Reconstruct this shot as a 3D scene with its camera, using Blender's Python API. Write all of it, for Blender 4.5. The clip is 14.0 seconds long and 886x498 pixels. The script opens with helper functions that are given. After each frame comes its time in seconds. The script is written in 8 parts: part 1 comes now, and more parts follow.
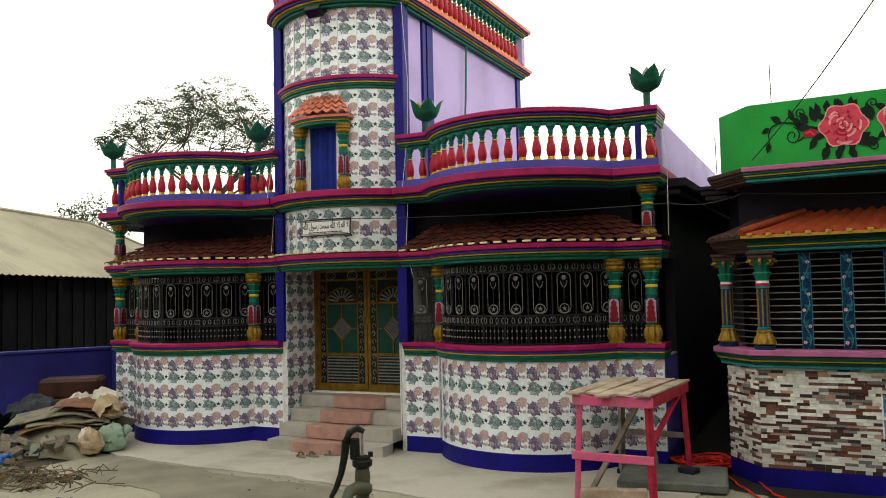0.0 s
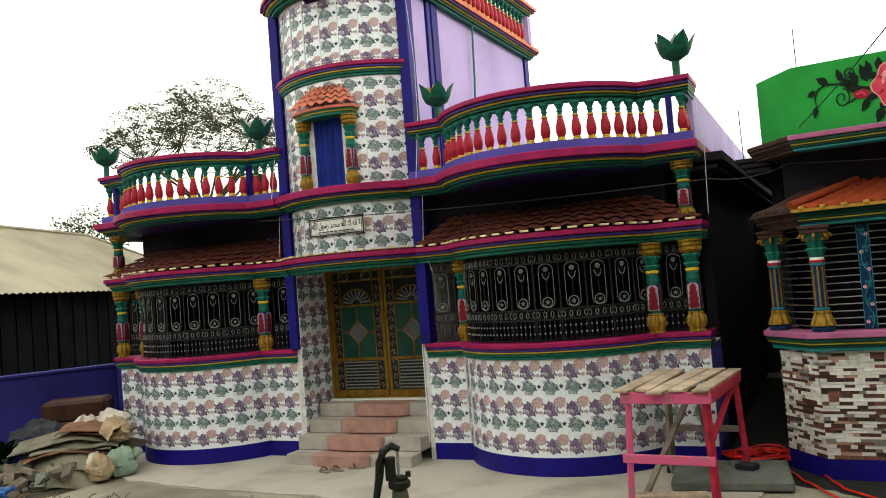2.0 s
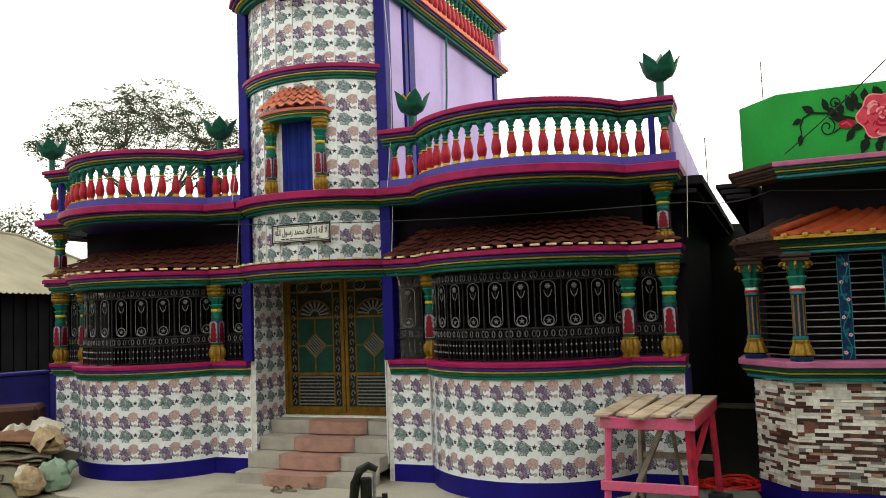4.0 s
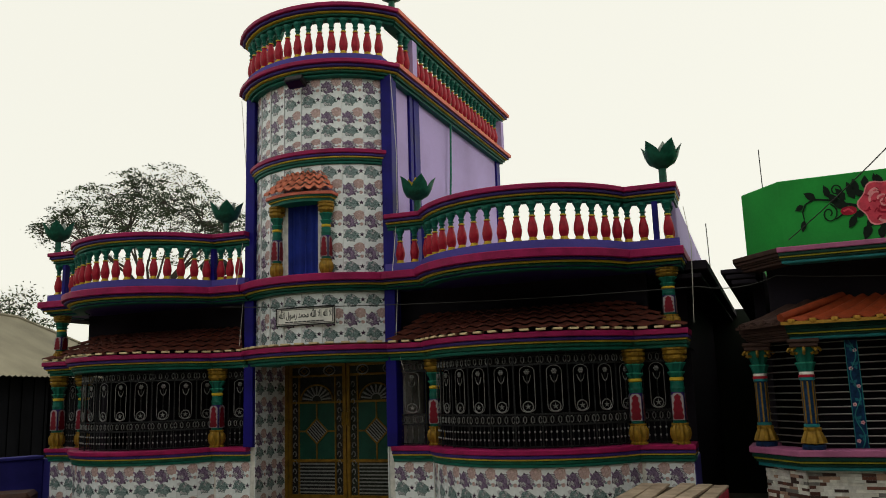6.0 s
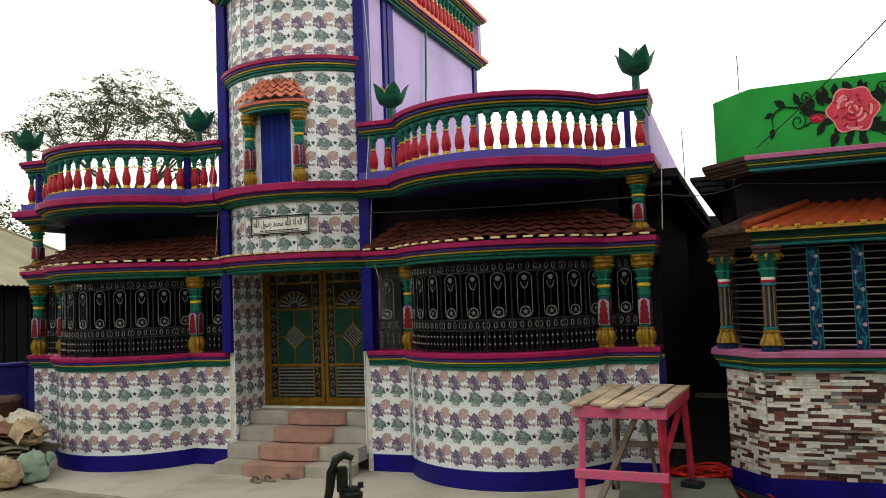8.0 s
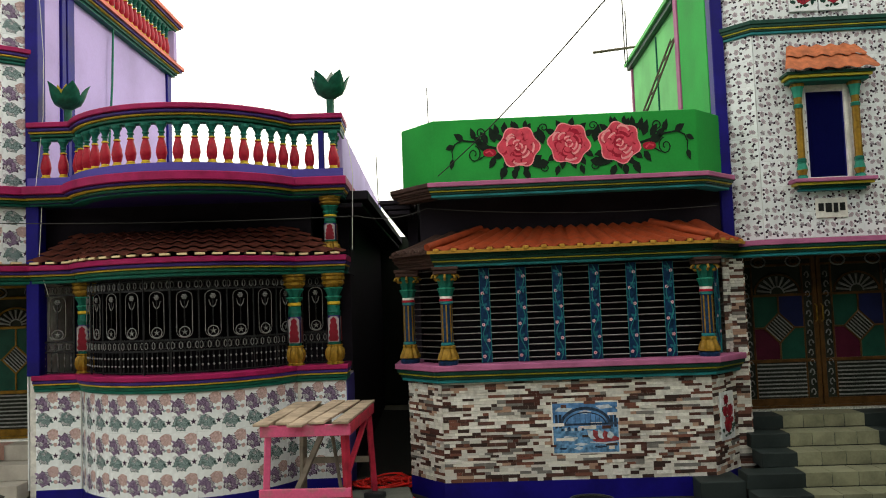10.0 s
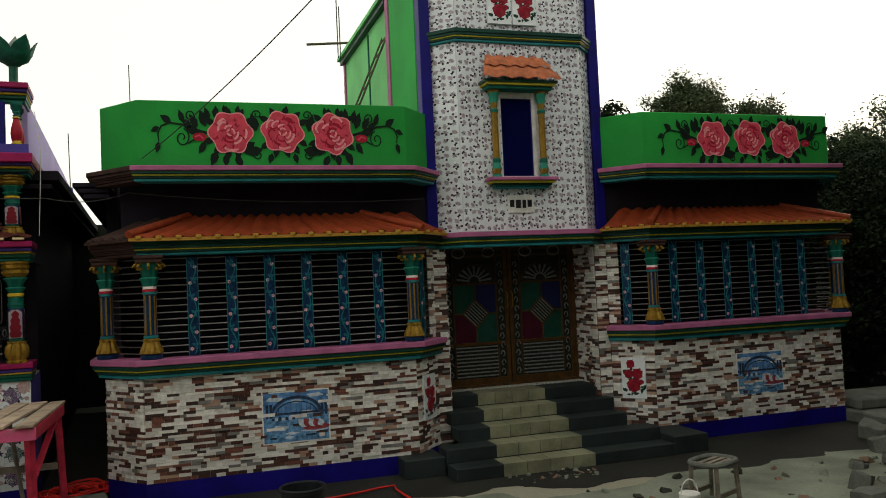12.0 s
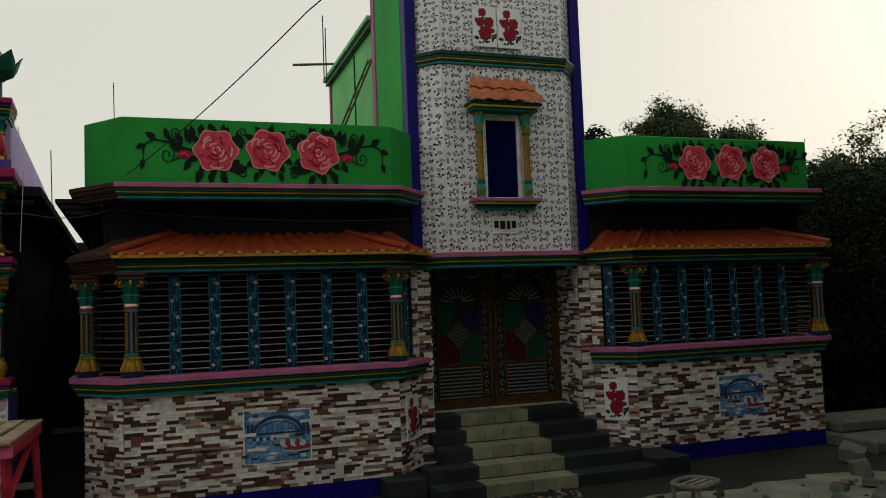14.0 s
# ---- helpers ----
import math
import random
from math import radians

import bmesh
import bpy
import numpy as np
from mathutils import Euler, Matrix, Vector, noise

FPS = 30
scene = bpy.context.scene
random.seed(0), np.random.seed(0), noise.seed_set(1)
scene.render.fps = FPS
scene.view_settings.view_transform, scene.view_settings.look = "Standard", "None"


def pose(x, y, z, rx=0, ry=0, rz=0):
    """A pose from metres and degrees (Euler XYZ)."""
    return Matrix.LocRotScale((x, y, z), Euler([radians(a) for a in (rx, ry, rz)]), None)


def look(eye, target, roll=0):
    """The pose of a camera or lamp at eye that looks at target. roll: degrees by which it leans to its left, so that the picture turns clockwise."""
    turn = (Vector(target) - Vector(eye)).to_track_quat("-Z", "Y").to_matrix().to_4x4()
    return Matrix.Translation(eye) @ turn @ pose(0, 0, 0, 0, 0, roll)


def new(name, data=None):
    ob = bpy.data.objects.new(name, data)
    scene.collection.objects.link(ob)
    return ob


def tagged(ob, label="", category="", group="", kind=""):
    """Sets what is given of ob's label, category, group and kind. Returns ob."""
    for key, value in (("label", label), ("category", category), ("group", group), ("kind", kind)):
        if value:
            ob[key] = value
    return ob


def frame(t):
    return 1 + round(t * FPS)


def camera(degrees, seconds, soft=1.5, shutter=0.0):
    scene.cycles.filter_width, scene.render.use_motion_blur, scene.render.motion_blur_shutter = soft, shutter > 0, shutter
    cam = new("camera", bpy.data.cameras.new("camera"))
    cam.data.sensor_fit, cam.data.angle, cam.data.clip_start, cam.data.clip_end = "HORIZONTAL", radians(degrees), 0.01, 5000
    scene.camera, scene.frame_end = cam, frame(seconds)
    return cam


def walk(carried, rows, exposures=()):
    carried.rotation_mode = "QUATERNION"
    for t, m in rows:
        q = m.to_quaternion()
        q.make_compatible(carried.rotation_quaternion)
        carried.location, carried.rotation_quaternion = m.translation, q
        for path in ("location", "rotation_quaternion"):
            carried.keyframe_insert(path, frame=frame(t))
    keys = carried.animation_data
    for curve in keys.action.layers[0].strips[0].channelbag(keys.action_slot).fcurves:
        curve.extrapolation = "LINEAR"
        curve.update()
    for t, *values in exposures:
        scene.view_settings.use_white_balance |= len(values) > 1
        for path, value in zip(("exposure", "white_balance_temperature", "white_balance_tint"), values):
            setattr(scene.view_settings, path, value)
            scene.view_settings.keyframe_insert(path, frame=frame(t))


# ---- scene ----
# rows: seconds, eye, yaw, pitch, roll
PATH = [
    (0, 0.084, 0.021, 2.083, 27.09, 3.18, 1.29),
    (0.5, 0.014, 0.180, 2.080, 29.57, 1.72, 2.37),
    (1, -0.064, 0.379, 2.113, 29.56, 2.58, 1.56),
    (1.5, -0.187, 0.483, 2.111, 31.54, 2.36, 0.98),
    (2, -0.445, 0.513, 2.144, 27.25, 2.67, 4.48),
    (2.5, -0.709, 0.644, 2.191, 26.99, 4.64, 4.28),
    (2.7, -0.738, 0.698, 2.144, 26.81, 3.55, 3.02),
    (4.8, -1.018, 0.636, 2.080, 21.75, 4.69, 2.60),
    (5, -1.015, 0.643, 2.077, 22.28, 5.06, 2.47),
    (5.5, -1.012, 0.629, 2.068, 22.30, 7.38, 2.27),
    (6, -1.011, 0.625, 2.087, 22.56, 9.89, 1.83),
    (6.5, -1.016, 0.602, 2.052, 23.09, 9.39, 1.65),
    (7, -1.042, 0.631, 2.073, 24.28, 3.71, 2.23),
    (7.2, -1.007, 0.610, 2.066, 24.14, 3.19, 2.57),
    (9.3, -0.782, 0.616, 2.121, 8.66, 3.93, 1.13),
    (9.5, -0.773, 0.602, 2.110, 5.79, 3.89, 1.58),
    (10, -0.738, 0.591, 2.112, 0.61, 3.59, 2.18),
    (10.5, -0.714, 0.572, 2.147, -7.25, 3.36, 2.74),
    (11, -0.737, 0.561, 2.136, -12.90, 3.63, 3.17),
    (11.5, -0.776, 0.566, 2.116, -18.28, 2.98, 2.83),
    (12, -0.769, 0.576, 2.062, -19.76, 2.31, 2.62),
    (12.5, -0.776, 0.614, 2.076, -21.61, 1.12, 2.92),
    (13, -0.819, 0.663, 2.078, -22.54, 2.80, 2.75),
    (13.5, -0.789, 0.592, 2.069, -22.48, 5.12, 2.59),
    (14, -0.792, 0.573, 2.033, -21.02, 3.87, 2.16),
]
cam = camera(57.5, 14.0, soft=1.0)
EXPOSURE = [(0, 0.20), (0.7, 0.35), (2.7, 0.37), (5, 0.12), (5.5, -0.30), (6, -0.75), (6.5, -0.95), (7, -0.12), (7.4, 0.10), (9.3, 0.20), (10.5, 0.12), (11.5, -0.50), (12, -0.50), (12.5, -0.25), (13, -0.15), (13.5, -1.00), (14, -1.15)]
walk(cam, [(t, pose(x, y, z, 90 + pitch, roll, yaw)) for t, x, y, z, yaw, pitch, roll in PATH], EXPOSURE)

# ---- light: a bright overcast sky, the sun low behind thin cloud ----
world = bpy.data.worlds.new("sky")
scene.world = world
world.use_nodes = True
wn, wl = world.node_tree.nodes, world.node_tree.links
sky = wn.new("ShaderNodeTexSky")
sky.sky_type, sky.sun_disc = "NISHITA", False
sky.sun_elevation, sky.sun_rotation = radians(24), radians(60)
sky.air_density, sky.dust_density, sky.ozone_density = 1.0, 4.0, 1.0
veil = wn.new("ShaderNodeMix")
veil.data_type = "RGBA"
veil.inputs["Factor"].default_value = 0.9
veil.inputs["B"].default_value = (8.0, 7.85, 6.85, 1.0)
wl.new(sky.outputs["Color"], veil.inputs["A"])
wl.new(veil.outputs["Result"], wn["Background"].inputs["Color"])
wn["Background"].inputs["Strength"].default_value = 0.21
sun = new("sun", bpy.data.lights.new("sun", "SUN"))
sun.data.energy, sun.data.angle, sun.data.color = 0.8, radians(25), (1.0, 0.93, 0.8)
sun.matrix_world = look((0, 0, 0), (-0.78, -0.3, -0.55))


# ---- materials ----
def material(name, col, rough=0.6, metal=0.0, var=0.25, scale=5.0, bump=0.15, fine=40.0, dirt=None, rnd=0.0, coat=0.0, spec=0.2):
    """Paint, stone, metal or clay: two scales of variation, fine relief, optional dirt colour."""
    mt = bpy.data.materials.new(name)
    mt.use_nodes = True
    n, l = mt.node_tree.nodes, mt.node_tree.links
    b = n["Principled BSDF"]
    b.inputs["Roughness"].default_value, b.inputs["Metallic"].default_value = rough, metal
    b.inputs["Coat Weight"].default_value = coat
    b.inputs["Specular IOR Level"].default_value = spec
    tc = n.new("ShaderNodeTexCoord")
    big, small = n.new("ShaderNodeTexNoise"), n.new("ShaderNodeTexNoise")
    big.inputs["Scale"].default_value, big.inputs["Detail"].default_value = scale, 5
    small.inputs["Scale"].default_value, small.inputs["Detail"].default_value = fine, 3
    for t in (big, small):
        l.new(tc.outputs["Object"], t.inputs["Vector"])
    mix = n.new("ShaderNodeMix")
    mix.data_type = "RGBA"
    dark = dirt or tuple(c * (1 - var) for c in col)
    mix.inputs["A"].default_value, mix.inputs["B"].default_value = (*dark, 1), (*(min(1, c * (1 + var * 0.4)) for c in col), 1)
    ramp = n.new("ShaderNodeMapRange")
    ramp.inputs["From Min"].default_value, ramp.inputs["From Max"].default_value = (0.3, 0.62) if not dirt else (0.28, 0.5)
    l.new(big.outputs["Fac"], ramp.inputs["Value"])
    l.new(ramp.outputs["Result"], mix.inputs["Factor"])
    hsv = n.new("ShaderNodeHueSaturation")
    val = n.new("ShaderNodeMath")
    val.operation = "MULTIPLY_ADD"
    val.inputs[1].default_value, val.inputs[2].default_value = var, 1 - var / 2
    l.new(small.outputs["Fac"], val.inputs[0])
    out = val.outputs[0]
    if rnd:
        info, r2 = n.new("ShaderNodeObjectInfo"), n.new("ShaderNodeMath")
        r2.operation = "MULTIPLY_ADD"
        r2.inputs[1].default_value = rnd
        l.new(info.outputs["Random"], r2.inputs[0])
        l.new(out, r2.inputs[2])
        r3 = n.new("ShaderNodeMath")
        r3.operation = "SUBTRACT"
        r3.inputs[1].default_value = rnd / 2
        l.new(r2.outputs[0], r3.inputs[0])
        out = r3.outputs[0]
    l.new(out, hsv.inputs["Value"])
    l.new(mix.outputs["Result"], hsv.inputs["Color"])
    l.new(hsv.outputs["Color"], b.inputs["Base Color"])
    if bump:
        bp = n.new("ShaderNodeBump")
        bp.inputs["Strength"].default_value, bp.inputs["Distance"].default_value = bump, 0.01
        l.new(small.outputs["Fac"], bp.inputs["Height"])
        l.new(bp.outputs["Normal"], b.inputs["Normal"])
    rr = n.new("ShaderNodeMapRange")
    rr.inputs["To Min"].default_value, rr.inputs["To Max"].default_value = max(0.03, rough - 0.1), min(1, rough + 0.12)
    l.new(big.outputs["Fac"], rr.inputs["Value"])
    l.new(rr.outputs["Result"], b.inputs["Roughness"])
    return mt


def island_material(name, colours, rough=0.75, use_object=False):
    """Pieces of several colours, one colour a piece."""
    mt = material(name, (0.5, 0.5, 0.5), rough, var=0.35, scale=18, bump=0.4, fine=90)
    n, l = mt.node_tree.nodes, mt.node_tree.links
    ramp = n.new("ShaderNodeValToRGB")
    ramp.color_ramp.interpolation = "CONSTANT"
    e = ramp.color_ramp.elements
    while len(e) < len(colours):
        e.new(0.5)
    for i, c in enumerate(colours):
        e[i].position, e[i].color = i / len(colours), (*c, 1)
    if use_object:
        l.new(n.new("ShaderNodeObjectInfo").outputs["Random"], ramp.inputs["Fac"])
    else:
        l.new(n.new("ShaderNodeNewGeometry").outputs["Random Per Island"], ramp.inputs["Fac"])
    mul = n.new("ShaderNodeMix")
    mul.data_type, mul.blend_type = "RGBA", "MULTIPLY"
    mul.inputs["Factor"].default_value = 1
    hs = n["Hue/Saturation/Value"]
    b = n["Principled BSDF"]
    old = n["Mix"]
    old.inputs["A"].default_value, old.inputs["B"].default_value = (0.8, 0.8, 0.8, 1), (1.1, 1.1, 1.1, 1)
    l.new(ramp.outputs["Color"], mul.inputs["A"])
    l.new(hs.outputs["Color"], mul.inputs["B"])
    l.new(mul.outputs["Result"], b.inputs["Base Color"])
    return mt


MAGENTA = material("magenta_paint", (0.29, 0.008, 0.08), 0.5, var=0.3)
PURPLE = material("purple_paint", (0.045, 0.022, 0.17), 0.5, var=0.3)
YELLOW = material("yellow_paint", (0.6, 0.42, 0.035), 0.5)
TEAL = material("teal_paint", (0.006, 0.115, 0.085), 0.5, var=0.35)
RED = material("red_paint", (0.36, 0.012, 0.03), 0.45, var=0.3, scale=14)
GOLD = material("gold_paint", (0.27, 0.155, 0.018), 0.42, 0.15, var=0.4, scale=16)
NAVY = material("navy_paint", (0.007, 0.004, 0.17), 0.5, var=0.35, scale=3)
LILAC = material("lilac_wall_paint", (0.45, 0.36, 0.66), 0.8, var=0.16, scale=1.2)
VIOLET = material("violet_wall_paint", (0.085, 0.07, 0.34), 0.8, var=0.25, scale=1.5)
CORAL = material("coral_paint", (0.62, 0.16, 0.11), 0.6)
WHITE = material("white_paint", (0.75, 0.74, 0.7), 0.5)
CEMENT = material("bare_cement", (0.1, 0.095, 0.095), 0.9, var=0.4, scale=2, bump=0.4)
# Mauve darkened almost to black: shade under slabs and in the alley painted in.
SHADE_WALL = material("shade_painted_mauve", (0.019, 0.016, 0.023), 0.9, var=0.3, scale=2, spec=0.1)
CERAMIC = material("white_ceramic_tile", (0.8, 0.84, 0.87), 0.25, var=0.06, scale=8, bump=0.02, rnd=0.08, coat=0.2, spec=0.5)
GROUT = material("grout", (0.66, 0.65, 0.62), 0.9, scale=10)
F_PURPLE = material("print_plum", (0.27, 0.2, 0.32), 0.25, var=0.5, scale=60, bump=0)
F_DARK = material("print_dark_plum", (0.05, 0.028, 0.06), 0.25, var=0.4, scale=60, bump=0)
F_PINK = material("print_rose_pink", (0.58, 0.42, 0.41), 0.25, var=0.35, scale=60, bump=0)
F_LPINK = material("print_pale_pink", (0.6, 0.45, 0.42), 0.25, var=0.25, scale=60, bump=0)
F_TEAL = material("print_teal_leaf", (0.26, 0.35, 0.36), 0.25, var=0.5, scale=60, bump=0)
F_DTEAL = material("print_dark_teal", (0.03, 0.065, 0.065), 0.25, var=0.4, scale=60, bump=0)
F_GREY = material("print_pale_grey", (0.5, 0.5, 0.54), 0.25, var=0.4, scale=60, bump=0)
CLAY_A = material("brown_clay_tile", (0.09, 0.022, 0.014), 0.75, var=0.45, scale=9, bump=0.4, rnd=0.25)
CLAY_B = material("orange_clay_tile", (0.27, 0.045, 0.014), 0.6, var=0.3, scale=9, bump=0.3, rnd=0.12)
CLAY_H = material("coral_clay_tile", (0.5, 0.15, 0.09), 0.65, var=0.35, scale=14, bump=0.3, rnd=0.2)
IRON = material("black_iron", (0.028, 0.029, 0.032), 0.45, 0.6, var=0.4, scale=20)
SILVER = material("silver_paint", (0.25, 0.255, 0.26), 0.4, 0.4, var=0.3, scale=30)
BLUEPANEL = material("deep_blue_sheet", (0.008, 0.035, 0.1), 0.35, 0.2, var=0.5, scale=20)
CYAN = material("cyan_paint", (0.02, 0.2, 0.22), 0.4, var=0.3)
PALEPINK = material("pink_paint", (0.4, 0.12, 0.25), 0.55, var=0.2)
SKYPINK = material("flower_pink", (0.7, 0.4, 0.45), 0.5)
GREEN_B = material("green_wall_paint", (0.018, 0.305, 0.046), 0.7, var=0.22, scale=1.3, bump=0.1)
GREEN_W = material("light_green_wall_paint", (0.2, 0.64, 0.22), 0.75, var=0.2, scale=1.2)
GREEN_P = material("mid_green_wall_paint", (0.035, 0.4, 0.07), 0.75, var=0.2, scale=1.2)
OLIVE = material("olive_paint", (0.45, 0.4, 0.035), 0.5)
BRASSWOOD = material("ochre_painted_steel", (0.2, 0.11, 0.014), 0.4, 0.3, var=0.35, scale=12)
DOORGREEN = material("bottle_green_sheet", (0.007, 0.05, 0.035), 0.4, var=0.3)
DOORRED = material("wine_red_sheet", (0.055, 0.005, 0.018), 0.4, var=0.3)
DOORBLUE = material("ink_blue_sheet", (0.008, 0.012, 0.06), 0.4, var=0.3)
CURTAIN = material("royal_blue_cloth", (0.012, 0.028, 0.24), 0.8, var=0.35, scale=4, fine=120)
GLASSDARK = material("dark_window_glass", (0.006, 0.007, 0.03), 0.06, var=0.2, bump=0)
LOTUSGREEN = material("lotus_green_paint", (0.008, 0.1, 0.062), 0.45, var=0.4, scale=14)
STEP_A = material("pale_step_tile", (0.4, 0.37, 0.33), 0.45, var=0.2, scale=4, fine=60)
RUNNER_A = material("rosy_step_tile", (0.38, 0.22, 0.18), 0.45, var=0.25, scale=6, rnd=0.15)
STEP_B = material("slate_step", (0.02, 0.028, 0.028), 0.6, var=0.4, scale=3)
RUNNER_B = material("cream_step_tile", (0.22, 0.22, 0.145), 0.45, var=0.3, scale=5, rnd=0.3)
STONES = [(0.8, 0.78, 0.74), (0.08, 0.032, 0.025), (0.68, 0.66, 0.63), (0.05, 0.03, 0.026), (0.62, 0.59, 0.55), (0.18, 0.075, 0.055), (0.82, 0.8, 0.74), (0.2, 0.19, 0.18), (0.66, 0.63, 0.58), (0.1, 0.05, 0.04), (0.7, 0.68, 0.64), (0.42, 0.27, 0.2)]
STONE = island_material("split_stone_strips", STONES)
STONE_OB = island_material("split_stone_strip", STONES, use_object=True)


# ---- mesh helpers ----
class MB:
    """Collects vertices, faces and material slots for one mesh."""

    def __init__(self):
        self.v, self.f, self.m = [], [], []

    def add(self, verts, faces, mi=0):
        k = len(self.v)
        self.v += [tuple(p) for p in verts]
        for i, fc in enumerate(faces):
            self.f.append(tuple(k + j for j in fc))
            self.m.append(mi if isinstance(mi, int) else mi[i])
        return self

    def box(self, x0, x1, y0, y1, z0, z1, mi=0, m=None):
        vs = [Vector((x, y, z)) for x in (x0, x1) for y in (y0, y1) for z in (z0, z1)]
        if m:
            vs = [m @ p for p in vs]
        return self.add(vs, [(0, 1, 3, 2), (4, 6, 7, 5), (0, 4, 5, 1), (2, 3, 7, 6), (0, 2, 6, 4), (1, 5, 7, 3)], mi)

    def lathe(self, prof, n=12, c=(0, 0, 0), ribs=0, depth=0.0, spin=0.0):
        """prof: (radius, z, slot) upwards; ribs: fluting."""
        vs, fs, ms = [], [], []
        for r, z, _ in prof:
            for k in range(n):
                a = 2 * math.pi * (k + spin) / n
                q = r * (1 + depth * math.cos(ribs * a)) if ribs else r
                vs.append((c[0] + q * math.cos(a), c[1] + q * math.sin(a), c[2] + z))
        for i in range(len(prof) - 1):
            for k in range(n):
                fs.append((i * n + k, i * n + (k + 1) % n, (i + 1) * n + (k + 1) % n, (i + 1) * n + k))
                ms.append(prof[i][2])
        fs.append(tuple(range(n - 1, -1, -1)))
        ms.append(prof[0][2])
        fs.append(tuple((len(prof) - 1) * n + k for k in range(n)))
        ms.append(prof[-1][2])
        return self.add(vs, fs, ms)

    def tube(self, pts, r, n=6, mi=0, closed=False):
        pts = [Vector(p) for p in pts]
        vs, fs, N = [], [], len(pts)
        for i, p in enumerate(pts):
            a = pts[(i - 1) % N] if closed or i else p
            b = pts[(i + 1) % N] if closed or i < N - 1 else p
            d = (b - a).normalized()
            up = Vector((0, 0, 1)) if abs(d.z) < 0.9 else Vector((0, 1, 0))
            s = d.cross(up).normalized()
            w = s.cross(d)
            rr = r[i] if isinstance(r, (list, tuple)) else r
            vs += [p + (s * math.cos(2 * math.pi * k / n) + w * math.sin(2 * math.pi * k / n)) * rr for k in range(n)]
        for i in range(N if closed else N - 1):
            j = (i + 1) % N
            fs += [(i * n + k, i * n + (k + 1) % n, j * n + (k + 1) % n, j * n + k) for k in range(n)]
        if not closed:
            fs += [tuple(range(n - 1, -1, -1)), tuple((N - 1) * n + k for k in range(n))]
        return self.add(vs, fs, mi)

    def sweep(self, paths, zs, mi=0, closed=True):
        """Quads between paths (lists of (u, v)) of the same length at the heights zs; closed round; capped at both ends."""
        n, N = len(paths), len(paths[0])
        vs = [(p[0], p[1], z) for path, z in zip(paths, zs) for p in path]
        fs = []
        for a in range(n if closed else n - 1):
            b = (a + 1) % n
            fs += [(a * N + i, a * N + i + 1, b * N + i + 1, b * N + i) for i in range(N - 1)]
        if closed:
            fs += [tuple(a * N for a in range(n)), tuple(a * N + N - 1 for a in reversed(range(n)))]
        return self.add(vs, fs, mi)

    def poly(self, pts, mi=0):
        return self.add(pts, [tuple(range(len(pts)))], mi)


def mesh_of(name, mb, mats, bevel=0.0, smooth=35):
    me = bpy.data.meshes.new(name)
    me.from_pydata(mb.v, [], mb.f)
    for q in mats if isinstance(mats, (list, tuple)) else [mats]:
        me.materials.append(q)
    me.polygons.foreach_set("material_index", mb.m)
    b = bmesh.new()
    b.from_mesh(me)
    bmesh.ops.recalc_face_normals(b, faces=b.faces)
    if bevel:
        bmesh.ops.bevel(b, geom=list(b.edges), offset=bevel, segments=1, affect="EDGES", profile=0.5, clamp_overlap=True)
    b.to_mesh(me)
    b.free()
    if smooth:
        me.polygons.foreach_set("use_smooth", [True] * len(me.polygons))
        me.set_sharp_from_angle(angle=radians(smooth))
    me.update()
    return me


def part(name, mb, mats, parent=None, label="", m=None, bevel=0.0, smooth=35):
    """One mesh object; a part if it has a parent."""
    me = mb if isinstance(mb, bpy.types.Mesh) else mesh_of(name, mb, mats, bevel, smooth)
    ob = new(name, me)
    if parent:
        ob.parent = parent
    if m:
        ob.matrix_basis = m
    if label:
        ob["label"] = label
    return ob


def base(name, m, label, category, group="", kind=""):
    e = new(name)
    e.matrix_basis = m
    return tagged(e, label, category, group, kind)


def resample(path, step):
    """Points at even arc length, with tangents: (point, tangent, s)."""
    out, acc, need = [], 0.0, step / 2
    for a, b in zip(path, path[1:]):
        a, b = Vector(a), Vector(b)
        d = (b - a).length
        while need <= acc + d and d > 1e-9:
            out.append((a.lerp(b, (need - acc) / d), (b - a).normalized(), need))
            need += step
        acc += d
    return out


def length(path):
    return sum((Vector(b) - Vector(a)).length for a, b in zip(path, path[1:]))


def at_path(p, tan, z, out=0.0):
    """Pose on a wall path: local x along it, local -y outwards."""
    nrm = Vector((tan[1], -tan[0]))
    return pose(p[0] + nrm.x * out, p[1] + nrm.y * out, z, 0, 0, math.degrees(math.atan2(tan[1], tan[0])))


def blob(cx, cz, r, n=9, lobes=5, depth=0.15, spin=0.0, sx=1.0, sz=1.0):
    return [(cx + sx * r * (1 + depth * math.cos(lobes * a + spin)) * math.cos(a), cz + sz * r * (1 + depth * math.cos(lobes * a + spin)) * math.sin(a)) for a in [2 * math.pi * k / n for k in range(n)]]


def leaf(cx, cz, ang, ln, w):
    """A pointed leaf from its stalk end."""
    c, s = math.cos(ang), math.sin(ang)
    return [(cx + c * t * ln - s * q * w, cz + s * t * ln + c * q * w) for t, q in ((0, 0), (0.3, 0.45), (0.6, 0.42), (1, 0), (0.6, -0.42), (0.3, -0.45))]


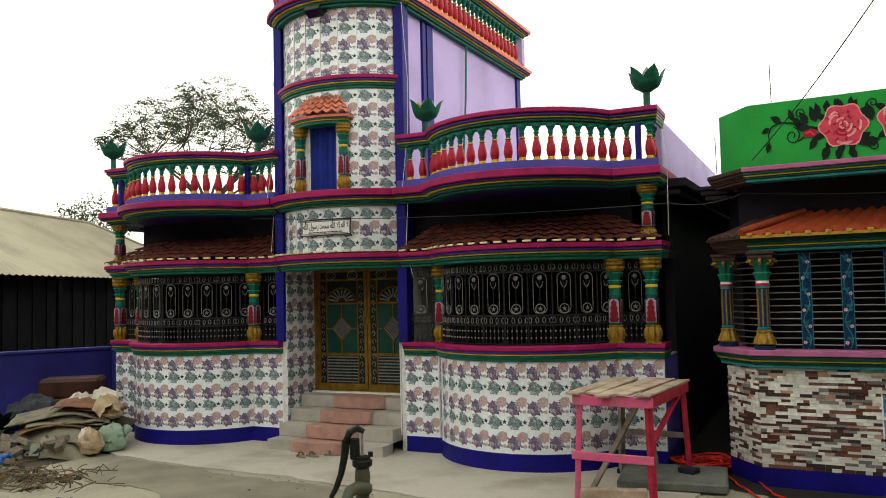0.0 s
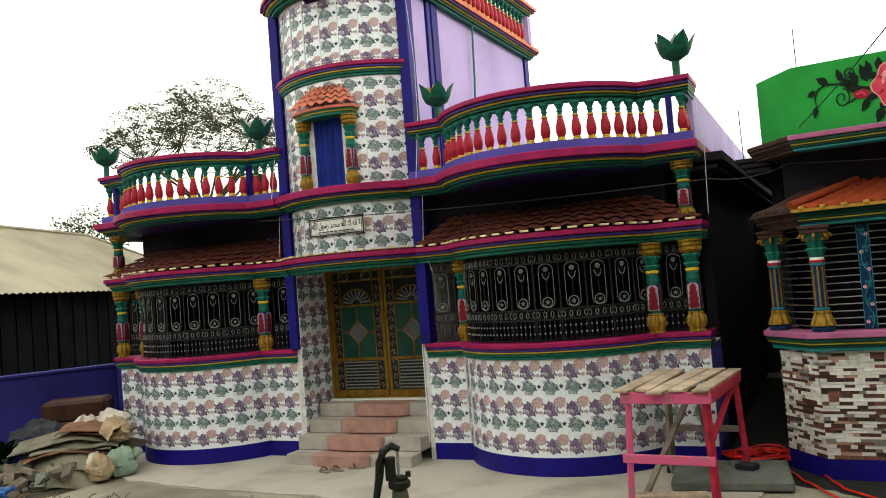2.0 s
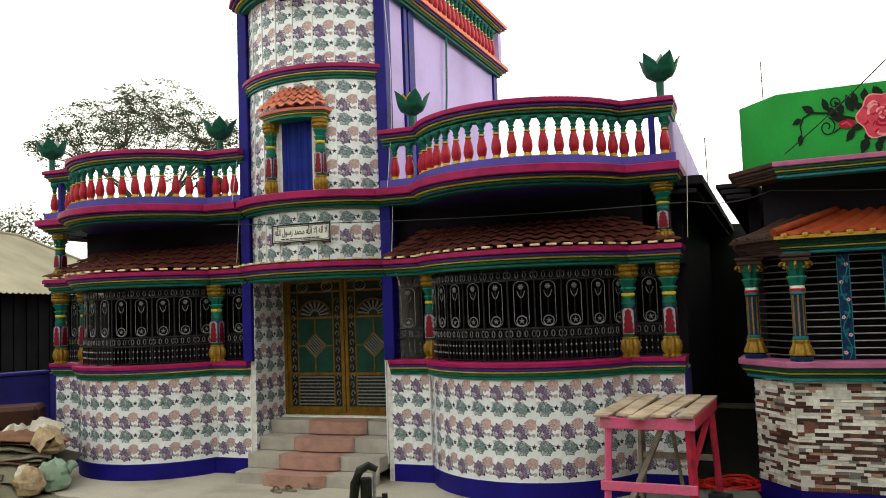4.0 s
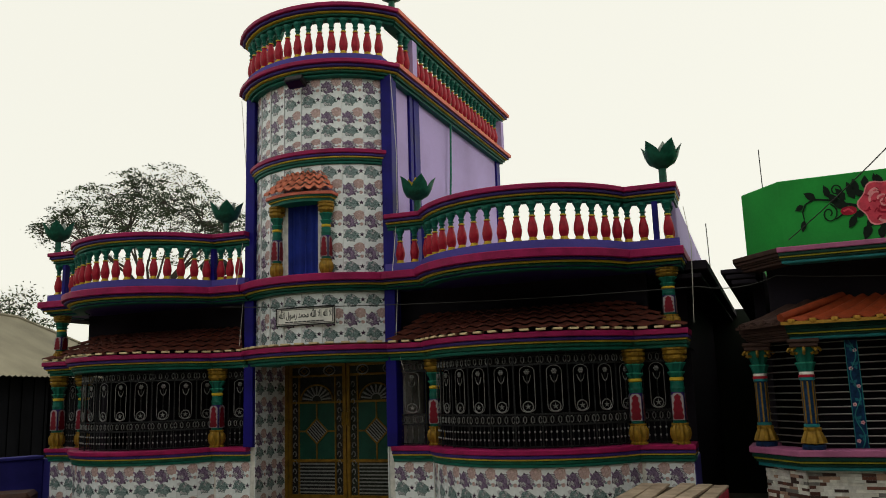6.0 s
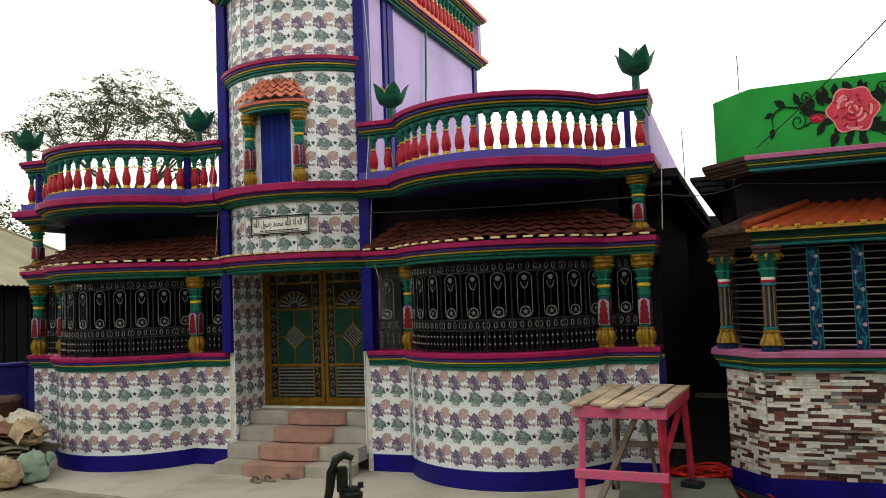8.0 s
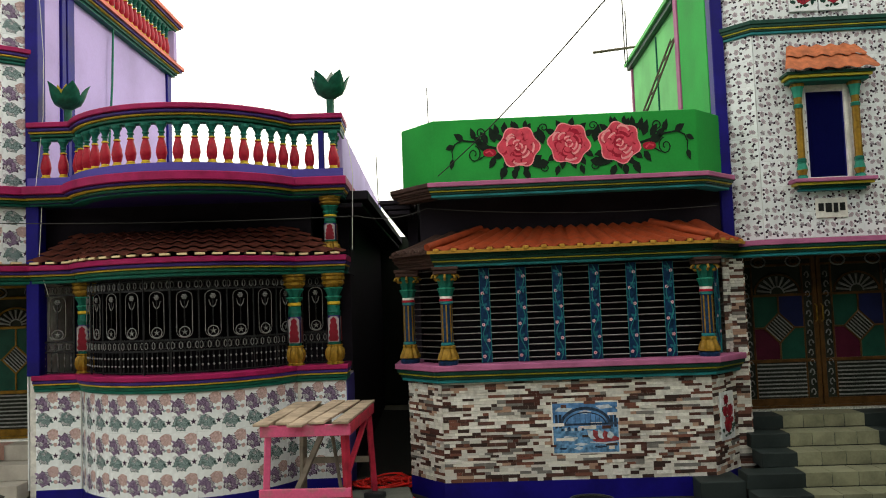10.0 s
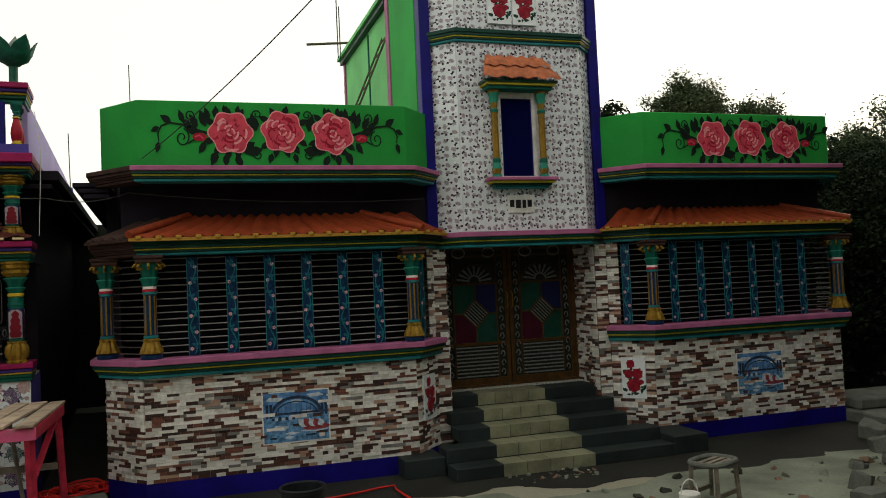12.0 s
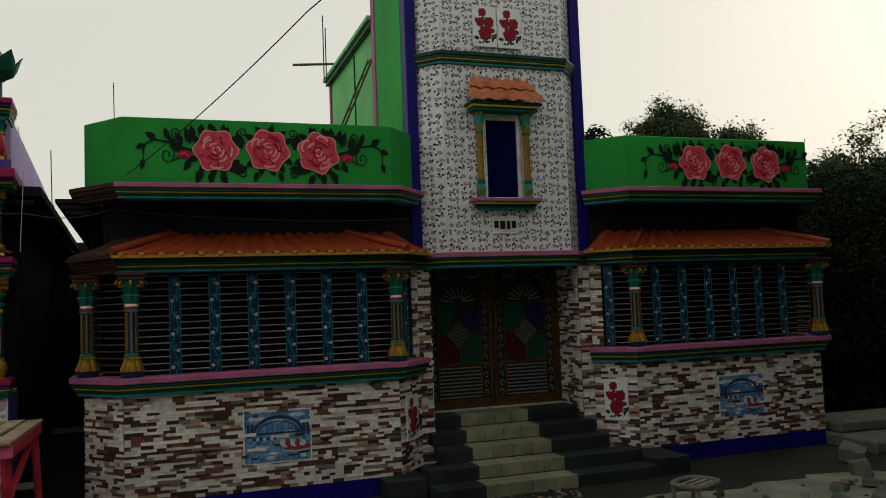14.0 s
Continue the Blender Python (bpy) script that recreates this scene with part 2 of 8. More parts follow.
def stroke(pts, w):
    """A ribbon outline along points."""
    L, R = [], []
    for i, p in enumerate(pts):
        a, b = pts[max(0, i - 1)], pts[min(len(pts) - 1, i + 1)]
        d = math.hypot(b[0] - a[0], b[1] - a[1]) or 1
        nx, nz = -(b[1] - a[1]) / d, (b[0] - a[0]) / d
        ww = w[i] if isinstance(w, (list, tuple)) else w
        L.append((p[0] + nx * ww / 2, p[1] + nz * ww / 2))
        R.append((p[0] - nx * ww / 2, p[1] - nz * ww / 2))
    return L, R


def print_poly(mb, pts, y, mi):
    mb.poly([(x, y, z) for x, z in pts], mi)


def print_stroke(mb, pts, w, y, mi):
    L, R = stroke(pts, w)
    n = len(L)
    mb.add([(x, y, z) for x, z in L + R], [(i, i + 1, n + i + 1, n + i) for i in range(n - 1)], mi)


# ---- ground ----
GROUND = material("sandy_ground", (0.25, 0.235, 0.18), 0.95, var=0.35, scale=0.7, bump=0.5, fine=25, dirt=(0.17, 0.16, 0.12))
SCREED = material("cement_screed", (0.37, 0.345, 0.295), 0.85, var=0.25, scale=1.1, bump=0.2, fine=30, dirt=(0.27, 0.24, 0.2))
DAMP_SHADE_GROUND = material("damp_and_shaded_earth", (0.021, 0.021, 0.018), 0.8, var=0.4, scale=1.6, bump=0.5, fine=30)


def ground_sheet():
    """One sheet to the horizon, finer and uneven near the houses."""
    xs = [-900, -200, -60, -30] + [-20 + 0.5 * i for i in range(81)] + [30, 60, 200, 900]
    ys = [-900, -200, -60, -20, -8] + [-4 + 0.5 * i for i in range(49)] + [28, 40, 90, 250, 900]
    vs = []
    for y in ys:
        for x in xs:
            near = -20 <= x <= 20 and -4 <= y <= 20
            h = 0.015 * noise.noise(Vector((x * 0.5, y * 0.5, 0))) if near else 0
            calm = min(1, max(0, (3.0 - y) / 2)) if -14 < x < 13 else 1
            vs.append((x, y, -0.004 + h * calm))
    W = len(xs)
    return MB().add(vs, [(j * W + i, j * W + i + 1, j * W + W + i + 1, j * W + W + i) for j in range(len(ys) - 1) for i in range(W - 1)])


tagged(part("ground", ground_sheet(), GROUND, smooth=180), "uneven pale sandy ground of the yard", "ground", kind="structure")


def patch(name, pts, z, thick, mt, label, seed, rough=0.12):
    """A slab or stain with a ragged outline."""
    rng = random.Random(seed)
    out = []
    for (ax, ay), (bx, by) in zip(pts, pts[1:] + pts[:1]):
        k = max(2, int(math.hypot(bx - ax, by - ay) / 0.07))
        for i in range(k):
            t = i / k
            x, y = ax + (bx - ax) * t, ay + (by - ay) * t
            w = Vector((x, y, seed))
            dx, dy = (sum(noise.noise(w * f + Vector((o, 0, 0))) * rough * 1.1 / f for f in (1, 2.3, 5, 11)) for o in (0, 40))
            out.append((x + dx, y + dy))
    n = len(out)
    mb = MB().add([(x, y, z) for x, y in out] + [(x, y, z - thick) for x, y in out], [tuple(range(n))] + [(i, (i + 1) % n, n + (i + 1) % n, n + i) for i in range(n)])
    return tagged(part(name, mb, mt), label, "pavement", kind="structure")


patch("pavement", [(-8.9, 7.75), (-5.3, 7.6), (-3.6, 7.35), (-1.5, 7.9), (-1.35, 9.3), (-2.0, 9.8), (-2.2, 12.0), (-11.2, 11.5), (-11.4, 9.4)], 0.014, 0.03, SCREED, "pale cement apron with a broken edge before the tiled house", 3)
# Damp earth along the front; its arm into the alley paints the shade there.
patch("damp_earth", [(-1.6, 9.2), (-0.6, 8.55), (1.5, 8.1), (2.6, 7.8), (5.0, 7.35), (7.0, 6.9), (11.5, 6.6), (11.5, 16.5), (-2.3, 16.5), (-2.3, 9.6)], 0.002, 0.002, DAMP_SHADE_GROUND, "damp dark earth along the stone-clad house, alley shade painted in", 8, 0.3)
patch("damp_earth", [(-8.6, 7.7), (-6.8, 7.55), (-5.2, 7.4), (-4.2, 7.1), (-4.6, 6.6), (-6.0, 6.3), (-7.6, 6.5), (-8.5, 7.0)], 0.003, 0.003, material("damp_sand", (0.19, 0.175, 0.13), 0.7, var=0.3, scale=2), "damp brown stain on the sandy ground", 5, 0.25)

# ---- house with flower tiles and round bays ----
HOUSE_A = pose(0, 0, 0, 0, 0, 1.75) @ pose(-6.02, 9.6, 0)
house_a = base("house", HOUSE_A, "two-storey house with flower tiles, round bays and painted balustrades", "house")
ARC_U, ARC_HC, ARC_SAG = {1: 2.67, -1: 2.66}, {1: 1.16, -1: 1.1}, 0.70
WU0, WU1 = 1.0, {1: 4.38, -1: 4.28}


def wing_path(side, out=0.0, back=None, u0=WU0, n=22):
    """Plan line of a wing's front: flat, round bay, flat, and round the corner to the depth back."""
    hc, um = ARC_HC[side] + 0.3 * out, ARC_U[side]
    r = (hc * hc + ARC_SAG**2) / (2 * ARC_SAG)
    c = r - ARC_SAG - out
    a = math.atan2(hc, r - ARC_SAG)
    pts = [(u0, -out)] + [(um + r * math.sin(t), c - r * math.cos(t)) for t in [-a + 2 * a * i / n for i in range(n + 1)]] + [(WU1[side] + out * 0.3, -out)]
    if back is not None:
        pts.append((WU1[side] + out * 0.3, back))
    return pts if side > 0 else [(-u, v) for u, v in reversed(pts)]


TW_HW, TW_SAG = 0.93, 0.42
TW_R = (TW_HW**2 + TW_SAG**2) / (2 * TW_SAG)


def tower_path(out=0.0, hw=None, n=16):
    r, c = TW_R + out, TW_R - TW_SAG
    a = math.asin(min(1, (hw or TW_HW + out * 0.4) / r))
    return [(r * math.sin(t), c - r * math.cos(t)) for t in [-a + 2 * a * i / n for i in range(n + 1)]]


def ring(mb, f, o0, o1, z0, z1, mi=0):
    """A band between two offsets and two heights along the path f(out)."""
    mb.sweep([f(o0), f(o1), f(o1), f(o0)], [z0, z0, z1, z1], mi)


def plate(mb, path, vback, z0, z1):
    """A slab from a front line back to a straight line."""
    bk = [(p[0], max(vback, p[1])) for p in path]
    mb.sweep([path, path, bk, bk], [z0, z1, z1, z0])


STRIPES = [("green_band", TEAL, 0.0, 0.2), ("dark_green_band", LOTUSGREEN, 0.2, 0.4), ("yellow_band", YELLOW, 0.4, 0.5), ("purple_band", PURPLE, 0.5, 0.7), ("magenta_band", MAGENTA, 0.7, 1.0)]


ROOF_STRIPES = [("green_band", TEAL, 0.0, 0.14), ("dark_green_band", LOTUSGREEN, 0.14, 0.3), ("yellow_band", YELLOW, 0.3, 0.4), ("purple_band", PURPLE, 0.4, 0.54), ("magenta_band", MAGENTA, 0.54, 1.0)]


def striped_cornice(parent, f, z0, z1, out, inner, stripes=STRIPES):
    """Five painted mouldings, each prouder than the one below it."""
    for k, (nm, mt, a, b) in enumerate(stripes):
        mb = MB()
        o = out * (0.4 + 0.6 * k / 4)
        za, zb = z0 + (z1 - z0) * a, z0 + (z1 - z0) * b
        e = min(0.008, (zb - za) * 0.25)
        mb.sweep([f(inner), f(o - e), f(o), f(o), f(o - e), f(inner)], [za, za, za + e, zb - e, zb, zb])
        part(nm, mb, mt, parent)


F_MPINK = material("print_mid_pink", (0.36, 0.235, 0.235), 0.25, var=0.3, scale=60, bump=0)


# flower tiles: 25 x 40 cm, a rose pair above a leaf pair
TW, TH, TT = 0.25, 0.40, 0.01


def rose_motif(mb, cx, cz, r, y, mid, dark, light, seed):
    """Printed rose: pointed dark leaves, lobed petals with dark outlines, a spiral heart."""
    rng = random.Random(seed)
    for q in range(7):
        a = 2 * math.pi * (q + rng.uniform(-0.3, 0.3)) / 7 + seed
        print_poly(mb, leaf(cx + 0.6 * r * math.cos(a), cz + 0.6 * r * math.sin(a), a + rng.uniform(-0.6, 0.6), r * rng.uniform(0.42, 0.62), r * 0.4), y, dark if q % 2 else mid)
    d = y - 0.0003
    for lay, (q0, cnt, ps) in enumerate(((0.6, 7, 0.46), (0.32, 5, 0.36))):
        for q in range(cnt):
            a = 2 * math.pi * (q + 0.5 * lay + rng.uniform(-0.12, 0.12)) / cnt + seed
            w = r * ps * rng.uniform(0.9, 1.1)
            ca, sa = math.cos(a), math.sin(a)
            put = lambda t, e, sh: (cx + (r * q0 + sh + w * 0.72 * e * math.cos(t)) * ca - w * e * math.sin(t) * sa, cz + (r * q0 + sh + w * 0.72 * e * math.cos(t)) * sa + w * e * math.sin(t) * ca)
            ring10 = [2 * math.pi * i / 10 for i in range(10)]
            print_poly(mb, [put(t, 1.0, 0.0) for t in ring10], d, dark)
            print_poly(mb, [put(t, 0.84, 0.0) for t in ring10], d - 0.0001, light if (q + lay) % 3 == 0 else mid)
            print_stroke(mb, [put(t, 0.5, -0.1 * w) for t in (-1.3, -0.65, 0, 0.65, 1.3)], r * 0.05, d - 0.0002, dark)
            d -= 0.0003
    print_poly(mb, blob(cx, cz, r * 0.2, 9, 3, 0.1, seed), d, mid)
    print_stroke(mb, [(cx + r * 0.2 * (1 - t / 9) * math.cos(t + seed), cz + r * 0.2 * (1 - t / 9) * math.sin(t + seed)) for t in [0.8 * i for i in range(10)]], r * 0.07, d - 0.0002, dark)


def flower_tile(h, flip=False, bend=None):
    """A tile of height h, cut at its foot when lower than a whole one."""
    mb = MB()
    for k in range(4):
        mb.box(-TW / 2 + 0.0006 + (TW - 0.0012) * k / 4, -TW / 2 + 0.0006 + (TW - 0.0012) * (k + 1) / 4, -TT, 0, 0.0006, h - 0.0006, 0)
    y, top = -TT - 0.0005, h
    rows = [("rose", top - 0.11), ("leaf", top - 0.305)] if not flip else [("leaf", top - 0.1), ("rose", top - 0.295)]
    for kind, z in rows:
        if z < 0.085:
            continue
        if kind == "rose":
            rose_motif(mb, -0.045, z - 0.03, 0.086, y, 1, 2, 7, 1)
            rose_motif(mb, 0.062, z + 0.044, 0.066, y + 0.0003, 3, 8, 4, 2)
            rose_motif(mb, 0.088, z - 0.065, 0.022, y, 3, 8, 4, 4)
            for a, s in ((2.6, 0.06), (3.7, 0.06), (-0.4, 0.055), (4.6, 0.05)):
                print_poly(mb, leaf(-0.045 + 0.055 * math.cos(a), z - 0.02 + 0.055 * math.sin(a), a, s, 0.03), y + 0.0002, 1)
            print_poly(mb, leaf(0.03, z - 0.075, 0.4, 0.05, 0.022), y, 5)
        else:
            rose_motif(mb, -0.035, z, 0.082, y, 5, 6, 7, 5)
            for a in (3.4, 6.0):
                lx, lz = -0.03 + 0.06 * math.cos(a), z + 0.06 * math.sin(a)
                print_poly(mb, leaf(lx, lz, a, 0.05, 0.03), y + 0.0002, 5)
                print_stroke(mb, [(lx, lz), (lx + 0.04 * math.cos(a), lz + 0.04 * math.sin(a))], 0.006, y, 6)
            print_poly(mb, blob(-0.1, z + 0.06, 0.022, 9, 4, 0.2, 1), y, 7)
            for k in range(5):
                a = math.pi / 2 + 2 * math.pi * k / 5
                print_poly(mb, leaf(0.09, z + 0.01, a, 0.032, 0.016), y, 2)
    if bend:
        mb.v = [(p[0], p[1] + bend - math.sqrt(bend * bend - p[0] * p[0]), p[2]) for p in mb.v]
    return mesh_of("tile", mb, [CERAMIC, F_PURPLE, F_DARK, F_PINK, F_LPINK, F_TEAL, F_DTEAL, F_GREY, F_MPINK], smooth=20)


TILE_FULL, TILE_ROSE, TILE_LEAF = flower_tile(TH), flower_tile(0.26), flower_tile(0.2, True)
TILE_FLIP = flower_tile(TH, True)
ROUND = {id(a): b for a, b in ((TILE_FULL, flower_tile(TH, False, 1.2)), (TILE_ROSE, flower_tile(0.26, False, 1.2)), (TILE_LEAF, flower_tile(0.2, True, 1.2)), (TILE_FLIP, flower_tile(TH, True, 1.2)))}


def tile_wall(parent, path, rows, skip=None, curved=None):
    """rows: (mesh, z of its foot, height scale)."""
    L = length(path)
    n = max(1, round(L / TW))
    for p, tan, s in resample(path, L / n - 1e-6):
        for me, z, sz in rows:
            if skip and skip(p, z):
                continue
            me = ROUND[id(me)] if curved and curved(p) else me
            part("tile", me, None, parent, m=at_path(p, tan, z) @ Matrix.Diagonal((L / n / TW, 1, sz, 1)))


def turned(name, prof, n=12, mats=None):
    return mesh_of(name, MB().lathe(prof, n), mats)


# 0 red, 1 green, 2 yellow: foot ring, bottle body, neck, cap
BALUSTER = turned("baluster", [(0.05, 0.0, 2), (0.05, 0.022, 2), (0.036, 0.028, 2), (0.042, 0.036, 2), (0.038, 0.046, 0), (0.05, 0.085, 0), (0.056, 0.13, 0), (0.05, 0.19, 0), (0.036, 0.25, 0), (0.027, 0.285, 0), (0.036, 0.292, 2), (0.036, 0.305, 2), (0.026, 0.312, 1), (0.024, 0.345, 1), (0.036, 0.352, 1), (0.036, 0.365, 1), (0.026, 0.372, 1), (0.034, 0.4, 1), (0.05, 0.43, 1), (0.054, 0.435, 1), (0.054, 0.47, 1)], 14, [RED, TEAL, YELLOW])


def balusters(parent, path, z, step, h=0.47, skip=0):
    L = length(path)
    pts = resample(path, L / round(L / step) - 1e-6)
    for p, tan, s in pts[skip:]:
        part("baluster", BALUSTER, None, parent, m=at_path(p, tan, z) @ Matrix.Diagonal((1, 1, h / 0.47, 1)))


def column_a(parent, u, v, z0, h, k=1.0, turn=0.0):
    """Painted column: gourd foot, red niche shaft, leafy green capital, gilt top."""
    col = part("column", MB().lathe([(0.062 * k, 0.215, 0), (0.07 * k, 0.22, 0), (0.07 * k, 0.24, 0), (0.07 * k, 0.245, 3), (0.07 * k, 0.53, 3), (0.072 * k, 0.535, 0), (0.072 * k, 0.565, 0), (0.078 * k, 0.57, 0), (0.068 * k, 0.61, 0), (0.072 * k, 0.64, 0), (0.06 * k, 0.65, 2), (0.074 * k, 0.66, 2), (0.074 * k, 0.685, 2), (0.055 * k, 0.69, 0)], 16), [TEAL, WHITE, YELLOW, PURPLE], parent, m=pose(u, v, z0, 0, 0, turn) @ Matrix.Diagonal((1, 1, h, 1)))
    part("base", MB().lathe([(0.085 * k, 0, 0), (0.085 * k, 0.02, 0), (0.07 * k, 0.03, 0), (0.09 * k, 0.06, 0), (0.1 * k, 0.11, 0), (0.094 * k, 0.16, 0), (0.07 * k, 0.195, 0), (0.08 * k, 0.2, 0), (0.08 * k, 0.215, 0)], 40, ribs=10, depth=0.11), GOLD, col, "gilt ribbed gourd base")
    mb = MB()
    for q in range(4):
        a = -math.pi / 2 + q * math.pi / 2
        m = Matrix.Rotation(a + math.pi / 2, 4, "Z")
        pts = []
        for i in range(9):
            z = 0.255 + 0.265 * i / 8
            w = 0.033 * k * (1 - 0.6 * (i / 8) ** 2) * (1 if i % 2 else 0.74) if i < 7 else (0.02 * k if i == 7 else 0.001)
            pts.append((w, z))
        out = [(w, z) for w, z in pts] + [(-w, z) for w, z in reversed(pts[:-1])]
        mb.add([m @ Vector((x * 1.75, -0.073 * k - 0.004, z)) for x, z in out], [tuple(range(len(out)))], 0)
        w = 0.059 * k
        mb.add([m @ Vector((x, -0.071 * k - 0.002, z)) for x, z in ((-w, 0.246), (w, 0.246), (w, 0.5), (w * 0.5, 0.526), (-w * 0.5, 0.526), (-w, 0.5))], [(0, 1, 2, 3, 4, 5)], 1)
    part("niche_panel", mb, [NICHERED, NICHEEDGE], col, "dark red niche with a white scalloped edge", smooth=0)
    mb = MB().lathe([(0.052 * k, 0.68, 0), (0.066 * k, 0.71, 0), (0.082 * k, 0.735, 1), (0.084 * k, 0.745, 1), (0.058 * k, 0.75, 0), (0.072 * k, 0.79, 0), (0.096 * k, 0.83, 1), (0.098 * k, 0.84, 1), (0.07 * k, 0.845, 2), (0.095 * k, 0.86, 2), (0.1 * k, 0.87, 2)], 40, ribs=8, depth=0.1)
    part("capital", mb, [TEAL, JADE, GOLD], col, "green leafy capital")
    mb = MB().lathe([(0.1 * k, 0.87, 0), (0.118 * k, 0.885, 0), (0.118 * k, 0.91, 0), (0.105 * k, 0.92, 0), (0.122 * k, 0.935, 0), (0.122 * k, 0.965, 0), (0.11 * k, 0.97, 0), (0.125 * k, 0.98, 0), (0.125 * k, 1.0, 0)], 24, ribs=12, depth=0.04)
    part("abacus", mb, GOLD, col, "gilt beaded top")
    return col


NICHERED = material("niche_red_paint", (0.17, 0.005, 0.016), 0.5)
NICHEEDGE = material("niche_edge_paint", (0.3, 0.27, 0.29), 0.5)
PALEPETAL = material("pale_petal_paint", (0.5, 0.56, 0.52), 0.5)
JADE = material("jade_paint", (0.03, 0.27, 0.19), 0.5)


def lotus(parent, u, v, z, k=1.0, heart=None):
    """Lotus finial: pole, cup, five cupped pointed petals, pale inner petals."""
    st = part("lotus_finial", MB().lathe([(0.05, 0, 0), (0.042, 0.02, 0), (0.042, 0.19 * k, 0), (0.065, 0.2 * k, 0), (0.105, 0.24 * k, 0), (0.05, 0.3 * k, 0)], 12), LOTUSGREEN, parent, "dark green lotus finial on a pole", m=pose(u, v, z))

    def petal(mb, m, prof, w, cup, mi=0):
        vs = []
        for rr, zz, ww in prof:
            for q in (-1, -0.5, 0, 0.5, 1):
                vs.append(m @ Vector((rr - cup * ww * q * q + 0.5 * cup, q * w * ww, zz * k)))
        n = len(vs)
        vs += [m @ (m.inverted() @ p - Vector((0.008, 0, 0))) for p in vs]
        fs = [(i * 5 + j, i * 5 + j + 1, i * 5 + j + 6, i * 5 + j + 5) for i in range(len(prof) - 1) for j in range(4)]
        fs += [tuple(n + q for q in reversed(f)) for f in fs[:]]
        mb.add(vs, fs, mi)

    outer = MB()
    for q in range(5):
        m = Matrix.Rotation(2 * math.pi * (q + 0.25) / 5, 4, "Z")
        petal(outer, m, [(0.05, 0.21, 0.45), (0.12, 0.25, 0.95), (0.158, 0.32, 1.0), (0.178, 0.385, 0.8), (0.192, 0.43, 0.45), (0.215, 0.475, 0.02)], 0.105, 0.045)
    part("petals", outer, LOTUSGREEN, st)
    inner = MB()
    hk = 0.75 if heart else 1.0
    for q in range(6):
        m = Matrix.Rotation(2 * math.pi * (q + 0.75) / 6, 4, "Z")
        petal(inner, m, [(0.04, 0.26, 0.5), (0.1 * hk, 0.32, 1.0), (0.125 * hk, 0.39, 0.75), (0.14 * hk, 0.46, 0.02)], 0.07, 0.03)
    part("inner_petals", inner, heart or PALEPETAL, st, "whitish inner petals" if not heart else "yellow heart")
    return st


# wrought grille panel, 29 cm wide, 1 m high
def grille_panel(w, h):
    mb = MB()
    g = 0.007
    for x in (-w / 2, w / 2):
        mb.box(x - 0.006, x + 0.006, -0.012, 0, 0, h, 0)
    for z in (0.02, 0.235, 0.245, 0.345, 0.355, 0.86, 0.87, 0.96, 0.985):
        mb.box(-w / 2, w / 2, -0.01, 0.002, z * h - 0.005, z * h + 0.005, 0)
    k = max(3, round(w / 0.055))
    for i in range(k):
        x = -w / 2 + w * (i + 0.5) / k
        mb.tube([(x, -0.004, 0.02 * h), (x, -0.004, 0.24 * h)], g * 0.8, 5, 0)
        for z in (0.09, 0.17):
            mb.lathe([(0.004, -0.012, 1), (0.011, 0, 1), (0.004, 0.012, 1)], 6, (x, -0.006, z * h))
    for z0, z1 in ((0.245, 0.345), (0.87, 0.96)):
        k = max(4, round(w / 0.04))
        for i in range(k):
            x = -w / 2 + w * (i + 0.5) / k
            mb.tube([(x + 0.016 * math.cos(a), -0.006, (z0 + z1) / 2 * h + 0.036 * math.sin(a)) for a in [2 * math.pi * j / 8 for j in range(8)]], 0.0045, 4, 1 if i % 2 == 0 else 0, True)
    lw, lo, hi = min(0.075, w * 0.28), 0.43 * h, 0.79 * h
    loop = [(lw * math.cos(a), -0.008, hi + lw * math.sin(a) * 0.8) for a in [math.pi * j / 8 for j in range(9)]] + [(lw * math.cos(a), -0.008, lo + lw * math.sin(a) * 0.8) for a in [math.pi + math.pi * j / 8 for j in range(9)]]
    mb.tube(loop, 0.0038, 5, 1, True)
    mb.tube([(lw * 0.72 * math.cos(a), -0.01, lo + lw * 0.72 * math.sin(a)) for a in [2 * math.pi * j / 10 for j in range(10)]], 0.006, 5, 1, True)
    for q in range(5):
        a = math.pi / 2 + 2 * math.pi * q / 5
        mb.add([(lw * 0.5 * math.cos(a), -0.014, lo + lw * 0.5 * math.sin(a)), (lw * 0.16 * math.cos(a + 0.6), -0.014, lo + lw * 0.16 * math.sin(a + 0.6)), (0, -0.018, lo), (lw * 0.16 * math.cos(a - 0.6), -0.014, lo + lw * 0.16 * math.sin(a - 0.6))], [(0, 1, 2, 3)], 1)
    mb.tube([(0, -0.008, lo + lw * 0.72), (0, -0.008, hi)], 0.006, 5, 0)
    for sg in (-1, 1):
        mb.tube([(0, -0.008, hi - 0.12), (sg * 0.025, -0.008, hi - 0.09), (sg * 0.04, -0.008, hi - 0.04)], 0.005, 4, 1)
    for q in range(6):
        a = 2 * math.pi * q / 6
        mb.lathe([(0.004, -0.01, 1), (0.012, 0, 1), (0.004, 0.01, 1)], 6, (0.02 * math.cos(a), -0.012, hi + 0.02 * math.sin(a)))
    mb.lathe([(0.004, -0.012, 1), (0.014, 0, 1), (0.004, 0.012, 1)], 6, (0, -0.016, hi))
    return mesh_of("grille_panel", mb, [IRON, SILVER])


GRILLE, GRILLE_S = grille_panel(0.27, 1.0), grille_panel(0.3, 1.0)


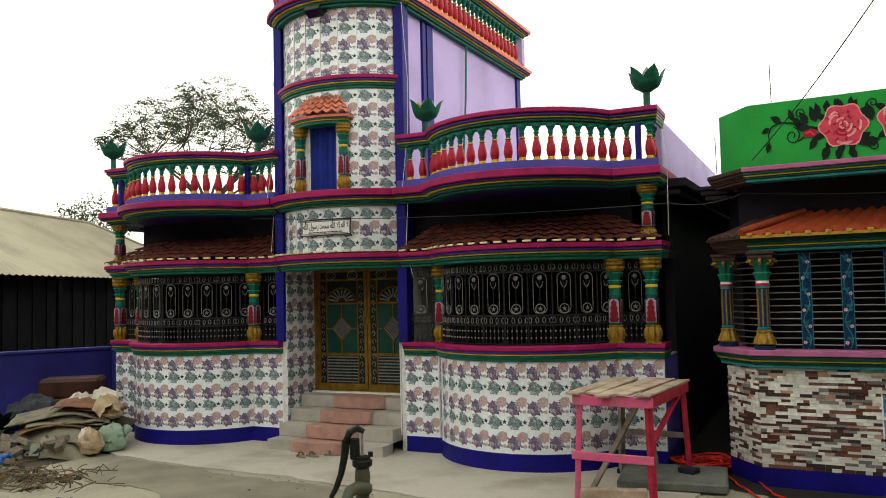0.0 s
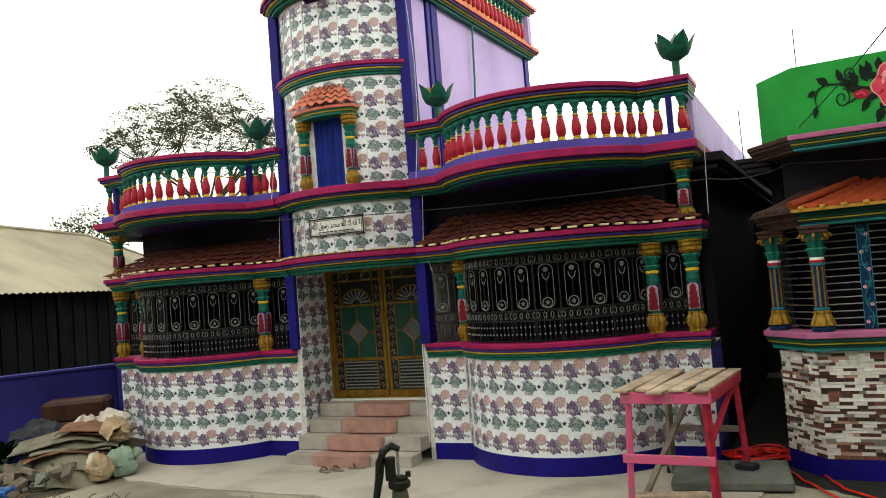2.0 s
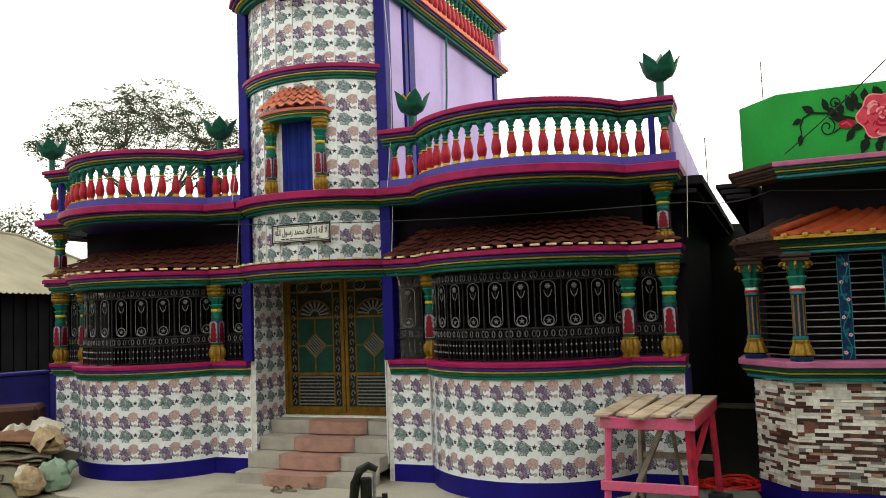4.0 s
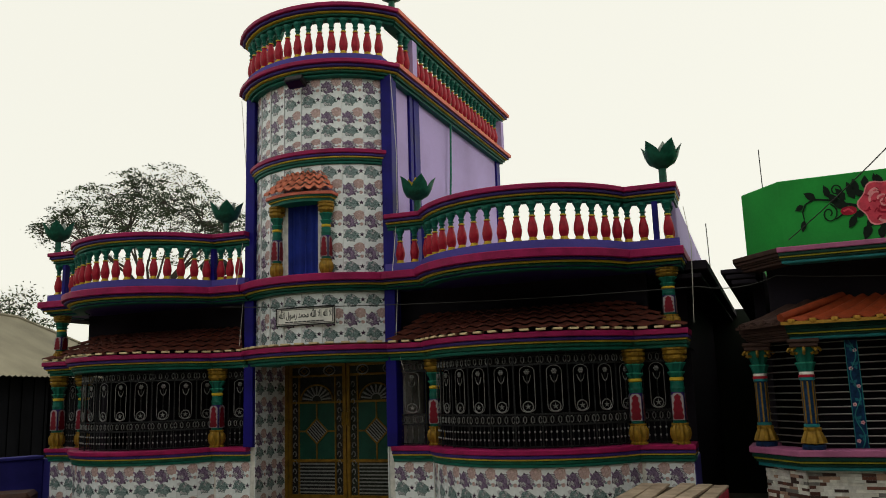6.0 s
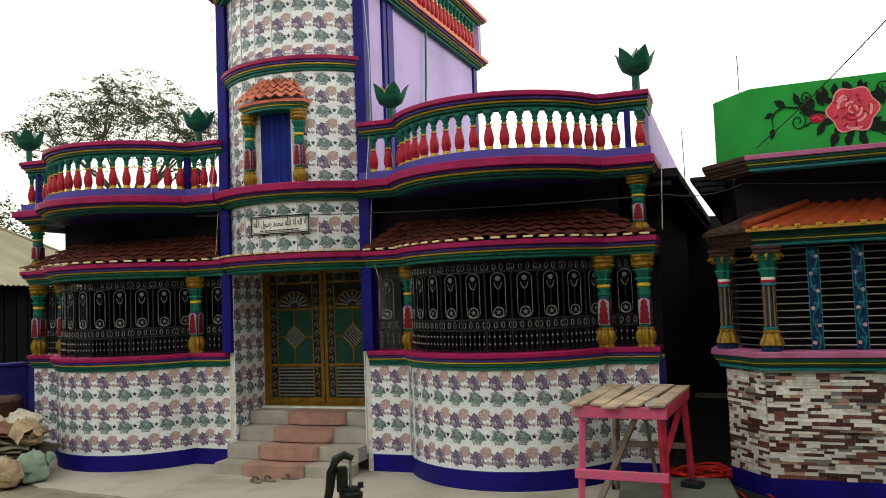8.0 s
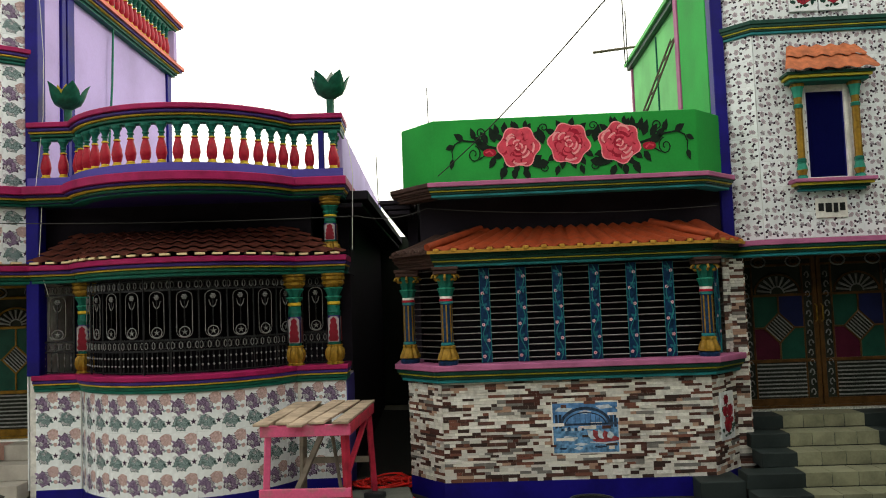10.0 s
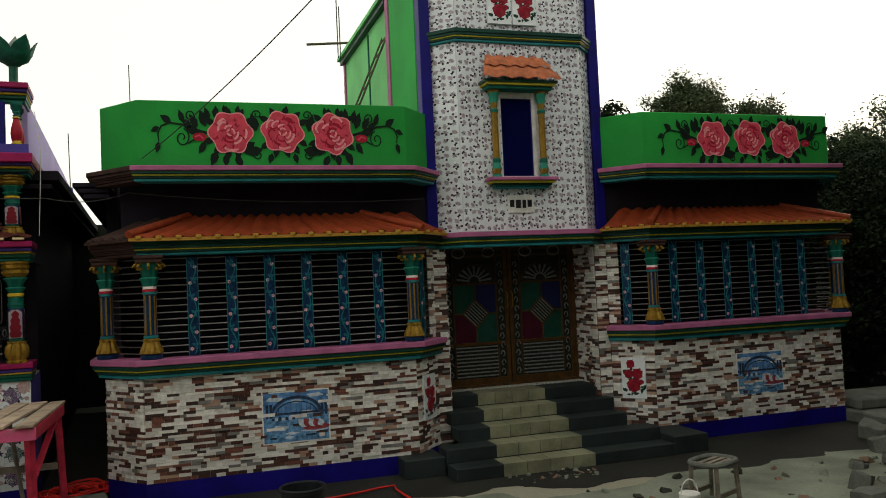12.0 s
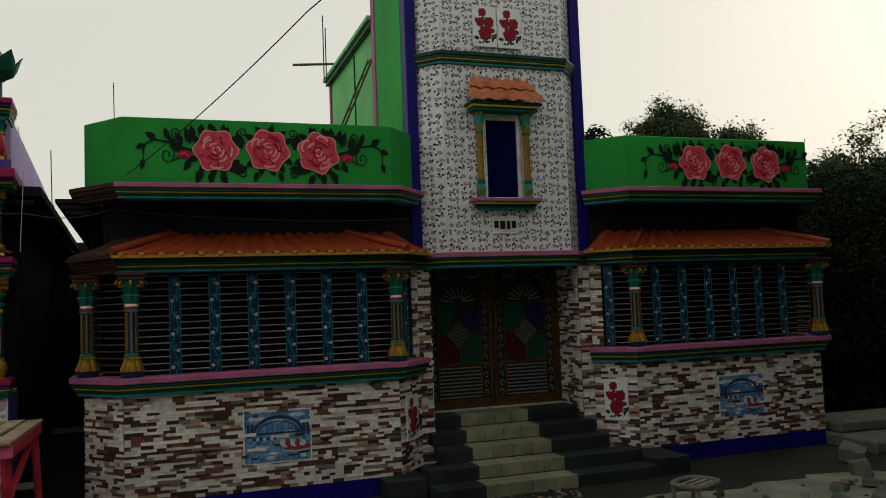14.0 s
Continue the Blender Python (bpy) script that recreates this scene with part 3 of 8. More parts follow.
def wavy_canopy(parent, outer, inner, z0, z1, rows, step, mats, wave=0.016, name="roof_tile"):
    """Overlapping curved clay tiles between an outer eave line and an inner line, row over row."""
    Lo = length(outer)
    n = max(3, round(Lo / step))

    def pt(path, t):
        L, acc = length(path) * t, 0.0
        for a, b in zip(path, path[1:]):
            d = math.hypot(b[0] - a[0], b[1] - a[1])
            if acc + d >= L - 1e-9 and d > 0:
                q = (L - acc) / d
                return a[0] + (b[0] - a[0]) * q, a[1] + (b[1] - a[1]) * q
            acc += d
        return path[-1]

    for r in range(rows):
        for i in range(n):
            vs = []
            K = 9
            for top in (0, 1):
                f = min(1.0, (r + top * 1.18) / rows)
                for lift in (0, 1):
                    for k in range(K):
                        s = (i + k / (K - 1) * 1.02) / n
                        s = min(1, s)
                        ou, ov = pt(outer, s)
                        iu, iv = pt(inner, s)
                        z = z0 + (z1 - z0) * f + (0.036 if not top else 0.002) + wave * math.sin(2 * math.pi * k / (K - 1)) + lift * 0.012
                        sag = 0.012 * math.sin(math.pi * k / (K - 1)) * (1 - top) * 2 / max(0.3, math.hypot(iu - ou, iv - ov))
                        ff = f - sag * 0.6
                        vs.append((ou + (iu - ou) * ff, ov + (iv - ov) * ff, z))
            fs = []
            for k in range(K - 1):
                fs += [(k, k + 1, 2 * K + k + 1, 2 * K + k), (K + k, K + k + 1, 3 * K + k + 1, 3 * K + k), (k, k + 1, K + k + 1, K + k)]
            fs += [(0, K, 3 * K, 2 * K), (K - 1, 2 * K - 1, 4 * K - 1, 3 * K - 1)]
            part(name, MB().add(vs, fs), mats, parent, smooth=60)


def eave_slab(parent, poly, z0, z1):
    """Thin concrete eave along a house side, splayed with the plot."""
    n = len(poly)
    vs = [(u, v, z0) for u, v in poly] + [(u, v, z1) for u, v in poly]
    fs = [tuple(range(n - 1, -1, -1)), tuple(range(n, 2 * n))] + [(i, (i + 1) % n, n + (i + 1) % n, n + i) for i in range(n)]
    part("side_eave", MB().add(vs, fs), SHADE_WALL, parent, "dark side eave slab", bevel=0.006)


EAVE_END = mesh_of("eave_tile_end", MB().box(-0.05, 0.05, -0.026, 0.05, -0.006, 0.016), material("cream_eave_paint", (0.66, 0.52, 0.3), 0.6), 0.003)
for side in (1, -1):
    W = (lambda sd: (lambda o, back=0.9: wing_path(sd, o, back)))(side)
    WF = (lambda sd: (lambda o: wing_path(sd, o)))(side)
    sill = (lambda sd: (lambda o: wing_path(sd, o, 0.35)))(side)
    # low wall, plinth, tiles
    mb = MB()
    ring(mb, W, -0.14, -0.004, 0, 1.30)
    part("bay_wall", mb, GROUT, house_a, "low bay wall under the flower tiles")
    mb = MB()
    ring(mb, W, -0.004, 0.016, 0, 0.215)
    part("plinth", mb, NAVY, house_a, "navy blue painted plinth")
    tile_wall(house_a, wing_path(side, 0.0), [(TILE_FULL, 0.875, 1), (TILE_FULL, 0.475, 1), (TILE_ROSE, 0.216, 1)], curved=lambda p, s=side: abs(abs(p[0]) - ARC_U[s]) < ARC_HC[s] - 0.08)
    striped_cornice(house_a, sill, 1.275, 1.455, 0.11, -0.14)
    # grille with its panels
    gp = wing_path(side, -0.07)
    arc = [p for p in gp if abs(abs(p[0]) - ARC_U[side]) <= ARC_HC[side] + 0.02]
    L = length(arc)
    for p, tan, s in resample(arc, L / 10 - 1e-6):
        part("grille_panel", GRILLE, None, house_a, m=at_path(p, tan, 1.455) @ Matrix.Diagonal((L / 10 / 0.27, 1, 1, 1)))
    for u, w in ((1.21, 0.36), (WU1[side] / 2 + 1.87, 0.3 if side > 0 else 0.2)):
        part("grille_panel", GRILLE_S, None, house_a, m=pose(side * u, 0.07, 1.455) @ Matrix.Diagonal((w / 0.3, 1, 1, 1)))
    for u, v in ((1.5, 0.08 if side > 0 else -0.02), (3.84, -0.03 if side > 0 else 0.1), (WU1[side] - 0.11, -0.03)):
        column_a(house_a, side * u, v, 1.455, 0.995)
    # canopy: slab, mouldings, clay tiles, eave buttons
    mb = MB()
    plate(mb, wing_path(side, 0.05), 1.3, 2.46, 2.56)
    part("canopy_slab", mb, SHADE_WALL, house_a)
    striped_cornice(house_a, sill, 2.45, 2.645, 0.2, -0.05)
    outer = wing_path(side, 0.2)
    inner = [(1.35, 0.28), (ARC_U[side] - 0.75, 0.28), (ARC_U[side], 0.28), (ARC_U[side] + 0.7, 0.28), (3.75, 0.28)]
    if side < 0:
        inner = [(-u, v) for u, v in reversed(inner)]
    wavy_canopy(house_a, outer, inner, 2.65, 3.0, 5, 0.2, CLAY_A, 0.012)
    for p, tan, s in resample(wing_path(side, 0.19), 0.17):
        m = at_path(p, tan, 2.662)
        part("eave_tile_end", EAVE_END, None, house_a, m=m)
    # wall above the canopy and upper stub column
    mb = MB().box(side * 0.98, side * 4.0, 0.3, 0.45, 2.5, 3.32)
    part("upper_wall", mb, SHADE_WALL, house_a)
    column_a(house_a, side * (WU1[side] - 0.12), -0.04, 2.66, 0.64, 0.95)
    # roof edge, balustrade
    mb = MB()
    plate(mb, wing_path(side, 0.12), 0.5, 3.31, 3.38)
    part("balcony_slab", mb, PURPLE, house_a)
    striped_cornice(house_a, lambda o, s=side: wing_path(s, o, 7.0), 3.30, 3.495, 0.3, -0.05, ROOF_STRIPES)
    mb = MB()
    ring(mb, WF, 0.0, 0.17, 3.49, 3.6)
    part("rail_plinth", mb, VIOLET, house_a, "violet kerb under the balusters")
    rail = wing_path(side, 0.085)
    rail = rail if side > 0 else [(-u, v) for u, v in reversed(rail)]
    ua, ub = ARC_U[side] - ARC_HC[side] - 0.02, WU1[side] - 0.19
    mids = [(ua + 0.05, -0.085)] + [p for p in rail[1:-1] if ua + 0.05 < p[0] < ub - 0.05] + [(ub - 0.05, -0.085)]
    runs = ([(1.07, -0.085), (ua - 0.04, -0.085)], mids, [(ub + 0.05, -0.085), (WU1[side] + 0.02, -0.085)], [(WU1[side] - 0.075, 0.0), (WU1[side] - 0.075, 0.3)])
    for run in runs:
        balusters(house_a, [(side * u, v) for u, v in run][::side], 3.6, 0.168, 0.43)
    for u in (ua, ub):
        part("rail_post", MB().box(*sorted((side * (u - 0.03), side * (u + 0.03))), -0.125, -0.045, 3.6, 4.03), NAVY, house_a, "slim navy rail post", bevel=0.005)
    striped_cornice(house_a, lambda o, s=side: wing_path(s, o, 0.35), 4.025, 4.21, 0.2, 0.0)
    # side wall and side parapet
    a, b = sorted((side * (WU1[side] - 0.12), side * (WU1[side] - 0.004)))
    part("side_skirt", MB().box(*sorted((side * (WU1[side] - 0.01), side * (WU1[side] + 0.008))), 0.02, 0.9, 0.2, 1.28), VIOLET, house_a)
    part("side_wall", MB().box(a, b, 0.9, 12.0 if side > 0 else 8.0, 0, 3.3), SHADE_WALL, house_a)
    c, d = sorted((side * WU1[side], side * (WU1[side] + 0.45)))
    if side > 0:
        for zz, back in ((3.3, 0.0), (3.21, 0.07)):
            eave_slab(house_a, [(4.3, 0.25), (4.665 - back, 0.25), (4.925 - back, 12.0), (4.3, 12.0)], zz, zz + (0.1 if back == 0 else 0.05))
    else:
        part("side_eave", MB().box(c, d, 0.5, 8.0, 3.28, 3.4), SHADE_WALL, house_a, "dark side eave slab", bevel=0.01)
    if side > 0:
        part("side_parapet", MB().box(a, b, 0.4, 8.0, 3.49, 4.16), LILAC, house_a, "lilac roof parapet", bevel=0.01)
    for u, v in ((1.35 if side > 0 else 1.45, 0.05), (WU1[side] - 0.08 if side > 0 else WU1[side] + 0.02, -0.05)):
        lotus(house_a, side * u, v, 4.205, 1.0, YELLOW if (side > 0 and u < 2) else None)
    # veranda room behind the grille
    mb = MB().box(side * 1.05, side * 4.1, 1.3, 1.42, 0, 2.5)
    part("back_wall", mb, SHADE_WALL, house_a)
    part("veranda_floor", MB().box(side * 1.05, side * 4.05, 0.16, 1.3, 0.5, 0.6), CEMENT, house_a)

part("roof_slab", MB().box(-4.3, 4.3, 0.2, 8.0, 3.32, 3.48), CEMENT, house_a)
part("rear_wall", MB().box(-4.4, 4.4, 8.0, 8.12, 0, 4.2), VIOLET, house_a)

# tower: round tiled front, blue pilasters, lilac sides
SPLAYED = ("tower_side_wall", "pilaster_strip", "rail_plinth", "rail_post", "baluster", "green_band", "dark_green_band", "yellow_band", "purple_band", "magenta_band")
WIN_U = 0.0
for nm, z0, z1 in (("tower_front", 2.6, 3.4), ("tower_front", 4.62, 6.1)):
    mb = MB()
    ring(mb, tower_path, -0.12, -0.004, z0, z1)
    part(nm, mb, GROUT, house_a)
for s in (-1, 1):
    pth = lambda o, s=s: [p for p in tower_path(o, TW_HW + o * 0.3, 40) if (p[0] - WIN_U) * s >= 0.2]
    mb = MB()
    n = min(len(pth(-0.12)), len(pth(-0.004)))
    f = lambda o: (pth(o)[-n:] if s > 0 else pth(o)[:n])
    ring(mb, f, -0.12, -0.004, 3.4, 4.62)
    part("tower_front", mb, GROUT, house_a)
tw = tower_path(0.0, TW_HW)
near_window = lambda p, z: 3.4 < z < 4.35 and abs(p[0] - WIN_U) < 0.2
tile_wall(house_a, tw, [(TILE_LEAF, 2.68, 1), (TILE_FLIP, 2.88, 1)], curved=lambda p: True)
tile_wall(house_a, tw, [(TILE_FLIP, 4.48, 1), (TILE_FLIP, 4.08, 1), (TILE_FLIP, 3.68, 1), (TILE_LEAF, 3.49, 0.95)], near_window, lambda p: True)
tile_wall(house_a, tw, [(TILE_FULL, 5.62, 1), (TILE_FULL, 5.22, 1), (TILE_ROSE, 5.05, 0.65)], curved=lambda p: True)
for z0, z1, out, inner in ((2.45, 2.645, 0.2, -0.3), (3.30, 3.495, 0.24, -0.12), (4.88, 5.06, 0.1, -0.1), (6.0, 6.18, 0.24, -0.1), (6.75, 6.93, 0.24, 0.0)):
    striped_cornice(house_a, lambda o, top=z0 >= 6: tower_path(o, 1.0 + o * 0.83 if top else 1.02 + o * 0.4), z0, z1, out, inner, ROOF_STRIPES if z0 == 3.30 else STRIPES)
mb = MB()
ring(mb, lambda o: tower_path(o, 1.0), 0.0, 0.17, 6.18, 6.27)
part("rail_plinth", mb, VIOLET, house_a)
balusters(house_a, tower_path(0.1, 1.0), 6.27, 0.155, 0.485)
mb = MB()
plate(mb, tower_path(0.1, 0.95), 0.75, 2.5, 2.56)
part("porch_ceiling", mb, SHADE_WALL, house_a)
mb = MB()
ring(mb, lambda o: tower_path(o, 1.02 + o * 0.4), 0.02, 0.185, 2.645, 2.662)
part("eave_strip", mb, CLAY_A, house_a, "row of brown clay eave tiles")
for p, tan, s in resample(tower_path(0.18, 1.05), 0.19):
    part("eave_tile_end", EAVE_END, None, house_a, m=at_path(p, tan, 2.67))
for s in (-1, 1):
    a, b = sorted((s * 0.93, s * 1.07))
    part("pilaster", MB().box(a, b, -0.07, 0.12, 1.45, 6.05), NAVY, house_a, "navy blue corner pilaster", bevel=0.008)
    a, b = sorted((s * 0.9, s * 1.0))
    part("tower_side_wall", MB().box(a, b, 0.1, 4.35, 3.4, 6.05), LILAC, house_a, "plain lilac tower side wall")
    for v0, v1 in ((0.6, 0.7), (0.74, 0.92), (4.22, 4.4)):
        a, b = sorted((s * 0.97, s * 1.035))
        part("pilaster_strip", MB().box(a, b, v0, v1, 3.45, 6.03), NAVY, house_a, "narrow navy pilaster strip", bevel=0.006)
    for z0, z1 in ((6.0, 6.18), (6.75, 6.93)):
        for k, (nm, mt, p, q) in enumerate(STRIPES):
            o = 0.2 * (0.4 + 0.6 * k / 4)
            m2 = CORAL if nm == "magenta_band" else mt
            a, b = sorted((s * 0.93, s * (1.0 + o)))
            part(nm, MB().box(a, b, -0.045 + 0.03 * (4 - k), 4.37 + o, z0 + (z1 - z0) * p, z0 + (z1 - z0) * q), m2, house_a)
    a, b = sorted((s * 0.97, s * 1.1))
    part("rail_plinth", MB().box(a, b, 0.1, 4.4, 6.18, 6.27), CORAL, house_a)
    balusters(house_a, [(s * 1.04, 0.25), (s * 1.04, 4.25)], 6.27, 0.165, 0.485)
    a, b = sorted((s * 0.98, s * 1.12))
    for v in (0.55, 4.3):
        part("rail_post", MB().box(a, b, v, v + 0.14, 6.27, 6.75), LILAC, house_a)
part("tower_roof", MB().box(-0.98, 0.98, 0.1, 4.3, 6.03, 6.16), CEMENT, house_a)
# the tower's sunlit flank splays outwards to the rear
for ob in [o for o in house_a.children if o.type == "MESH" and o.name.split(".")[0] in SPLAYED]:
    if ob.name.startswith("baluster"):
        if ob.location.z > 6 and ob.location.x > 1.0 and ob.location.y > 0.2:
            ob.location.x += 0.03 * (ob.location.y - 0.1)
        continue
    for vt in ob.data.vertices:
        if vt.co.x > 0.9 and vt.co.y > 0.15 and vt.co.z > 5.9 or vt.co.x > 0.88 and vt.co.y > 0.15 and ob.name.startswith(("tower_side_wall", "pilaster_strip")):
            vt.co.x += 0.03 * (vt.co.y - 0.1)
part("tower_back_wall", MB().box(-0.98, 0.98, 4.25, 4.34, 3.4, 6.04), LILAC, house_a)
lotus(house_a, -1.06, 0.5, 6.86)
lotus(house_a, 1.04, 0.1, 6.92)

# tower window: blue curtain, two small columns, clay hood
vw = -TW_SAG + 0.03
mb = MB()
n = 36
fold = lambda i, q: vw + 0.01 + 0.016 * math.sin(i * 1.15) + 0.007 * math.sin(i * 2.9 + q)
mb.sweep([[(WIN_U - 0.27 + 0.54 * i / n, fold(i, q)) for i in range(n + 1)] for q in (0, 0.5, 0.9)], [4.5, 4.0, 3.47], closed=False)
part("window_curtain", mb, CURTAIN, house_a, "royal blue cloth hanging in the window", smooth=80)
for du in (-0.345, 0.345):
    column_a(house_a, WIN_U + du, vw - 0.05, 3.49, 0.9, 0.8)
arcp = lambda r, v0, bow: [(WIN_U - r + 2 * r * i / 16, v0 - bow * (1 - (i / 8 - 1) ** 2)) for i in range(17)]
hood = None
for nm, mt, r, v0, z0, z1 in (("window_hood", TEAL, 0.42, vw - 0.08, 4.39, 4.43), ("yellow_band", YELLOW, 0.435, vw - 0.095, 4.432, 4.446), ("green_band", LOTUSGREEN, 0.45, vw - 0.11, 4.448, 4.468), ("coral_band", CORAL, 0.465, vw - 0.125, 4.47, 4.505)):
    mb = MB()
    f = arcp(r, v0, 0.14)
    bk = [(p[0], vw + 0.1) for p in f]
    mb.sweep([f, f, bk, bk], [z0, z1, z1, z0])
    ob = part(nm, mb, mt, hood or house_a, "" if hood else "clay-tiled window hood with painted mouldings")
    hood = hood or ob
wavy_canopy(hood, arcp(0.49, vw - 0.13, 0.16), arcp(0.24, vw + 0.05, 0.05), 4.5, 4.82, 4, 0.13, CLAY_H, 0.018)

# plaque with calligraphy
plaque = part("plaque", MB().box(-0.405, 0.405, -0.025, 0.0, 2.9, 3.125), WHITE, house_a, "white plaque with black calligraphy in a black frame", m=pose(0.06, -TW_SAG - 0.014, 0), bevel=0.004)
mb = MB()
for x0, x1, z0, z1 in ((-0.405, 0.405, 3.109, 3.125), (-0.405, 0.405, 2.9, 2.916), (-0.405, -0.389, 2.916, 3.109), (0.389, 0.405, 2.916, 3.109), (-0.378, 0.378, 3.094, 3.1), (-0.378, 0.378, 2.925, 2.931), (-0.378, -0.372, 2.931, 3.094), (0.372, 0.378, 2.931, 3.094)) + tuple((-0.27 + 0.06 * i, -0.225 + 0.06 * i, 2.941, 2.955) for i in range(9)):
    mb.box(x0, x1, -0.03, -0.024, z0, z1)
part("frame", mb, IRON, plaque, "thin black frame lines")


def lettering(txt, size, m, mt, parent, label, bold=0.012):
    c = bpy.data.curves.new("lettering", "FONT")
    c.body, c.size, c.align_x, c.align_y, c.extrude = txt, size, "CENTER", "CENTER", 0.002
    c.offset = size * bold
    tmp = new("lettering_source", c)
    dg = bpy.context.evaluated_depsgraph_get()
    me = bpy.data.meshes.new_from_object(tmp.evaluated_get(dg))
    bpy.data.objects.remove(tmp)
    me.materials.clear()
    me.materials.append(mt)
    ob = part("lettering", me, None, parent, label, m)
    return ob


CREED_K = 0.72
creed = "\uFDF2 \uFEDD\uFEEE\uFEB3\uFEAD \uFEAA\uFEE4\uFEA4\uFEE3 \uFDF2 \uFEFB\uFE8D \uFEEA\uFEDF\uFE8D \uFEFB"
lettering(creed, 0.09, pose(0, -0.026, 3.03, 90, 0, 0) @ Matrix.Diagonal((CREED_K, 1.25, 1, 1)), IRON, plaque, "black Arabic calligraphy")

# flood lamp under the tower cornice
lampm = pose(0.02, -TW_SAG - 0.16, 5.93)
fl = part("flood_lamp", MB().box(-0.12, 0.12, -0.1, 0.06, -0.05, 0.03, 0, pose(0, 0, 0, -25)), IRON, house_a, "black flood lamp on a bracket", m=lampm, bevel=0.01)
part("bracket", MB().tube([(-0.1, 0.02, 0.0), (-0.1, 0.14, 0.04), (0.1, 0.14, 0.04), (0.1, 0.02, 0)], 0.01, 5), IRON, fl)
part("lens", MB().box(-0.1, 0.1, -0.085, 0.045, -0.056, -0.051, 0, pose(0, 0, 0, -25)), GLASSDARK, fl)

# porch: side walls, door, steps
DV = 0.72
for s in (-1, 1):
    a, b = sorted((s * 0.93, s * 1.06))
    part("porch_wall", MB().box(a, b, 0.0, DV + 0.1, 0, 2.5), GROUT, house_a)
    pth = [(s * 0.925, DV), (s * 0.925, -0.02)] if s > 0 else [(s * 0.925, -0.02), (s * 0.925, DV)]
    tile_wall(house_a, pth, [(TILE_FULL, 0.875 + 0.4 * k, 1) for k in range(4)] + [(TILE_FULL, 0.475, 1), (TILE_ROSE, 0.216, 1)])


BROWNSTEEL = material("brown_painted_steel", (0.085, 0.04, 0.012), 0.45, 0.2, var=0.35, scale=12)
SPECKLE = material("speckled_stone", (0.42, 0.42, 0.4), 0.4, var=0.7, scale=45, fine=90)


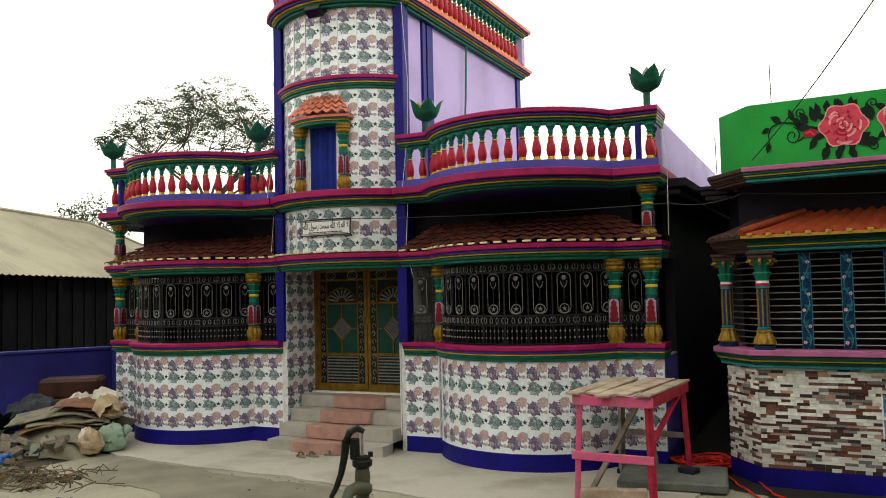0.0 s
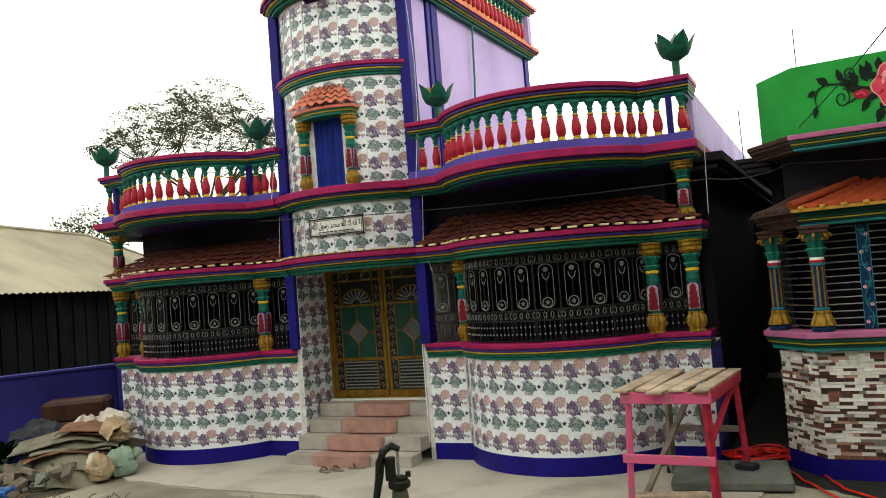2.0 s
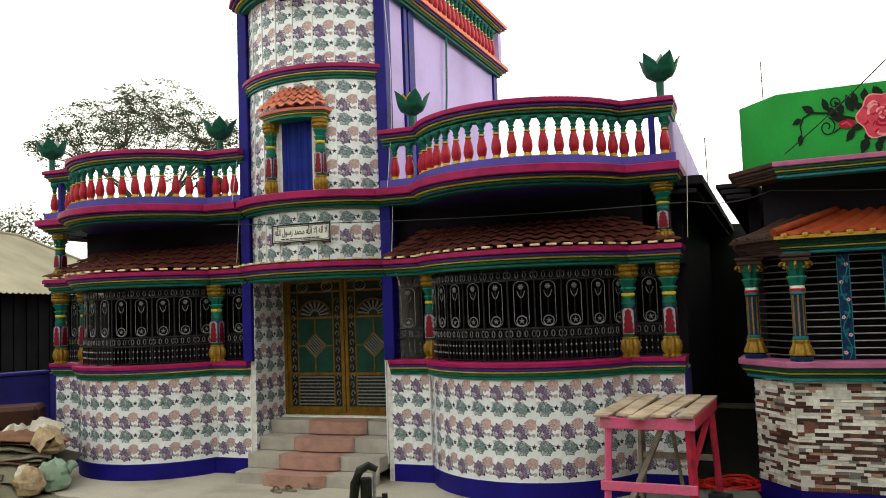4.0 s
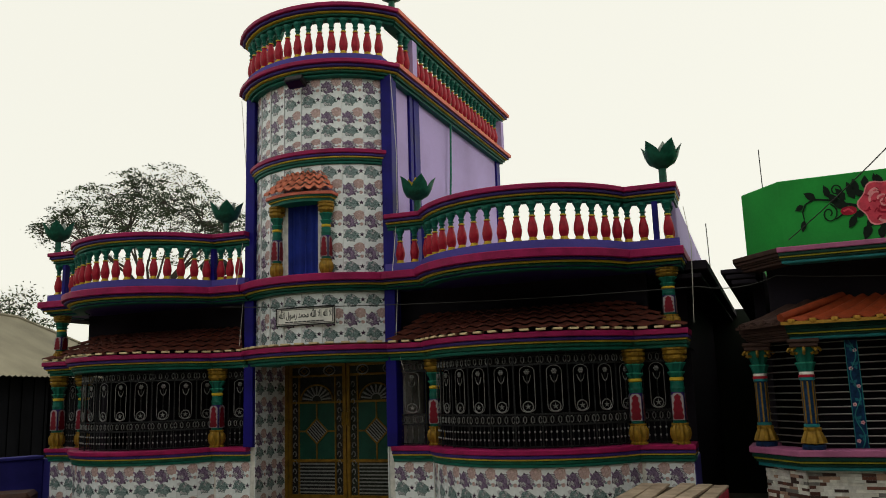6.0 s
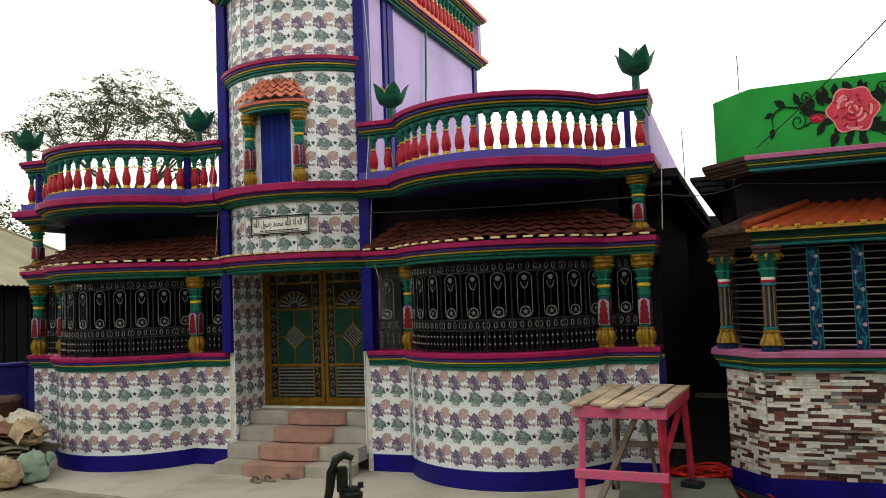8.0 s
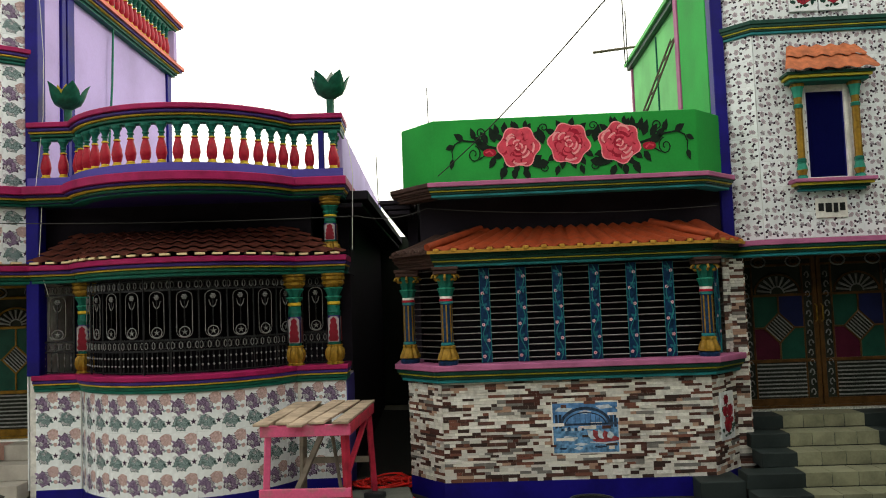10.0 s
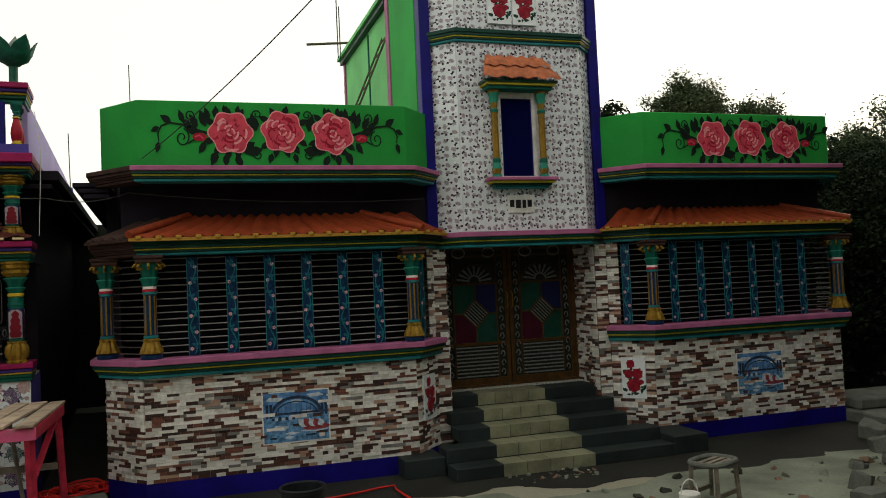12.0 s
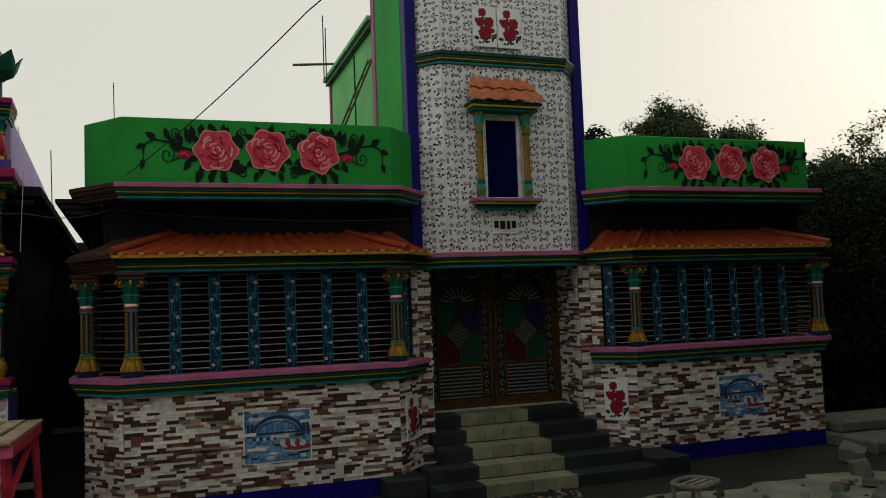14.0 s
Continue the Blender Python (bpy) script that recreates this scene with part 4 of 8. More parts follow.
def double_door(parent, w, h, z, v, u, panel_mats, steel=BRASSWOOD):
    """Two painted steel leaves with fan arch, diamond grille, louvres and scroll strips."""
    door = base("door", pose(u, v, z), "", "")
    door.parent = parent
    door["label"] = "closed double door of ochre steel with coloured panels"
    door_frame = MB()
    for a, b in ((-w / 2, -w / 2 + 0.05), (w / 2 - 0.05, w / 2)):
        door_frame.box(a, b, -0.05, 0.03, 0, h)
    door_frame.box(-w / 2 + 0.05, w / 2 - 0.05, -0.05, 0.03, h - 0.05, h)
    door_frame.box(-w / 2 + 0.05, w / 2 - 0.05, -0.05, 0.03, 0, 0.03)
    part("door_frame", door_frame, steel, door, bevel=0.005)
    lw = w / 2 - 0.055
    for s in (-1, 1):
        mb = MB()
        x0 = 0.005 if s > 0 else -lw - 0.005
        x1 = x0 + lw
        B = lambda a, b, c, d, mi=0, t=0.02: mb.box(x0 + a, x0 + b, -0.03, -0.03 + t, c, d, mi)
        st = 0.05
        for a in (0, lw - st):
            B(a, a + st, 0.03, h - 0.05, 0, 0.04)
        for a, b in ((0.03, 0.11), (0.52, 0.56), (1.28, 1.31), (1.63, 1.66), (h - 0.09, h - 0.05)):
            B(st, lw - st, a, b, 0, 0.035)
        sc = 0.12
        xa, xb = st + sc, lw - st - sc
        for a in (xa - 0.02, xb):
            B(a, a + 0.02, 0.11, 1.63, 0, 0.035)
        leaf_ob = part("door_leaf", mb, steel, door, bevel=0.004)
        xm, zc = x0 + (xa + xb) / 2, 0.92
        hw, hh = (xb - xa) / 2, 0.36
        d = min(hw, hh) * 0.62
        pn = MB()
        quad = [((xm - hw, zc - hh), (xm, zc - hh), (xm, zc - d), (xm - d, zc), (xm - hw, zc)), ((xm, zc - hh), (xm + hw, zc - hh), (xm + hw, zc), (xm + d, zc), (xm, zc - d)), ((xm + hw, zc), (xm + hw, zc + hh), (xm, zc + hh), (xm, zc + d), (xm + d, zc)), ((xm, zc + hh), (xm - hw, zc + hh), (xm - hw, zc), (xm - d, zc), (xm, zc + d))]
        for k, q in enumerate(quad):
            pn.add([(x, -0.022, zz) for x, zz in q] + [(x, -0.01, zz) for x, zz in q], [(0, 1, 2, 3, 4), (9, 8, 7, 6, 5)] + [(i, (i + 1) % 5, 5 + (i + 1) % 5, 5 + i) for i in range(5)], k)
        part("panel", pn, panel_mats, leaf_ob, "coloured sheet panels round a diamond", smooth=0)
        gr = MB()
        for k in range(7):
            o = -d + 2 * d * (k + 0.5) / 7
            a = Vector((xm + (o - d) / 2 * 1.0, 0, zc + (o + d) / 2))
            b = Vector((xm + (o + d) / 2, 0, zc + (o - d) / 2))
            gr.tube([(a.x, -0.028, a.z), (b.x, -0.028, b.z)], 0.008, 5, 0)
        for p, q in (((-d, 0), (0, d)), ((0, d), (d, 0)), ((d, 0), (0, -d)), ((0, -d), (-d, 0)), ((0, d), (0, hh)), ((0, -d), (0, -hh)), ((d, 0), (hw, 0)), ((-d, 0), (-hw, 0))):
            gr.tube([(xm + p[0], -0.032, zc + p[1]), (xm + q[0], -0.032, zc + q[1])], 0.011, 5, 1)
        for k in range(9):
            zz = 0.14 + 0.36 * k / 8
            gr.box(x0 + xa, x0 + xb, -0.03, -0.012, zz - 0.009, zz + 0.006, 0)
        ra = hw * 0.92
        za = 1.32
        gr.tube([(xm + ra * math.cos(t), -0.03, za + ra * 0.85 * math.sin(t)) for t in [math.pi * i / 14 for i in range(15)]], 0.012, 5, 1)
        for k in range(9):
            t = math.pi * (k + 0.5) / 9
            gr.tube([(xm + ra * 0.3 * math.cos(t), -0.028, za + ra * 0.3 * math.sin(t)), (xm + ra * 0.9 * math.cos(t), -0.028, za + ra * 0.76 * math.sin(t))], [0.008, 0.016], 5, 0)
        gr.tube([(xm + ra * 0.3 * math.cos(t), -0.028, za + ra * 0.3 * math.sin(t)) for t in [math.pi * i / 8 for i in range(9)]], 0.009, 5, 0)
        for xc in (x0 + st + sc / 2 - 0.01, x0 + lw - st - sc / 2 + 0.01):
            for k in range(13):
                zz = 0.17 + 0.112 * k
                sg = 1 if k % 2 else -1
                gr.tube([(xc + sg * 0.03 * math.cos(t) * (1 - t / 9), -0.026, zz + 0.05 * math.sin(t) * (1 - t / 9)) for t in [0.7 * i for i in range(8)]], 0.008, 4, 0)
        for k in range(2):
            xc = x0 + st + (lw - 2 * st) * (k + 0.5) / 2
            gr.tube([(xc + 0.085 * math.cos(t), -0.028, (1.66 + h - 0.09) / 2 + 0.06 * math.sin(t)) for t in [2 * math.pi * i / 12 for i in range(12)]], 0.01, 5, 0, True)
            gr.tube([(xc + 0.05 * math.cos(t), -0.028, (1.66 + h - 0.09) / 2 + 0.04 * math.sin(t)) for t in [2 * math.pi * i / 4 for i in range(4)]], 0.01, 4, 1, True)
        part("grille", gr, [SILVER, steel], leaf_ob, "silver scroll grille")
        bk = MB().box(x0 + st, x0 + lw - st, -0.008, 0.012, 0.1, h - 0.08)
        part("backing", bk, material("door_backing", (0.02, 0.025, 0.02), 0.3, var=0.4) if s > 0 else bpy.data.materials["door_backing"] if "door_backing" in bpy.data.materials else IRON, leaf_ob)
        part("handle", MB().tube([(s * 0.035, -0.03, 0.98), (s * 0.035, -0.075, 1.0), (s * 0.035, -0.075, 1.16), (s * 0.035, -0.03, 1.18)], 0.009, 6), GOLD, leaf_ob, "brass pull handle")
    return door


double_door(house_a, 1.84, 1.85, 0.68, DV, 0.0, [DOORGREEN] * 4)
part("porch_back_wall", MB().box(-1.0, 1.0, DV + 0.02, DV + 0.12, 0, 0.68).box(-1.0, 1.0, DV + 0.05, DV + 0.12, 0.68, 2.5), CEMENT, house_a)
part("door_sill", MB().box(-0.925, 0.925, DV - 0.14, DV + 0.01, 0.62, 0.68), WHITE, house_a, "white door sill", bevel=0.006)
for k in range(4):
    z1 = 0.17 * (4 - k) - 0.02
    v1 = DV - 0.12 - 0.02 if k == 0 else DV - 0.14 - 0.27 * k
    v0 = DV - 0.14 - 0.27 * (k + 1)
    mb = MB().box(-0.915, 0.905, v0, v1 if k else DV - 0.13, 0 if k == 3 else z1 - 0.172, z1)
    part("step", mb, STEP_A, house_a, bevel=0.006)
    run = MB()
    prof = [(0.08 - 0.055 * k + 0.42 * math.sin(t), v0 - 0.02 - 0.09 * math.cos(t)) for t in [-math.pi / 2 + math.pi * i / 10 for i in range(11)]]
    a = [(p[0], p[1]) for p in prof]
    n = len(a)
    run.add([(x, y, z1 - 0.15) for x, y in a] + [(x, y, z1 + 0.004) for x, y in a] + [(a[-1][0], v0 + 0.02, z1 - 0.15), (a[0][0], v0 + 0.02, z1 - 0.15), (a[-1][0], v0 + 0.25, z1 + 0.004), (a[0][0], v0 + 0.25, z1 + 0.004)], [(i, i + 1, n + i + 1, n + i) for i in range(n - 1)] + [tuple(range(n, 2 * n)) + (2 * n + 2, 2 * n + 3)])
    part("step_runner", run, RUNNER_A, house_a, "rosy curved step tile")

# ---- house with stone strips, green parapets and painted roses ----
HOUSE_B = pose(0, 0, 0, 0, 0, -2.03) @ pose(3.1, 9.13, 0)
house_b = base("house", HOUSE_B, "green house clad in split-stone strips with painted rose parapets", "house")
B_IN, B_F0, B_F1, B_OUT = (1.14, 0.4), 1.5, 4.3, (4.68, 0.46)


def offset_path(pts, out):
    """Miters a polyline outwards (to the right of its run, seen from above)."""
    res = []
    for i, p in enumerate(pts):
        d0 = Vector(pts[i]) - Vector(pts[i - 1]) if i else Vector(pts[1]) - Vector(pts[0])
        d1 = Vector(pts[i + 1]) - Vector(pts[i]) if i < len(pts) - 1 else d0
        n0, n1 = Vector((d0[1], -d0[0])).normalized(), Vector((d1[1], -d1[0])).normalized()
        b = (n0 + n1).normalized()
        res.append((p[0] + b.x * out / b.dot(n0), p[1] + b.y * out / b.dot(n0)))
    return res


def wing_b(side, out=0.0, back=0.9):
    pts = [B_IN, (B_F0, 0), (B_F1, 0), B_OUT]
    if back is not None:
        pts.append((B_OUT[0], back))
    if side < 0:
        pts = [(-u, v) for u, v in reversed(pts)]
    return offset_path(pts, out)


TOWER_B = [(-1.04, 0.47), (-0.79, 0.22), (0.79, 0.22), (1.04, 0.47)]
STRIPES_B = [("teal_band", CYAN, 0.0, 0.2), ("green_band", DOORGREEN, 0.2, 0.36), ("yellow_band", OLIVE, 0.36, 0.46), ("green_band", DOORGREEN, 0.46, 0.68), ("pink_band", PALEPINK, 0.68, 1.0)]


BARE = material("bare_brown_plaster", (0.055, 0.03, 0.025), 0.85, var=0.4, scale=6)


def cornice_b(parent, f, z0, z1, out, inner, top=PALEPINK, bare=False):
    for k, (nm, mt, a, b) in enumerate(STRIPES_B):
        o = out * (0.5 + 0.5 * k / 4)
        za, zb = z0 + (z1 - z0) * a, z0 + (z1 - z0) * b
        e = min(0.006, (zb - za) * 0.25)
        mb = MB().sweep([f(inner), f(o - e), f(o), f(o), f(o - e), f(inner)], [za, za, za + e, zb - e, zb, zb])
        part("bare_band" if bare else nm, mb, BARE if bare else (top if k == 4 else mt), parent)


def strip_rows(path, z0, z1, seed, holes=()):
    """Courses of split stone strips along a wall path: (pose, length, height, depth)."""
    rng = random.Random(seed)
    L = length(path)
    segs, acc = [], 0.0
    for a, b in zip(path, path[1:]):
        d = math.hypot(b[0] - a[0], b[1] - a[1])
        segs.append((acc, acc + d, a, b))
        acc += d
    z = z0
    while z < z1 - 0.01:
        h = min(z1 - z, rng.choice((0.026, 0.03, 0.036)))
        for s0, s1, a, b in segs:
            s = s0
            tan = ((b[0] - a[0]) / (s1 - s0), (b[1] - a[1]) / (s1 - s0))
            while s < s1 - 1e-4:
                w = rng.choice((0.06, 0.09, 0.12, 0.18))
                e = min(s1, s + w)
                if s1 - e < 0.05:
                    e = s1
                m = (s + e) / 2 - s0
                if not any(h0 < (s + e) / 2 < h1 and hz0 < z + h / 2 < hz1 for h0, h1, hz0, hz1 in holes):
                    yield at_path((a[0] + tan[0] * m, a[1] + tan[1] * m), tan, z), e - s, h, rng.uniform(0.006, 0.02)
                s = e
        z += h


STRIP = mesh_of("stone_strip", MB().box(-0.5, 0.5, -1, 0, 0.0, 1), STONE_OB, smooth=0)


SCROLL = mesh_of("scroll", MB().tube([(0.105 + 0.044 * (1 - t / 8) * math.cos(t), 0.0, 0.885 + 0.044 * (1 - t / 8) * math.sin(t)) for t in [0.75 * i for i in range(9)]], 0.014, 5), GOLD)


def column_b(parent, u, v, z0, h, k=1.0):
    """Blue column with gilt stripes, leafy gold base and scrolled green capital."""
    col = part("column", MB().lathe([(0.062 * k, 0.2, 1), (0.07 * k, 0.205, 1), (0.07 * k, 0.225, 1), (0.06 * k, 0.23, 0), (0.06 * k, 0.62, 0), (0.07 * k, 0.625, 1), (0.07 * k, 0.645, 1), (0.074 * k, 0.65, 2), (0.074 * k, 0.67, 2), (0.066 * k, 0.675, 3), (0.066 * k, 0.7, 3)], 16), [BLUEPANEL, CYAN, RED, WHITE], parent, m=pose(u, v, z0) @ Matrix.Diagonal((1, 1, h, 1)))
    mb = MB()
    for q in range(8):
        m = Matrix.Rotation(2 * math.pi * q / 8, 4, "Z")
        mb.box(0.054 * k, 0.0625 * k, -0.0075, 0.0075, 0.235, 0.615, 0, m)
    part("stripe", mb, GOLD, col, "gilt stripes")
    part("base_ring", MB().lathe([(0.1 * k, 0, 0), (0.105 * k, 0.01, 0), (0.105 * k, 0.04, 0), (0.09 * k, 0.05, 0)], 20), BLUEPANEL, col, "blue base ring")
    part("base", MB().lathe([(0.085 * k, 0.05, 0), (0.108 * k, 0.058, 0), (0.104 * k, 0.085, 0), (0.09 * k, 0.12, 0), (0.07 * k, 0.165, 0), (0.075 * k, 0.175, 0), (0.075 * k, 0.19, 0), (0.064 * k, 0.2, 0)], 48, ribs=9, depth=0.1), GOLD, col, "gilt fluted skirt base")
    part("capital", MB().lathe([(0.06 * k, 0.7, 0), (0.07 * k, 0.74, 0), (0.084 * k, 0.775, 1), (0.086 * k, 0.785, 1), (0.064 * k, 0.79, 0), (0.082 * k, 0.86, 0), (0.1 * k, 0.9, 0), (0.1 * k, 0.925, 0)], 40, ribs=8, depth=0.1), [TEAL, JADE], col, "green leaf capital")
    for q in range(8):
        part("scroll", SCROLL, None, col, "gilt scroll" if q == 0 else "", m=Matrix.Rotation(math.pi / 4 * q, 4, "Z") @ Matrix.Diagonal((k, k, 1, 1)))
    part("abacus", MB().box(-0.125 * k, 0.125 * k, -0.125 * k, 0.125 * k, 0.925, 0.965).box(-0.14 * k, 0.14 * k, -0.14 * k, 0.14 * k, 0.966, 1.0), BARE, col, "brown moulded top", bevel=0.008)
    return col


def vine_strip(w, h):
    """Blue sheet strip with a wavy vine, leaves and small flowers."""
    mb = MB().box(-w / 2, w / 2, -0.004, 0.004, 0, h, 0)
    for x in (-w / 2, w / 2):
        mb.tube([(x, -0.004, 0), (x, -0.004, h)], 0.004, 5, 1)
    wave = lambda z: w * 0.3 * math.sin(z / h * 2 * math.pi * 2.6)
    mb.tube([(wave(h * i / 36), -0.01, h * i / 36) for i in range(37)], 0.0055, 5, 1)
    for k in range(6):
        z = h * (k + 0.4) / 6
        sg = 1 if k % 2 else -1
        for q in range(5):
            a = 2 * math.pi * q / 5
            print_poly(mb, blob(sg * w * 0.24 + 0.011 * math.cos(a), z + 0.011 * math.sin(a), 0.009, 6), -0.012, 2)
        print_poly(mb, blob(sg * w * 0.24, z, 0.006, 6), -0.0135, 3)
        for a in (0.8, 2.4, -1.2):
            print_poly(mb, leaf(-sg * w * 0.12, z + 0.03, a, 0.045, 0.03), -0.0075, 4)
    return mesh_of("vine_strip", mb, [BLUEPANEL, CYAN, SKYPINK, RED, material("leaf_blue_paint", (0.016, 0.14, 0.19), 0.4)])


VINE = vine_strip(0.105, 1.0)

P_LEAF = material("mural_leaf_green", (0.003, 0.012, 0.006), 0.7, var=0.4, scale=20)
P_ROSE = material("mural_rose_pink", (0.62, 0.06, 0.1), 0.7, var=0.25, scale=14)
P_DEEP = material("mural_deep_red", (0.33, 0.008, 0.03), 0.7, var=0.3, scale=20)
P_LITE = material("mural_pale_pink", (0.78, 0.3, 0.32), 0.7, var=0.2, scale=20)


def rose_mural(parent, u, v, zc, k=1.0, name="rose_mural"):
    """Three painted roses with buds, leaves and curling stems, flat on the parapet."""
    mb = MB()
    Y = 0.0
    rng = random.Random(4)
    for sg in (-1, 1):
        def X(pts):
            return [(sg * (x if x < 0.75 else 0.75 + (x - 0.75) * 0.8) * k, z * k) for x, z in pts]
        st = lambda pts, w: print_stroke(mb, X(pts), [q * k for q in w] if isinstance(w, list) else w * k, Y, 0)
        st([(0.75, -0.02), (0.95, 0.03), (1.12, 0.08), (1.28, 0.1), (1.38, 0.06), (1.42, -0.02), (1.41, -0.1)], [0.03, 0.024, 0.02, 0.018, 0.016, 0.014, 0.01])
        for cx, cz, r, t0, dirn in ((1.12, -0.06, 0.1, 1.8, 1), (1.02, 0.17, 0.075, -1.5, -1), (0.0 + 0.27, 0.2, 0.06, -1.5, 1), (0.27, -0.24, 0.055, 1.5, -1)):
            pts = [(cx + r * (1 - t / 11) * math.cos(t0 + dirn * t), cz + r * (1 - t / 11) * math.sin(t0 + dirn * t)) for t in [0.55 * i for i in range(17)]]
            st(pts, 0.013)
        st([(0.85, -0.02), (0.95, -0.07), (1.05, -0.12)], 0.014)
        st([(0.95, 0.03), (0.98, 0.09), (1.0, 0.12)], 0.014)
        for x, z, a, ln in ((0.82, 0.06, 1.2, 0.2), (0.92, 0.06, 0.9, 0.17), (1.1, 0.1, 1.2, 0.15), (1.25, 0.1, 0.5, 0.16), (1.4, 0.05, -0.4, 0.12), (1.41, -0.1, -1.3, 0.13), (0.82, -0.1, -0.9, 0.16), (0.7, 0.16, 1.6, 0.13), (0.78, 0.12, 1.3, 0.16), (0.7, -0.2, -1.2, 0.17), (0.6, -0.23, -1.5, 0.14), (0.5, -0.24, -2.0, 0.15), (0.28, 0.02, 1.3, 0.2), (0.3, -0.1, -0.6, 0.2), (0.22, -0.18, -0.2, 0.2), (0.48, 0.2, 1.75, 0.1), (0.6, 0.2, 1.4, 0.1), (0.12, -0.22, -1.3, 0.12), (0.9, 0.0, 0.3, 0.2), (1.0, 0.04, 0.7, 0.16)):
            print_poly(mb, X(leaf(x, z, a, ln, ln * 0.55)), Y - 0.0006, 0)
        print_poly(mb, X(blob(0.9, -0.05, 0.06, 12, 2, 0.2, 0, 1.3, 0.9)), Y - 0.001, 2)
        print_stroke(mb, X([(0.85, -0.07), (0.9, -0.03), (0.96, -0.05)]), 0.02 * k, Y - 0.0014, 1)
    for n, cx in enumerate((-0.55, 0, 0.55)):
        cz = 0.0 + (0.015 if n == 1 else 0)
        for q in range(13):
            a = 2 * math.pi * (q + 0.4) / 13 + 0.3 * n
            if abs(math.sin(a)) > 0.35:
                print_poly(mb, [(x * k, z * k) for x, z in leaf(cx + 0.19 * math.cos(a), cz + 0.17 * math.sin(a), a + 0.25 * math.sin(5 * q), 0.125, 0.075)], Y - 0.0007, 0)
        print_poly(mb, [(x * k, z * k) for x, z in blob(cx, cz, 0.225, 40, 6, 0.09, n)], Y - 0.001, 3)
        print_poly(mb, [(x * k, z * k) for x, z in blob(cx, cz, 0.212, 40, 6, 0.085, n)], Y - 0.0016, 1)
        depth = Y - 0.0018
        for lay, (r0, cnt, ps) in enumerate(((0.145, 8, 0.075), (0.1, 6, 0.066), (0.058, 5, 0.05), (0.02, 3, 0.034))):
            for q in range(cnt):
                a = 2 * math.pi * (q + 0.37 * lay + rng.uniform(-0.2, 0.2)) / cnt + n
                r, w = r0 * rng.uniform(0.9, 1.1), ps * rng.uniform(0.85, 1.15)
                ca, sa = math.cos(a), math.sin(a)
                petal = lambda sx, sz, sh: [(k * (cx + (r + sh) * ca + w * (sx * math.cos(t) * ca - sz * (1 + 0.12 * math.sin(3 * t + q)) * math.sin(t) * sa)), k * (cz + (r + sh) * sa + w * (sx * math.cos(t) * sa + sz * (1 + 0.12 * math.sin(3 * t + q)) * math.sin(t) * ca))) for t in [2 * math.pi * i / 12 for i in range(12)]]
                tone = (3, 1, 1)[(q + lay + n) % 3] if lay < 3 else 3
                print_poly(mb, petal(0.62, 1.06, -0.004), depth, 2)
                print_poly(mb, petal(0.5, 0.92, 0.008), depth - 0.0002, tone)
                print_poly(mb, petal(0.36, 0.72, -0.006), depth - 0.0004, 1 if tone == 3 else 2 if rng.random() < 0.4 else 1)
                depth -= 0.0005
    return part(name, mb, [P_LEAF, P_ROSE, P_DEEP, P_LITE], parent, "hand-painted pink roses with dark leaves and tendrils", m=pose(u, v, zc), smooth=0)


PIC_SKY = material("picture_sky_blue", (0.1, 0.24, 0.5), 0.25, var=0.5, scale=14, bump=0)
PIC_WATER = material("picture_water", (0.12, 0.27, 0.48), 0.25, var=0.6, scale=25, bump=0)
PIC_DARK = material("picture_slate", (0.03, 0.05, 0.09), 0.25, var=0.4, scale=30, bump=0)
PIC_RED = material("picture_brick_red", (0.28, 0.05, 0.06), 0.25, var=0.4, scale=30, bump=0)
PIC_CLOUD = material("picture_cloud", (0.5, 0.58, 0.66), 0.25, var=0.3, scale=30, bump=0)


